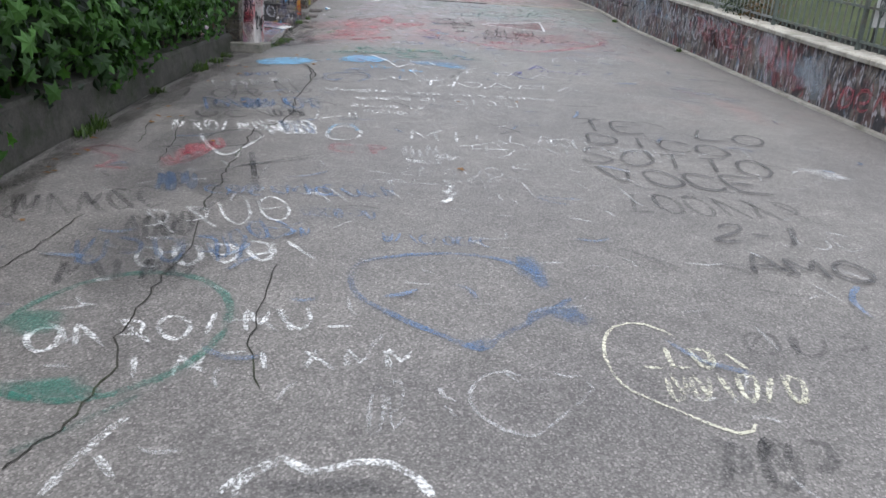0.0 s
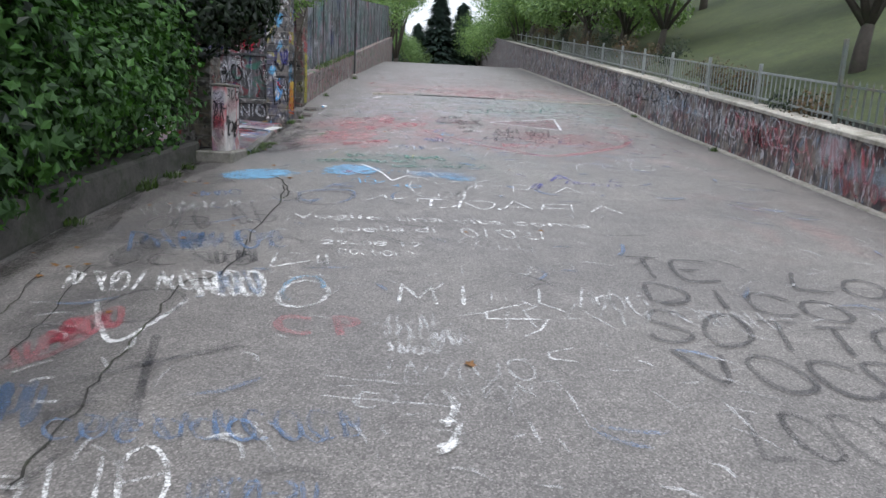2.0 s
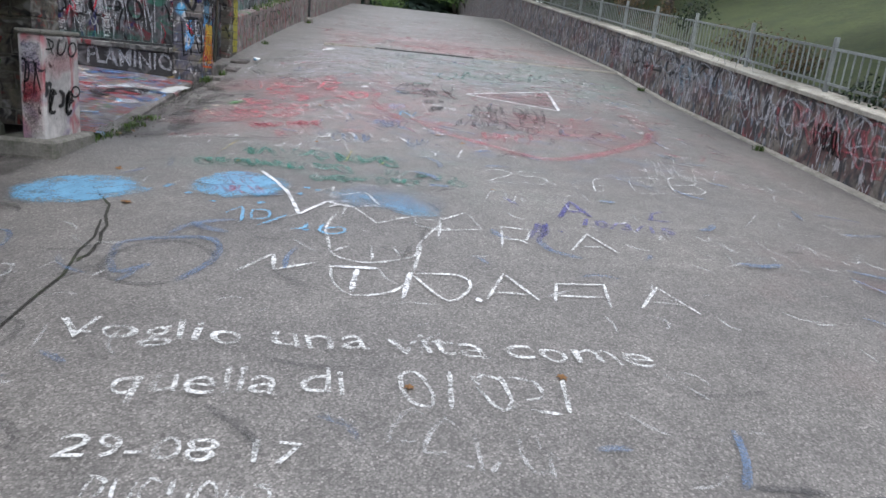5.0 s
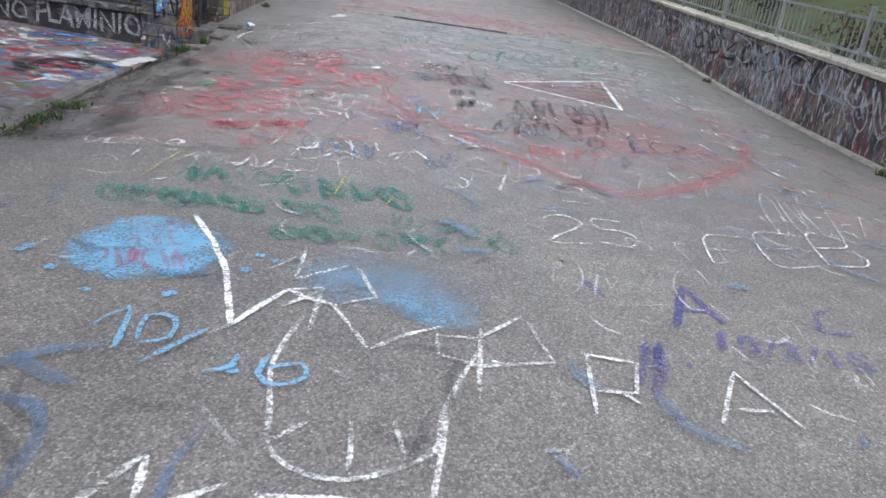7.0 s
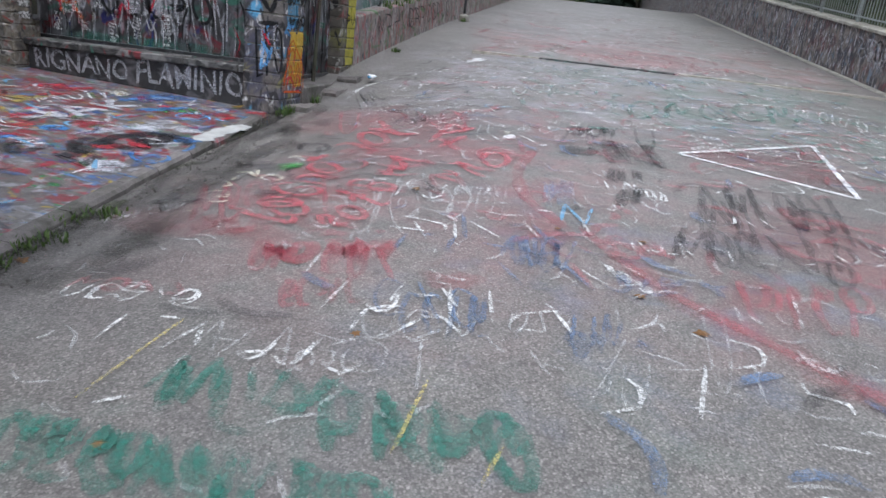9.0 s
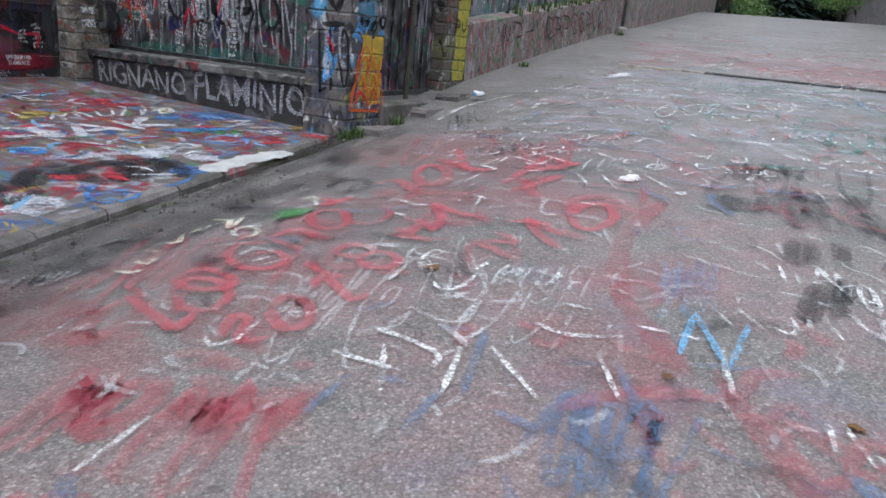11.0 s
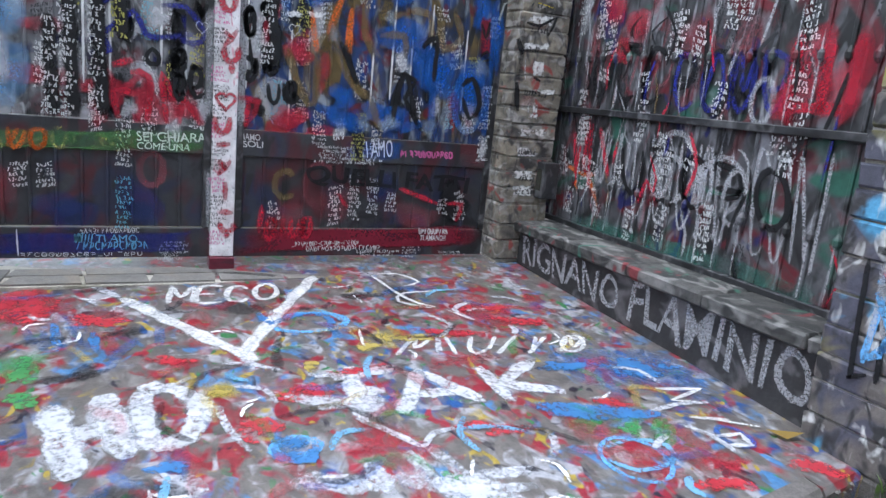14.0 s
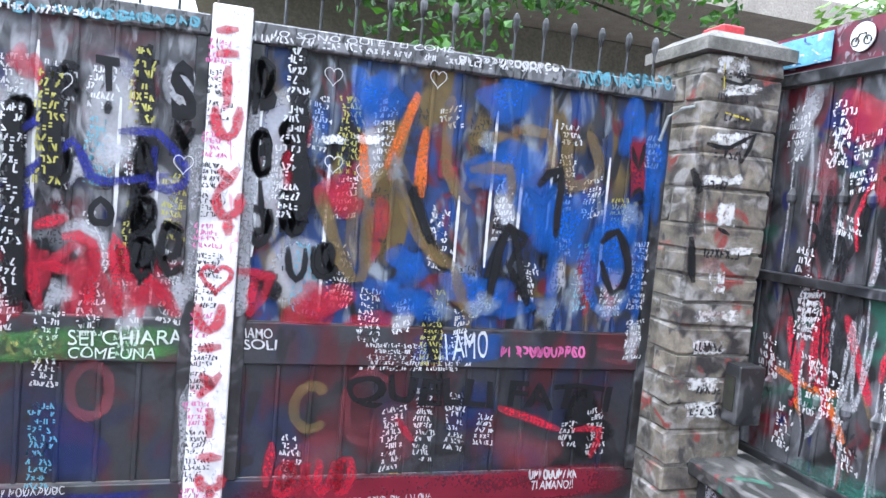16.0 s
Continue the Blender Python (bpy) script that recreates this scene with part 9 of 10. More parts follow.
blob("gate", (14.406, 1.129), 0.092, 0.069, REDC, wob=0.3, turn=0.03)
blob("gate", (14.452, 1.57), 0.092, 0.091, REDC, wob=0.3, turn=0.09)
blob("gate", (14.287, 1.825), 0.039, 0.066, REDC, wob=0.3, turn=0.1)
blob("gate", (13.526, 1.218), 0.066, 0.084, REDC, wob=0.3, turn=0.06)
blob("gate", (13.743, 1.144), 0.101, 0.065, REDC, wob=0.3, turn=0.05)
blob("gate", (13.358, 1.23), 0.073, 0.103, REDC, wob=0.3, turn=0.05)
blob("gate", (13.293, 1.95), 0.054, 0.059, REDC, wob=0.3, turn=0.15)
strokes("gate", [[(14.371, 1.586), (14.46, 1.317), (14.558, 1.253), (14.555, 1.579)], [(14.608, 1.792), (14.783, 1.433), (14.943, 1.322)], [(14.943, 1.322), (15.043, 1.081)], [(14.98, 1.736), (15.159, 1.753), (15.174, 1.608)], [(14.645, 1.634), (14.691, 1.94)]], 0.07, OCHR, smooth=True)
strokes("gate", [[(15.113, 1.158), (15.184, 1.51), (15.3, 1.166)], [(14.741, 1.642), (14.835, 1.412)], [(15.298, 1.693), (15.398, 1.777), (15.403, 1.476)], [(15.63, 1.466), (15.71, 1.524), (15.79, 1.346), (15.715, 1.237), (15.639, 1.389)]], 0.05, BLACKP, smooth=True)
strokes("gate", [[(14.616, 1.701), (14.732, 2.014)], [(14.781, 1.599), (14.768, 1.879)], [(14.512, 1.827), (14.555, 1.579)]], 0.055, ORNG, smooth=True)
strokes("gate", [[(13.377, 1.21), (13.521, 1.323), (13.495, 1.069)], [(13.521, 1.323), (13.659, 1.054)], [(14.045, 1.248), (14.197, 1.233), (14.121, 1.071)], [(13.669, 1.054), (13.761, 1.188), (13.869, 1.062)]], 0.055, REDC, smooth=True)
bars("gate", 1, (14.095, 1.628), (0.074, 0.007), (-0.011, 0.163), 0.04, BLACKP, seed=11, both=0.9)
bars("gate", 1, (14.079, 1.866), (0.095, 0.012), (-0.013, 0.193), 0.04, BLACKP, seed=12, both=0.9)
bars("gate", 1, (14.25, 1.418), (0.066, 0.005), (-0.009, 0.123), 0.04, BLACKP, seed=13, both=0.9)
bars("gate", 1, (14.225, 1.618), (0.065, 0.006), (-0.01, 0.132), 0.04, BLACKP, seed=14, both=0.9)
bars("gate", 1, (14.361, 1.265), (0.08, 0.005), (0.003, 0.115), 0.04, BLACKP, seed=15, both=0.9)
bars("gate", 1, (13.691, 1.378), (0.059, 0.004), (-0.006, 0.116), 0.04, BLACKP, seed=16, both=0.9)
bars("gate", 1, (13.681, 1.206), (0.079, 0.004), (0.002, 0.15), 0.04, BLACKP, seed=17, both=0.9)
bars("gate", 1, (13.69, 1.589), (0.059, 0.006), (-0.007, 0.126), 0.04, BLACKP, seed=18, both=0.9)
strokes("plat", [[(-3.555, 13.213), (-3.712, 13.377), (-3.652, 13.592)], [(-3.548, 13.23), (-3.481, 13.449), (-3.508, 13.581)], [(-3.244, 13.517), (-3.448, 13.767), (-3.447, 13.967)], [(-3.073, 13.85), (-3.321, 13.962), (-3.293, 14.219), (-2.945, 14.091)], [(-2.983, 14.158), (-3.128, 14.493), (-2.83, 14.301)]], 0.15, BLKF, smooth=True)
blob("panel", (-3.872, 1.691), 0.136, 0.194, REDC, wob=0.3, turn=0.0)
blob("panel", (-3.653, 1.64), 0.109, 0.237, REDC, wob=0.3, turn=0.02)
blob("panel", (-3.995, 1.521), 0.099, 0.116, REDC, wob=0.3, turn=0.05)
blob("panel", (-5.277, 1.906), 0.221, 0.112, REDF, wob=0.3, turn=-0.04)
blob("panel", (-4.711, 1.884), 0.177, 0.134, REDF, wob=0.3, turn=-0.04)
blob("panel", (-4.292, 1.868), 0.111, 0.121, REDF, wob=0.3, turn=-0.05)
blob("gate", (15.087, 1.157), 0.079, 0.075, WASH, wob=0.35, turn=0.05)
blob("gate", (15.396, 1.158), 0.07, 0.063, WASH, wob=0.35, turn=0.03)
blob("gate", (15.515, 1.227), 0.07, 0.104, WASH, wob=0.35, turn=0.04)
blob("gate", (15.721, 1.184), 0.088, 0.08, WASH, wob=0.35, turn=0.05)
blob("gate", (14.908, 1.15), 0.064, 0.073, WASH, wob=0.35, turn=0.03)
blob("gate", (15.044, 1.863), 0.051, 0.047, WASH, wob=0.35, turn=0.1)
blob("gate", (15.759, 1.605), 0.041, 0.104, WASH, wob=0.35, turn=0.07)
blob("gate", (14.663, 1.705), 0.033, 0.092, WASH, wob=0.35, turn=0.09)
blob("gate", (14.334, 1.785), 0.036, 0.089, WASH, wob=0.35, turn=0.11)
blob("panel", (-5.497, 2.075), 0.137, 0.141, REDC, wob=0.3, turn=-0.1)
blob("panel", (-5.221, 1.971), 0.116, 0.131, REDC, wob=0.3, turn=-0.08)
blob("panel", (-5.661, 1.861), 0.095, 0.148, REDF, wob=0.3, turn=-0.03)
blob("panel", (-5.347, 1.796), 0.095, 0.109, REDC, wob=0.3, turn=-0.03)
blob("panel", (-5.805, 2.106), 0.082, 0.185, GLOW, wob=0.3, turn=-0.11)
blob("panel", (-5.074, 2.104), 0.069, 0.099, REDF, wob=0.3, turn=-0.13)
# dark columns of marker handwriting on the gate
stroke("gate", [(13.119, 1.989), (13.154, 1.059)], 0.1, BLACKP, False)
writing("gate", (13.074, 1.059), 0.09, 0.93, 25, MARK, 700)
stroke("gate", [(13.27, 1.809), (13.301, 1.081)], 0.1, BLACKP, False)
writing("gate", (13.225, 1.081), 0.09, 0.728, 20, MARK, 701)
stroke("gate", [(13.387, 1.943), (13.407, 1.523)], 0.1, BLACKP, False)
writing("gate", (13.342, 1.523), 0.09, 0.42, 11, MARKY, 702)
stroke("gate", [(13.69, 2.063), (13.707, 1.777)], 0.1, BLACKP, False)
writing("gate", (13.645, 1.777), 0.09, 0.286, 7, MARKY, 703)
stroke("gate", [(14.239, 2.181), (14.296, 1.467)], 0.1, BLACKP, False)
writing("gate", (14.194, 1.467), 0.09, 0.714, 19, MARK, 704)
stroke("gate", [(13.029, 1.616), (13.048, 1.063)], 0.1, BLACKP, False)
writing("gate", (12.984, 1.063), 0.09, 0.553, 15, MARK, 705)
# red lettering beside the drive
stroke("road", [(-1.759, 12.914), (-1.595, 12.848)], 0.062, REDS, True)
stroke("road", [(-1.65, 13.073), (-1.61, 13.154), (-1.459, 13.123), (-1.361, 13.029), (-1.41, 12.966), (-1.514, 12.96), (-1.612, 13.009), (-1.65, 13.073)], 0.062, REDS, True)
stroke("road", [(-1.578, 13.515), (-1.714, 13.489), (-1.638, 13.32), (-1.462, 13.208), (-1.343, 13.228), (-1.347, 13.332), (-1.469, 13.418), (-1.545, 13.353)], 0.062, REDS, True)
stroke("road", [(-1.604, 13.575), (-1.364, 13.458)], 0.062, REDS, True)
stroke("road", [(-1.613, 13.571), (-1.634, 13.693), (-1.58, 13.749), (-1.397, 13.638), (-1.332, 13.673)], 0.062, REDS, True)
stroke("road", [(-1.552, 14.103), (-1.711, 14.105), (-1.631, 13.903), (-1.473, 13.776), (-1.385, 13.82), (-1.503, 14.026), (-1.552, 14.103)], 0.062, REDS, True)
stroke("road", [(-1.593, 14.12), (-1.373, 13.88), (-1.262, 13.909), (-1.279, 14.068), (-1.416, 14.229)], 0.062, REDS, True)
stroke("road", [(-1.925, 14.426), (-1.742, 14.284), (-1.736, 14.411)], 0.062, REDS, True)
stroke("road", [(-1.246, 13.322), (-1.086, 13.236), (-1.012, 13.229)], 0.062, REDS, True)
stroke("road", [(-1.241, 13.36), (-1.133, 13.234)], 0.062, REDS, True)
stroke("road", [(-1.196, 13.459), (-1.203, 13.551), (-1.11, 13.568), (-1.052, 13.495), (-1.098, 13.431), (-1.196, 13.459)], 0.062, REDS, True)
stroke("road", [(-1.063, 13.436), (-1.013, 13.52), (-0.911, 13.472), (-0.89, 13.382), (-0.961, 13.348), (-1.034, 13.39), (-1.063, 13.436)], 0.062, REDS, True)
stroke("road", [(-1.113, 13.75), (-0.887, 13.71)], 0.075, REDS, True)
stroke("road", [(-1.12, 13.837), (-1.011, 13.768), (-1.065, 13.915)], 0.075, REDS, True)
stroke("road", [(-1.095, 13.998), (-0.944, 13.852), (-1.02, 14.091)], 0.075, REDS, True)
stroke("road", [(-1.137, 14.257), (-0.95, 13.984)], 0.075, REDS, True)
stroke("road", [(-1.16, 14.277), (-0.956, 14.129), (-0.794, 14.085)], 0.075, REDS, True)
stroke("road", [(-0.73, 13.783), (-0.506, 13.661)], 0.08, REDS, True)
stroke("road", [(-0.699, 13.789), (-0.548, 13.839)], 0.08, REDS, True)
stroke("road", [(-0.68, 13.914), (-0.536, 13.849)], 0.08, REDS, True)
stroke("road", [(-0.623, 14.165), (-0.483, 13.964), (-0.363, 13.871)], 0.08, REDS, True)
stroke("road", [(-0.623, 14.165), (-0.409, 14.027)], 0.08, REDS, True)
stroke("road", [(-0.651, 14.099), (-0.494, 14.144)], 0.08, REDS, True)
stroke("road", [(-0.457, 14.305), (-0.441, 14.511), (-0.348, 14.569), (-0.268, 14.427), (-0.29, 14.224), (-0.367, 14.156), (-0.457, 14.305)], 0.08, REDS, True)
stroke("road", [(-1.748, 14.728), (-1.684, 14.846), (-1.347, 14.511)], 0.1, REDS, True)
stroke("road", [(-1.602, 14.969), (-1.684, 15.28), (-1.463, 15.105), (-1.315, 14.767), (-1.412, 14.692), (-1.602, 14.969)], 0.1, REDS, True)
stroke("road", [(-1.565, 15.303), (-1.222, 15.022)], 0.1, REDS, True)
stroke("road", [(-1.673, 15.786), (-1.332, 15.137), (-1.129, 15.053)], 0.1, REDS, True)
stroke("road", [(-1.681, 15.461), (-1.426, 15.273)], 0.1, REDS, True)
stroke("road", [(-0.943, 14.724), (-0.911, 15.385)], 0.1, REDS, True)
stroke("road", [(-0.883, 14.87), (-0.677, 14.503)], 0.1, REDS, True)
stroke("road", [(-0.839, 14.576), (-0.693, 14.989)], 0.1, REDS, True)
stroke("road", [(-0.939, 15.475), (-0.674, 15.248)], 0.1, REDS, True)
stroke("road", [(-0.891, 15.027), (-0.673, 15.337)], 0.1, REDS, True)
stroke("road", [(-1.081, 12.663), (-1.16, 12.812), (-1.091, 12.797), (-1.017, 12.667), (-0.95, 12.724)], 0.062, REDS, True)
stroke("road", [(-1.077, 12.896), (-1.096, 13.007), (-0.979, 12.972), (-0.899, 12.857), (-0.925, 12.788), (-1.017, 12.83), (-1.077, 12.896)], 0.062, REDS, True)
stroke("road", [(-1.674, 12.833), (-1.338, 12.69), (-1.266, 12.662), (-1.307, 12.798)], 0.062, REDS, True)
stroke("road", [(-1.51, 12.898), (-1.575, 13.044), (-1.441, 13.049), (-1.294, 12.944), (-1.263, 12.816), (-1.373, 12.805), (-1.51, 12.898)], 0.062, REDS, True)
stroke("road", [(-1.042, 13.085), (-1.099, 13.222), (-0.866, 13.058), (-0.849, 13.136)], 0.062, REDS, True)
stroke("road", [(-1.032, 12.478), (-1.001, 12.535), (-0.89, 12.547)], 0.09, REDF, True)
stroke("road", [(-0.765, 12.601), (-0.732, 12.649)], 0.09, REDF, True)
stroke("road", [(-0.886, 12.681), (-0.922, 12.618)], 0.09, REDF, True)
# cream and black lettering along the gutter
stroke("road", [(-1.975, 13.02), (-1.864, 13.032), (-1.862, 13.074)], 0.05, CREAM, True)
stroke("road", [(-2.012, 13.169), (-1.897, 13.138), (-1.962, 13.262)], 0.05, CREAM, True)
stroke("road", [(-2.077, 13.291), (-1.958, 13.291)], 0.05, CREAM, True)
stroke("road", [(-2.075, 13.407), (-2.024, 13.441), (-2.105, 13.543)], 0.05, CREAM, True)
stroke("road", [(-2.093, 13.584), (-2.112, 13.674)], 0.05, CREAM, True)
stroke("road", [(-2.185, 13.812), (-2.08, 13.841), (-1.968, 13.694), (-2.045, 13.9)], 0.05, CREAM, True)
stroke("road", [(-1.864, 13.597), (-1.93, 13.716), (-1.83, 13.739), (-1.743, 13.636), (-1.774, 13.562)], 0.05, CREAM, True)
stroke("road", [(-1.987, 14.306), (-1.974, 14.405), (-1.865, 14.317)], 0.05, CREAM, True)
stroke("road", [(-1.959, 12.795), (-1.959, 12.824)], 0.05, CREAM, True)
stroke("road", [(-2.097, 14.205), (-2.094, 14.346)], 0.05, CREAM, True)
stroke("road", [(-0.423, 15.257), (-0.357, 15.342), (-0.39, 15.173)], 0.05, CREAM, True)
stroke("road", [(-2.012, 14.634), (-2.108, 14.866), (-2.029, 14.955)], 0.08, BLKR, True)
stroke("road", [(-1.802, 14.475), (-1.867, 14.689), (-1.835, 14.782)], 0.08, BLKR, True)
stroke("road", [(-1.754, 13.779), (-1.83, 13.941), (-1.773, 14.04)], 0.08, BLKR, True)
stroke("road", [(-1.707, 13.655), (-1.734, 13.789)], 0.08, BLKR, True)
stroke("road", [(-1.444, 13.661), (-1.263, 13.621)], 0.08, BLKR, True)
stroke("road", [(-1.205, 13.743), (-1.113, 13.707), (-1.05, 13.766)], 0.08, BLKR, True)
blob("road", (-2.157, 13.003), 0.144, 0.062, DHAZE, wob=0.35, turn=0.62)
blob("road", (-1.699, 13.262), 0.09, 0.106, BLKR, wob=0.35, turn=0.54)
blob("road", (-1.801, 13.465), 0.118, 0.051, DHAZE, wob=0.35, turn=0.52)
blob("road", (-2.186, 14.153), 0.155, 0.081, DHAZE, wob=0.35, turn=0.51)
blob("road", (-2.43, 13.584), 0.089, 0.063, RUST, wob=0.35, turn=0.71)
blob("road", (-0.74, 13.656), 0.075, 0.038, DHAZE, wob=0.35, turn=0.64)
blob("road", (-2.302, 13.367), 0.125, 0.078, DHAZE, wob=0.35, turn=0.64)
blob("road", (-1.866, 14.056), 0.096, 0.121, GREENL, wob=0.35, turn=0.44)
blob("road", (-1.812, 13.986), 0.069, 0.055, GREENL, wob=0.35, turn=0.43)
# faded scrawls on the lower street
letters("road", "2-1", (1.707, 4.184), (0.567, -0.033), (0.116, 0.263), 0.045, DARKL)
letters("road", "AMO", (1.748, 3.737), (0.717, -0.039), (0.006, 0.237), 0.045, DARKL)
bars("road", 9, (-1.405, 4.593), (1.265, 0.009), (-0.056, 0.144), 0.028, BLUEF, seed=0, both=0.2)
bars("road", 7, (-0.729, 4.231), (0.444, -0.004), (-0.029, 0.135), 0.028, BLUEF, seed=1, both=0.2)
bars("road", 9, (-0.243, 3.912), (0.611, -0.01), (-0.006, 0.121), 0.028, BLUEF, seed=2, both=0.2)
bars("road", 5, (-1.028, 3.862), (0.428, 0.051), (-0.052, 0.155), 0.028, BLUEF, seed=3, both=0.2)
strokes("road", [[(-1.521, 5.06), (-1.211, 5.223), (-0.851, 5.472)], [(-1.264, 5.297), (-1.145, 4.868)]], 0.06, DARK, smooth=True)
strokes("road", [[(0.057, 4.775), (0.217, 4.796)], [(0.19, 4.783), (0.147, 4.617), (0.097, 4.554)]], 0.05, CHALK, smooth=True)
stroke("road", [(-0.41, 4.951), (0.193, 4.902)], 0.03, CHALK_FAINT, True)
strokes("road", [[(0.35, 5.178), (0.313, 5.051)], [(0.673, 5.1), (0.717, 4.759)]], 0.03, CHALK_FAINT, smooth=True)
stroke("road", [(-0.438, 5.146), (-0.292, 5.11), (0.11, 5.075)], 0.03, CHALK_FAINT, True)
# light blue figures and haze by the drawing
blob("road", (0.155, 10.021), 0.476, 0.358, BLUEM, wob=0.15, turn=0.27)
strokes("road", [[(-0.817, 9.449), (-0.748, 9.581), (-0.693, 9.314)], [(-0.645, 9.374), (-0.671, 9.536), (-0.574, 9.538), (-0.549, 9.412), (-0.639, 9.358)], [(-0.588, 9.253), (-0.45, 9.489)], [(-0.384, 9.247), (-0.309, 9.294), (-0.313, 9.376)], [(-0.206, 9.399), (-0.22, 9.264), (-0.147, 9.218), (-0.07, 9.278), (-0.102, 9.353), (-0.202, 9.3)]], 0.032, SKYB, smooth=True)

# tags on the sheet-metal fence and the boarding
for k in range(120):
    x, z = rng_w.uniform(-6.0, -3.3), rng_w.uniform(0.55, 2.1)
    m = rng_w.choices((GLOW, BLACKP, REDP, NAVYP, REDF, MARKK, OCHR), (5, 5, 3, 1.5, 3, 3, 0.7))[0]
    if rng_w.random() < 0.5:
        h = rng_w.uniform(0.1, 0.3)
        writing("panel", (x, z - h / 2), 0.12, h, max(2, int(h / 0.035)), MARK if k % 3 else MARKK, k, rng_w.uniform(-.3, .3))
    else:
        h = rng_w.uniform(0.12, 0.4)
        stroke("panel", [(x, z - h / 2), (x + rng_w.uniform(-.05, .05), z), (x + rng_w.uniform(-.09, .09), z + h / 2)], rng_w.uniform(0.015, 0.04), m)
for k in range(20):
    x = -6.15 + 2.87 * k / 20 + 0.014
    z0 = rng_w.choice((0.5, 1.38))
    stroke("panel", [(x, z0 + rng_w.uniform(0, .1)), (x, z0 + rng_w.uniform(0.35, 0.7))], 0.018, GLOW, False)
OWNER["wicket"] = wicket
OWNER["boarding"] = boarding
SURF_X = {"wicket": -3.076, "boarding": -3.112}
_plain = surface


def surface(kind, p, q, off):
    if kind in SURF_X:
        return (SURF_X[kind] + off, p, q)
    return _plain(kind, p, q, off)


for k in range(14):
    y = 16.8 + 0.1 * k
    for z in (rng_w.uniform(0.4, 0.9), rng_w.uniform(1.0, 1.3), rng_w.uniform(1.4, 2.0)):
        stroke("wicket", [(y, z), (y + rng_w.uniform(-.04, .04), z + rng_w.uniform(0.15, 0.35))], rng_w.uniform(0.02, 0.045), rng_w.choice((GLOW, GLOW, BLACKP, REDF, MARK)))
for k in range(34):
    y = 19.0 + rng_w.uniform(0, 1) ** 1.4 * 20
    z = left_top(y) + rng_w.uniform(0.2, 1.5)
    bars("boarding", rng_w.randint(2, 4), (y, z), (rng_w.uniform(0.4, 1.1), 0.1), (0.0, rng_w.uniform(0.2, 0.5)), rng_w.uniform(0.03, 0.07), rng_w.choice((GLOW, GLOW, BLACKP, REDF, NAVYP, SKYF)), seed=k)
for k in range(26):
    y = rng_w.uniform(11.5, 32)
    z = road_z(4.97, y) + rng_w.uniform(0.15, 0.45)
    bars("east", rng_w.randint(3, 6), (y, z), (rng_w.uniform(0.5, 1.2), 0.08), (0.05, rng_w.uniform(0.18, 0.35)), rng_w.uniform(0.025, 0.05), rng_w.choice((GLOW, GLOW, GLOW, BLACKP, REDF, BLUEF)), seed=k)

def old_words(seed, count, y0, y1, x0, x1, width, size, material):
    """Rows of worn letter-like strokes scattered over a stretch of the street."""
    rng = random.Random(seed)
    V, S, F = [], [], []
    shapes = ("00 0a", "00 6a", "0a 80", "05 a5", "0a aa", "a8 2a 05 20 a2", "02 40 92 a8", "00 a0")
    for _ in range(count):
        x, y, a = rng.uniform(x0, x1), rng.uniform(y0, y1), rng.gauss(0.12, 0.3)
        h = size * rng.uniform(0.6, 1.5)
        for i in range(rng.randint(2, 7)):
            if rng.random() < 0.25:
                continue
            run = rng.choice(shapes).split()
            seg = []
            for p in run:
                gx2, gy2 = h * (0.8 * i + 0.06 * int(p[0], 16)), h * 0.1 * int(p[1], 16) * 1.3
                seg.append((x + gx2 * math.cos(a) - gy2 * math.sin(a), y + gx2 * math.sin(a) + gy2 * math.cos(a)))
            if not all(-2.45 < q[0] < 4.7 for q in seg):
                continue
            v, s, f = ribbon(seg, width, rng, True, 0.08)
            F += [tuple(k + len(V) for k in q) for q in f]
            V += v
            S += s
    tagged(decal("old_scrawl", "road", V, S, F, material, "half-gone lettering on the asphalt"), kind="stuff")


# old half-gone scrawls over the whole street
def old_scrawls(seed, count, y0, y1, x0, x1, width, size, material):
    rng = random.Random(seed)
    lines = []
    for _ in range(count):
        x, y = rng.uniform(x0, x1), rng.uniform(y0, y1)
        a = rng.choice((0.0, 0.1, 1.5, 2.2, 0.8, -0.6)) + rng.uniform(-.3, .3)
        s = size * rng.uniform(0.4, 1.3)
        bend = rng.uniform(-.5, .5)
        lines.append([(x, y), (x + s * 0.5 * math.cos(a) - bend * s * 0.5 * math.sin(a), y + s * 0.5 * math.sin(a) + bend * s * 0.5 * math.cos(a)), (x + s * math.cos(a), y + s * math.sin(a))])
    ob = strokes("road", lines, width, material, "old_scrawl", "half-gone scrawls on the asphalt")
    return tagged(ob, kind="stuff")


old_scrawls(1, 420, 11.0, 17.5, -2.0, 4.2, 0.028, 0.2, CHALK_FAINT)
old_scrawls(2, 420, 16.5, 21.0, -2.2, 4.4, 0.035, 0.22, CHALK_FAINT)
old_scrawls(13, 220, 12.5, 21.0, -2.2, 4.4, 0.024, 0.14, CHALK_FAINT)
old_scrawls(3, 300, 21.0, 34.0, -2.4, 4.6, 0.05, 0.4, CHALK)
old_scrawls(4, 200, 12.5, 20.0, -1.9, 3.8, 0.09, 0.34, REDF)
old_scrawls(5, 70, 9.0, 20.0, -1.8, 4.0, 0.08, 0.35, BLUEF)
old_scrawls(6, 80, 11.5, 20.0, -2.3, 4.2, 0.08, 0.35, DARK)
old_scrawls(7, 90, 15.5, 24.0, -0.5, 4.4, 0.09, 0.4, GREENF)
old_scrawls(8, 330, 2.0, 11.0, -2.3, 4.6, 0.03, 0.2, CHALK_FAINT)
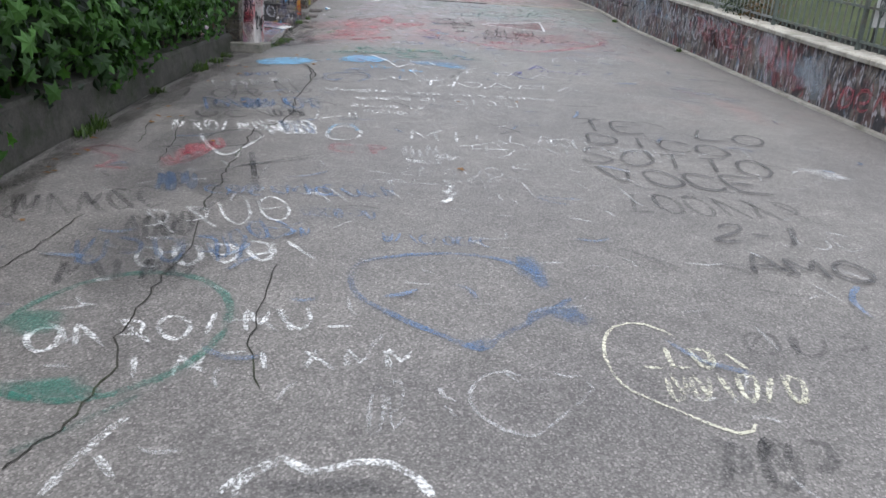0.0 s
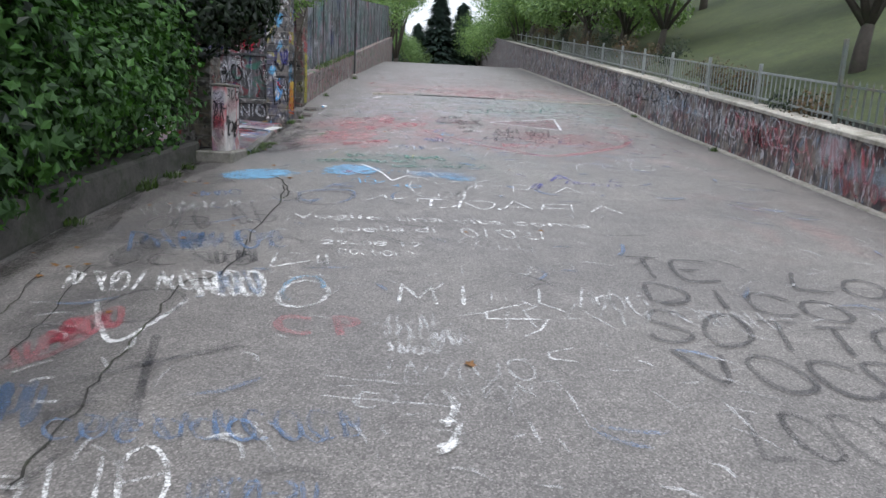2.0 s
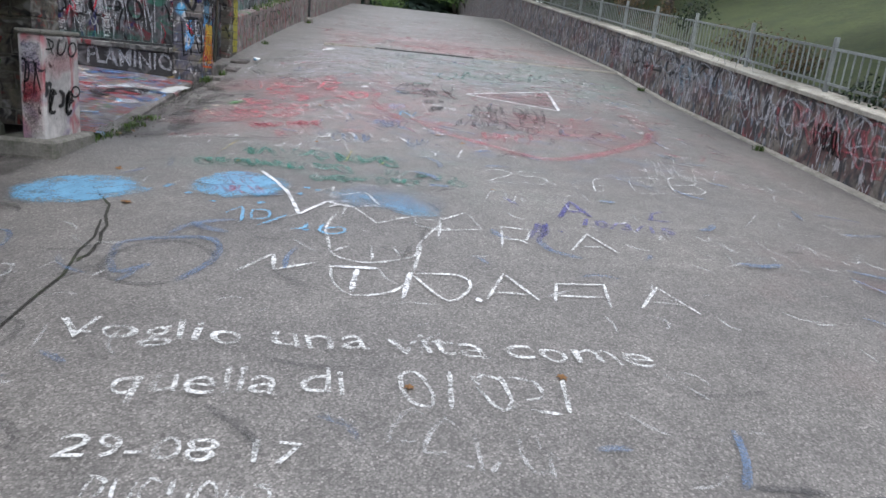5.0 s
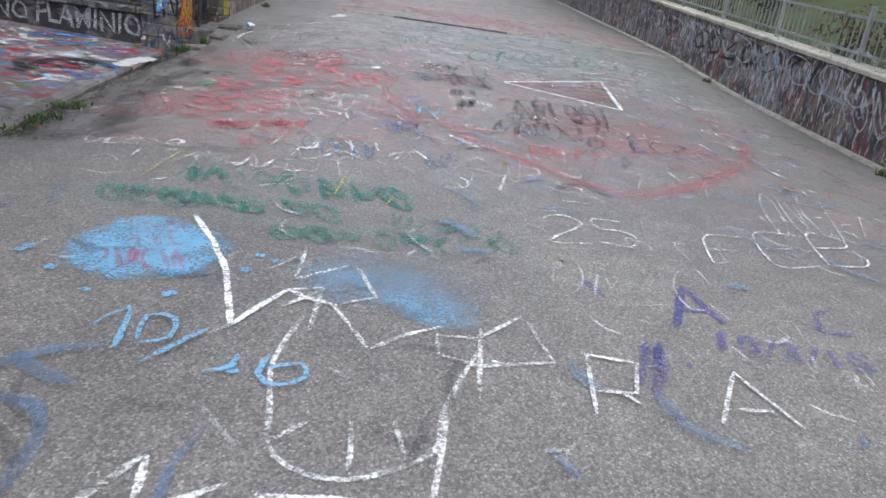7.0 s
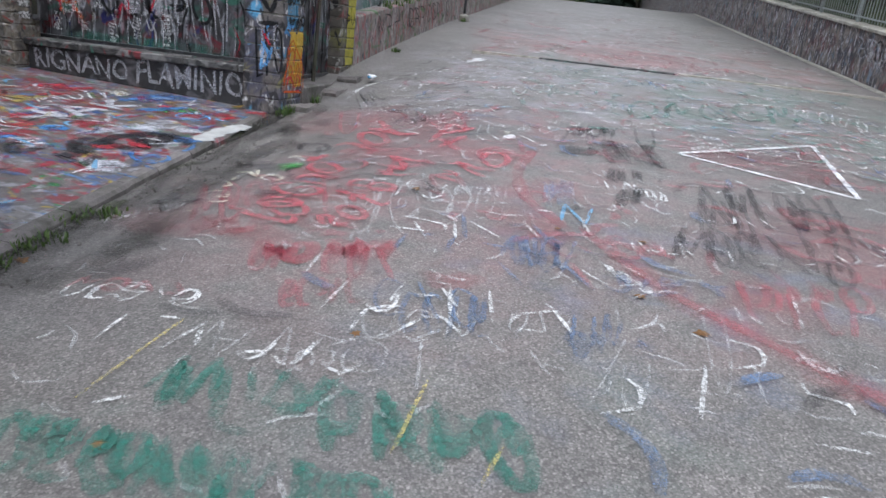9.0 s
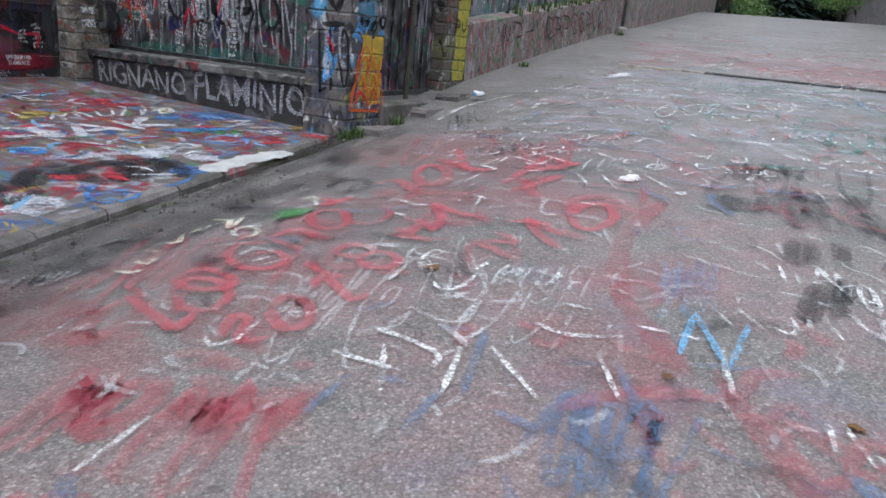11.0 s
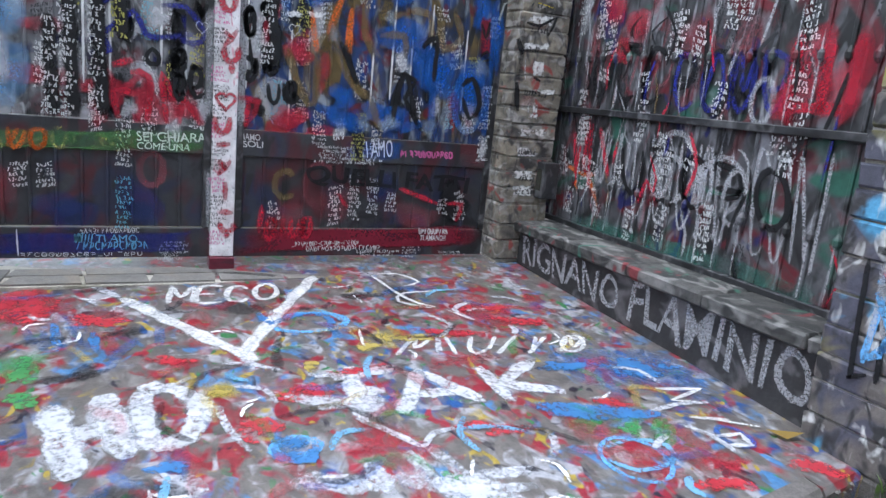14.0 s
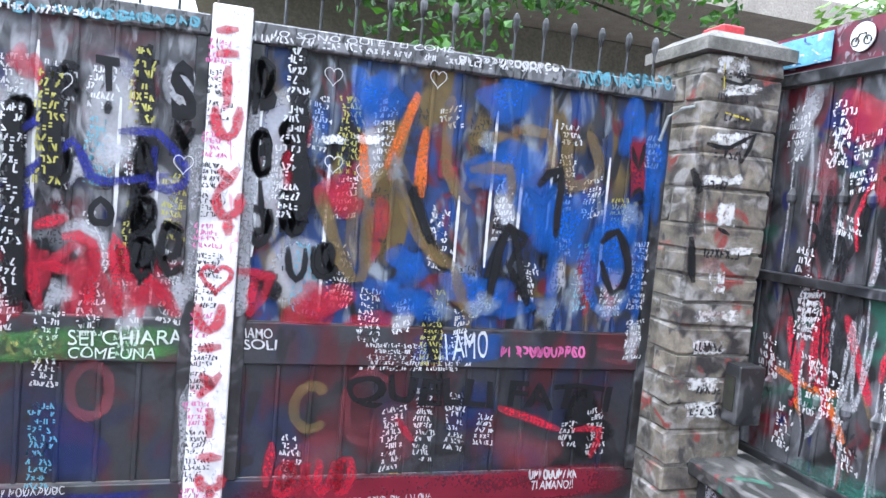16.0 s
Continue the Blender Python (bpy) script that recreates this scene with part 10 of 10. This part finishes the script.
old_scrawls(9, 60, 2.0, 9.5, -2.4, 4.4, 0.05, 0.3, BLUEF)
old_scrawls(10, 60, 3.0, 10.5, -2.5, 4.4, 0.05, 0.3, DARK)
old_scrawls(11, 90, 21.0, 34.0, -2.2, 4.4, 0.16, 0.9, REDF)
old_scrawls(14, 130, 12.0, 15.5, -2.2, 1.5, 0.035, 0.16, CHALK_FAINT)
old_scrawls(15, 60, 11.8, 15.5, -2.3, 1.5, 0.05, 0.16, DARK)
old_scrawls(12, 160, 15.8, 18.8, -2.4, -0.3, 0.03, 0.2, DARK)
old_words(41, 70, 11.2, 16.0, -1.8, 3.6, 0.028, 0.15, CHALK)
old_words(42, 380, 15.4, 20.8, -2.2, 3.9, 0.022, 0.075, CHALKL)
old_words(52, 90, 15.6, 20.4, -2.0, 3.6, 0.035, 0.1, SKYF)
old_words(43, 60, 16.0, 20.8, -1.0, 4.0, 0.05, 0.22, GREENF)
old_words(44, 50, 12.0, 19.0, -1.6, 3.6, 0.06, 0.2, REDF)
old_words(45, 50, 12.0, 20.0, -1.0, 3.8, 0.05, 0.2, BLUEF)
old_words(46, 150, 20.9, 36.0, -2.0, 4.0, 0.05, 0.28, CHALK)
old_words(47, 40, 20.9, 28.0, -1.6, 4.0, 0.09, 0.35, REDF)
old_words(48, 34, 8.0, 12.0, 1.2, 4.2, 0.026, 0.16, CHALK_FAINT)
old_words(49, 20, 3.0, 8.0, -0.6, 3.6, 0.03, 0.16, CHALK_FAINT)
for dx, w, m in ((0.24, 0.36, GRIME), (0.14, 0.16, GRIME), (0.5, 0.25, GRIME)):
    stroke("road", [(kerb_x(11.6 + 0.5 * k) + dx + 0.06 * math.sin(k * 2.3 + dx * 9), 11.6 + 0.5 * k) for k in range(11)], w, m, name="gutter_stain")


def floor_strokes(seed, count, width, size, material):
    rng = random.Random(seed)
    lines = []
    for _ in range(count):
        y = rng.uniform(12.1, 15.9)
        x = rng.uniform(-5.6, kerb_x(y) - 0.25)
        a = rng.choice((0.0, 1.57, 0.6, 2.4)) + rng.uniform(-.4, .4)
        s = size * rng.uniform(0.4, 1.3)
        b = rng.uniform(-.7, .7)
        lines.append([(x, y), (x + s * 0.5 * math.cos(a) - b * s * 0.5 * math.sin(a), y + s * 0.5 * math.sin(a) + b * s * 0.5 * math.cos(a)), (x + s * math.cos(a), y + s * math.sin(a))])
    lines = [l for l in lines if all(-5.65 < p[0] < kerb_x(p[1]) - 0.1 and 12.0 < p[1] < 16.0 for p in l)]
    tagged(strokes("plat", lines, width, material, "brushed_paint", "half-dry brush strokes"), kind="stuff")


floor_strokes(31, 40, 0.09, 0.4, PATCHR)
floor_strokes(32, 26, 0.08, 0.3, PATCHB)
floor_strokes(33, 30, 0.05, 0.3, PATCHW)
floor_strokes(34, 14, 0.06, 0.25, PATCHY)
floor_strokes(35, 14, 0.06, 0.25, PATCHG)
floor_strokes(36, 20, 0.05, 0.35, PATCHK)
floor_strokes(37, 34, 0.025, 0.22, WPAINT)
floor_strokes(38, 16, 0.05, 0.25, SKYB)

# dirt and moss along the foot of the west wall
for dx, w, m, nm in ((0.1, 0.22, GRIME, "wall_foot_dirt"), (0.2, 0.3, GRIME, "wall_foot_dirt"), (0.0, 0.12, GRIME, "wall_foot_dirt")):
    stroke("road", [(-2.78 + dx + 0.05 * math.sin(k * 1.7 + dx * 30), -2 + 0.4 * k) for k in range(33)], w, m, name=nm)


# ---- small things ----
def tuft(loc, n, h, spread, seed, label="tuft of green weeds in the gutter"):
    rng = random.Random(seed)
    t = empty("grass_tuft", loc, label, "weeds", "gutter weeds")
    v, f = [], []
    for _ in range(n):
        a, r = rng.uniform(0, 6.283), spread * rng.random() ** 0.6
        x, y = math.cos(a) * r, math.sin(a) * r
        ln, w = h * rng.uniform(0.5, 1.2), 0.006 * rng.uniform(0.7, 1.8)
        b = rng.uniform(0, 6.283)
        dx, dy = math.cos(b), math.sin(b)
        o = len(v)
        v += [(x - dy * w, y + dx * w, -0.02), (x + dy * w, y - dx * w, -0.02), (x + dx * ln * 0.25 - dy * w * 0.7, y + dy * ln * 0.25 + dx * w * 0.7, ln * 0.6), (x + dx * ln * 0.25 + dy * w * 0.7, y + dy * ln * 0.25 - dx * w * 0.7, ln * 0.6), (x + dx * ln * 0.6, y + dy * ln * 0.6, ln)]
        f += [(o, o + 1, o + 3, o + 2), (o + 2, o + 3, o + 4)]
    raw("foliage", v, f, M_BLADE, t)


rng_t = random.Random(5)
for i in range(9):
    y = 11.3 + 0.17 * i
    x = -2.5 + rng_t.uniform(-.14, .12)
    tuft((x, y, road_z(x, y)), 60, 0.05, 0.13, 400 + i)
for i, y in enumerate((1.8, 3.1, 3.25, 4.6, 5.9, 6.05, 6.2, 7.6, 8.9, 9.0, 9.6, 10.1)):
    x = -2.77 + rng_t.uniform(0, 0.05)
    tuft((x, y, road_z(x, y)), 50, 0.07 if i % 3 else 0.12, 0.09, 440 + i, "small weeds at the foot of a wall")
for i, (x, y) in enumerate(((-2.78, 16.15), (-2.8, 16.05), (-2.7, 16.7), (4.8, 13.9), (4.8, 18.8), (-2.75, 20.3), (-2.7, 26.2))):
    tuft((x, y, road_z(x, y)), 36, 0.085, 0.07, 470 + i)
for i in range(14):
    y = 20.5 + 0.6 * i
    tuft((-2.99, y, left_top(y)), 26, 0.13, 0.1, 500 + i, "weeds on top of a low wall")

# drain across the street
drain = empty("drain_grate", (0.5, 20.9, road_z(0.5, 20.9)), "long iron drain grate set across the street", "drain")
boxed("frame", -1.0, 1.15, -0.07, 0.07, -0.03, 0.016, M_IRON, drain, bev=0.003)
for i in range(60):
    boxed("slat", -0.98 + 0.0355 * i, -0.962 + 0.0355 * i, -0.055, 0.055, 0.0165, 0.024, M_CRACK, drain, bev=0)
for x0, x1 in ((-1.6, -0.5), (1.7, 4.9)):
    boxed("strip", x0 - 0.5, x1 - 0.5, -0.09, 0.06, -0.05, 0.018, M_COPING, tagged(new("drain_edge"), "pale mortar strip across the street", "mortar strip"), bev=0.004).parent.location = (0.5, 20.95, road_z((x0 + x1) / 2, 20.95) + 0.004)

# crazy paving under the gate
rng_f = random.Random(15)
y = 11.98
while y < 15.9:
    w = rng_f.uniform(0.22, 0.42)
    sk0, sk1 = rng_f.uniform(-.02, .02), rng_f.uniform(-.02, .02)
    for xa, xb in ((-6.04, -5.9), (-5.885, -5.72)) if rng_f.random() < 0.4 else ((-6.04, -5.72),):
        bm = bmesh.new()
        b = [(xa, y + sk0), (xb, y - sk0), (xb, y + w - 0.025 - sk1), (xa, y + w - 0.025 + sk1)]
        prism(bm, [(p, q, 0.11) for p, q in b], [(p, q, 0.142) for p, q in b])
        part("flagstone", bm, M_FLAG, platform)
    y += w
boxed("threshold", GX - 0.1, -5.71, 11.95, 15.95, -0.3, 0.13, M_COPING, platform, "pale mortar bed under the gate", bev=0.004)

# broken kerb along the apron
rng_k = random.Random(21)
y = 11.6
while y < 16.1:
    ln = rng_k.uniform(0.35, 0.7)
    e0, e1 = (kerb_x(q) for q in (y, y + ln))
    bm = bmesh.new()
    o = rng_k.uniform(-.015, .015)
    r0 = [(e0 - 0.06, y, plat_z(e0, y) + 0.006), (e0 + 0.03 + o, y, plat_z(e0, y) + 0.004), (e0 + 0.05 + o, y, plat_z(e0, y) - 0.02), (e0 + 0.055 + o, y, plat_z(e0, y) - 0.2), (e0 - 0.06, y, plat_z(e0, y) - 0.2)]
    r1 = [(px + e1 - e0, y + ln - 0.012, pz + plat_z(e1, y + ln) - plat_z(e0, y)) for px, q, pz in r0]
    prism(bm, r0, r1)
    part("kerb_stone", bm, M_KERB if rng_k.random() < 0.85 else M_PLAT, platform)
    y += ln

# loose grit, moss and crumbs in the gutter
rng_g = random.Random(61)
gv, gf = [], []
for _ in range(420):
    y = rng_g.uniform(11.5, 16.4)
    x = kerb_x(y) + 0.05 + 0.42 * rng_g.random() ** 2
    r = 0.006 + 0.014 * rng_g.random() ** 3
    o = len(gv)
    z = road_z(x, y) + r * 0.3
    for dx, dy, dz in ((1, 0, 0), (0, 1, 0), (-1, 0, 0), (0, -1, 0), (0, 0, 0.8), (0, 0, -0.8)):
        gv.append((x + dx * r * rng_g.uniform(0.6, 1.3), y + dy * r * rng_g.uniform(0.6, 1.3), z + dz * r))
    gf += [(o + a, o + (a + 1) % 4, o + 4) for a in range(4)] + [(o + (a + 1) % 4, o + a, o + 5) for a in range(4)]
tagged(raw("grit", gv, gf, M_KERB), "loose grit and crumbs along the broken kerb", "grit", kind="stuff")
for k in range(16):
    y = 11.7 + 0.28 * k
    blob("road", (kerb_x(y) + 0.09 + rng_g.uniform(-.02, .05), y), 0.05, rng_g.uniform(0.08, 0.2), MOSSP if k % 4 == 0 else GRIME, seed=k, wob=0.4, name="moss_patch")
for k in range(12):
    y = 11.9 + 0.36 * k
    blob("road", (kerb_x(y) + rng_g.uniform(0.25, 0.7), y), rng_g.uniform(0.08, 0.2), rng_g.uniform(0.15, 0.4), GRIME if k % 3 else DARK, seed=k, wob=0.4, name="gutter_stain")

# rubble and litter at the pillar's foot
for x, y, w, d in ((-2.72, 16.45, 0.12, 0.2), (-2.66, 17.3, 0.1, 0.25), (-2.7, 18.0, 0.14, 0.2)):
    rubble = tagged(new("rubble_slab"), "broken concrete slab at the foot of a pillar", "rubble", "broken slabs")
    bm = bmesh.new()
    box(bm, x - w, x + w, y - d, y + d, road_z(x, y) - 0.1, road_z(x, y) + 0.03, 0.02, 0.015, rng_k)
    part("slab", bm, M_KERB, rubble)
bag = tagged(new("crumpled_wrapper"), "crumpled white and blue plastic wrapper on the ground", "litter")
bm = bmesh.new()
bmesh.ops.create_icosphere(bm, subdivisions=2, radius=0.055, matrix=Matrix.Translation((-2.42, 17.95, road_z(-2.42, 17.95) + 0.07)) @ Matrix.Diagonal((1.2, 1.5, 0.55, 1)))
for vv in bm.verts:
    vv.co += Vector([rng_k.uniform(-.016, .016) for _ in range(3)])
part("film", bm, chaos("wrapper_plastic", (0.7, 0.7, 0.72), [(LBLUE, (1, 1, 1), 12, 0.3, 0.03)], 0.3, dirt=0.1), bag)
rng_d = random.Random(33)
M_DRY = foliage("dry_leaf", (0.12, 0.05, 0.02), (0.3, 0.16, 0.06), 0.7)
for i in range(46):
    if i < 30:
        x, y = rng_d.uniform(-2.72, -2.2), rng_d.uniform(4.0, 12.5)
    else:
        x, y = rng_d.uniform(-2.4, 1.0), rng_d.uniform(4, 14)
    dl = tagged(new("fallen_leaf"), "dry brown leaf lying on the asphalt", "leaf", "fallen leaves")
    v, f = leaf_cloud(rng_d, [((0, 0, 0), (0.001, 0.001, 0.001))], 1, 0.05, True, 6.0)
    raw("blade", v, f, M_DRY, dl)
    dl.location = (x, y, road_z(x, y) + 0.012)
yl = tagged(new("fallen_leaf"), "large yellow leaf lying beside the ledge", "leaf", "fallen leaves")
v, f = leaf_cloud(rng_d, [((0, 0, 0), (0.001, 0.001, 0.001))], 1, 0.13, False, 6.0)
raw("blade", v, f, foliage("yellow_leaf", (0.2, 0.13, 0.03), (0.3, 0.2, 0.05)), yl)
yl.location = (-3.28, 16.02, plat_z(-3.28, 16.02) + 0.03)

# letter box on the gate pillar
lb = empty("letter_box", (-5.87, 16.3, 0.7), "black metal letter box fixed to a stone pillar", "letter box")
boxed("body", 0.0, 0.1, -0.05, 0.09, 0.0, 0.27, M_IRON, lb, bev=0.006)
# No hole is cut: a near-black plate paints the shade of the opening.
boxed("slot", 0.02, 0.08, -0.056, -0.051, 0.06, 0.22, M_CRACK, lb, "dark plate standing for the shaded opening", bev=0)

# round bicycle badge and sign
badge = empty("bicycle_badge", (-5.565, 16.48, 2.421), "round white badge with a black bicycle", "badge")
bm = bmesh.new()
bmesh.ops.create_cone(bm, cap_ends=True, segments=28, radius1=0.06, radius2=0.06, depth=0.006, matrix=Matrix.Rotation(radians(90), 4, "X"))
part("disc", bm, stone("white_enamel", (0.75, 0.75, 0.75), 20, 0.05, None, 0.3, 0.02), badge)
bm = bmesh.new()
for cx in (-0.03, 0.03):
    tube(bm, [(cx + 0.018 * math.cos(a * 0.4488), -0.006, -0.018 + 0.018 * math.sin(a * 0.4488)) for a in range(15)], [0.003] * 15, 4)
tube(bm, [(-0.03, -0.006, -0.018), (-0.01, -0.006, 0.012), (0.02, -0.006, 0.012), (0.03, -0.006, -0.018)], [0.003] * 4, 4)
part("bicycle", bm, M_CRACK, badge)
plate = empty("blue_plate", (-5.869, 16.475, 2.347), "light blue painted plate on a fence top", "plate")
boxed("sheet", -0.16, 0.16, -0.006, 0.0, 0.0, 0.13, chaos("light_blue_enamel", (0.16, 0.4, 0.6), [(WHITE, (2, 1, 4), 6, 0.14, 0.03), (NAVY, (2, 1, 4), 6, 0.14, 0.03)], 0.45), plate, bev=0.002)

board = empty("notice_board", (5.28, 8.55, wall_top(8.55)), "white notice board scrawled in black on the fence", "sign")
boxed("panel", -0.006, 0.01, -0.3, 0.3, 0.3, 0.72, stone("white_board", (0.66, 0.65, 0.63), 8, 0.12, None, 0.5, 0.1), board, bev=0.003)
boxed("post", 0.011, 0.05, -0.28, -0.24, -0.05, 0.74, M_IRON, board)
boxed("post", 0.011, 0.05, 0.24, 0.28, -0.05, 0.74, M_IRON, board)
OWNER["board"] = board
SURF_X["board"] = 5.258
bars("board", 3, (8.4, wall_top(8.55) + 0.42), (0.35, 0.0), (0.03, 0.2), 0.03, BLACKP)
red_box = boxed("alarm_box", -6.2, -6.04, 16.16, 16.28, 2.455, 2.53, stone("red_enamel", (0.5, 0.03, 0.04), 9, 0.1, None, 0.4, 0.05))
tagged(red_box, "small red metal box on top of a pillar", "box")
pipe = tagged(new("cable"), "thin grey cable bent from pillar to gate", "cable")
bm = bmesh.new()
tube(bm, [(-6.0, 15.86, 1.95), (-5.98, 15.88, 2.06), (-5.95, 15.93, 2.1), (-5.92, 15.97, 2.11)], [0.008] * 4, 6)
part("sleeve", bm, M_FENCE_PALE, pipe)
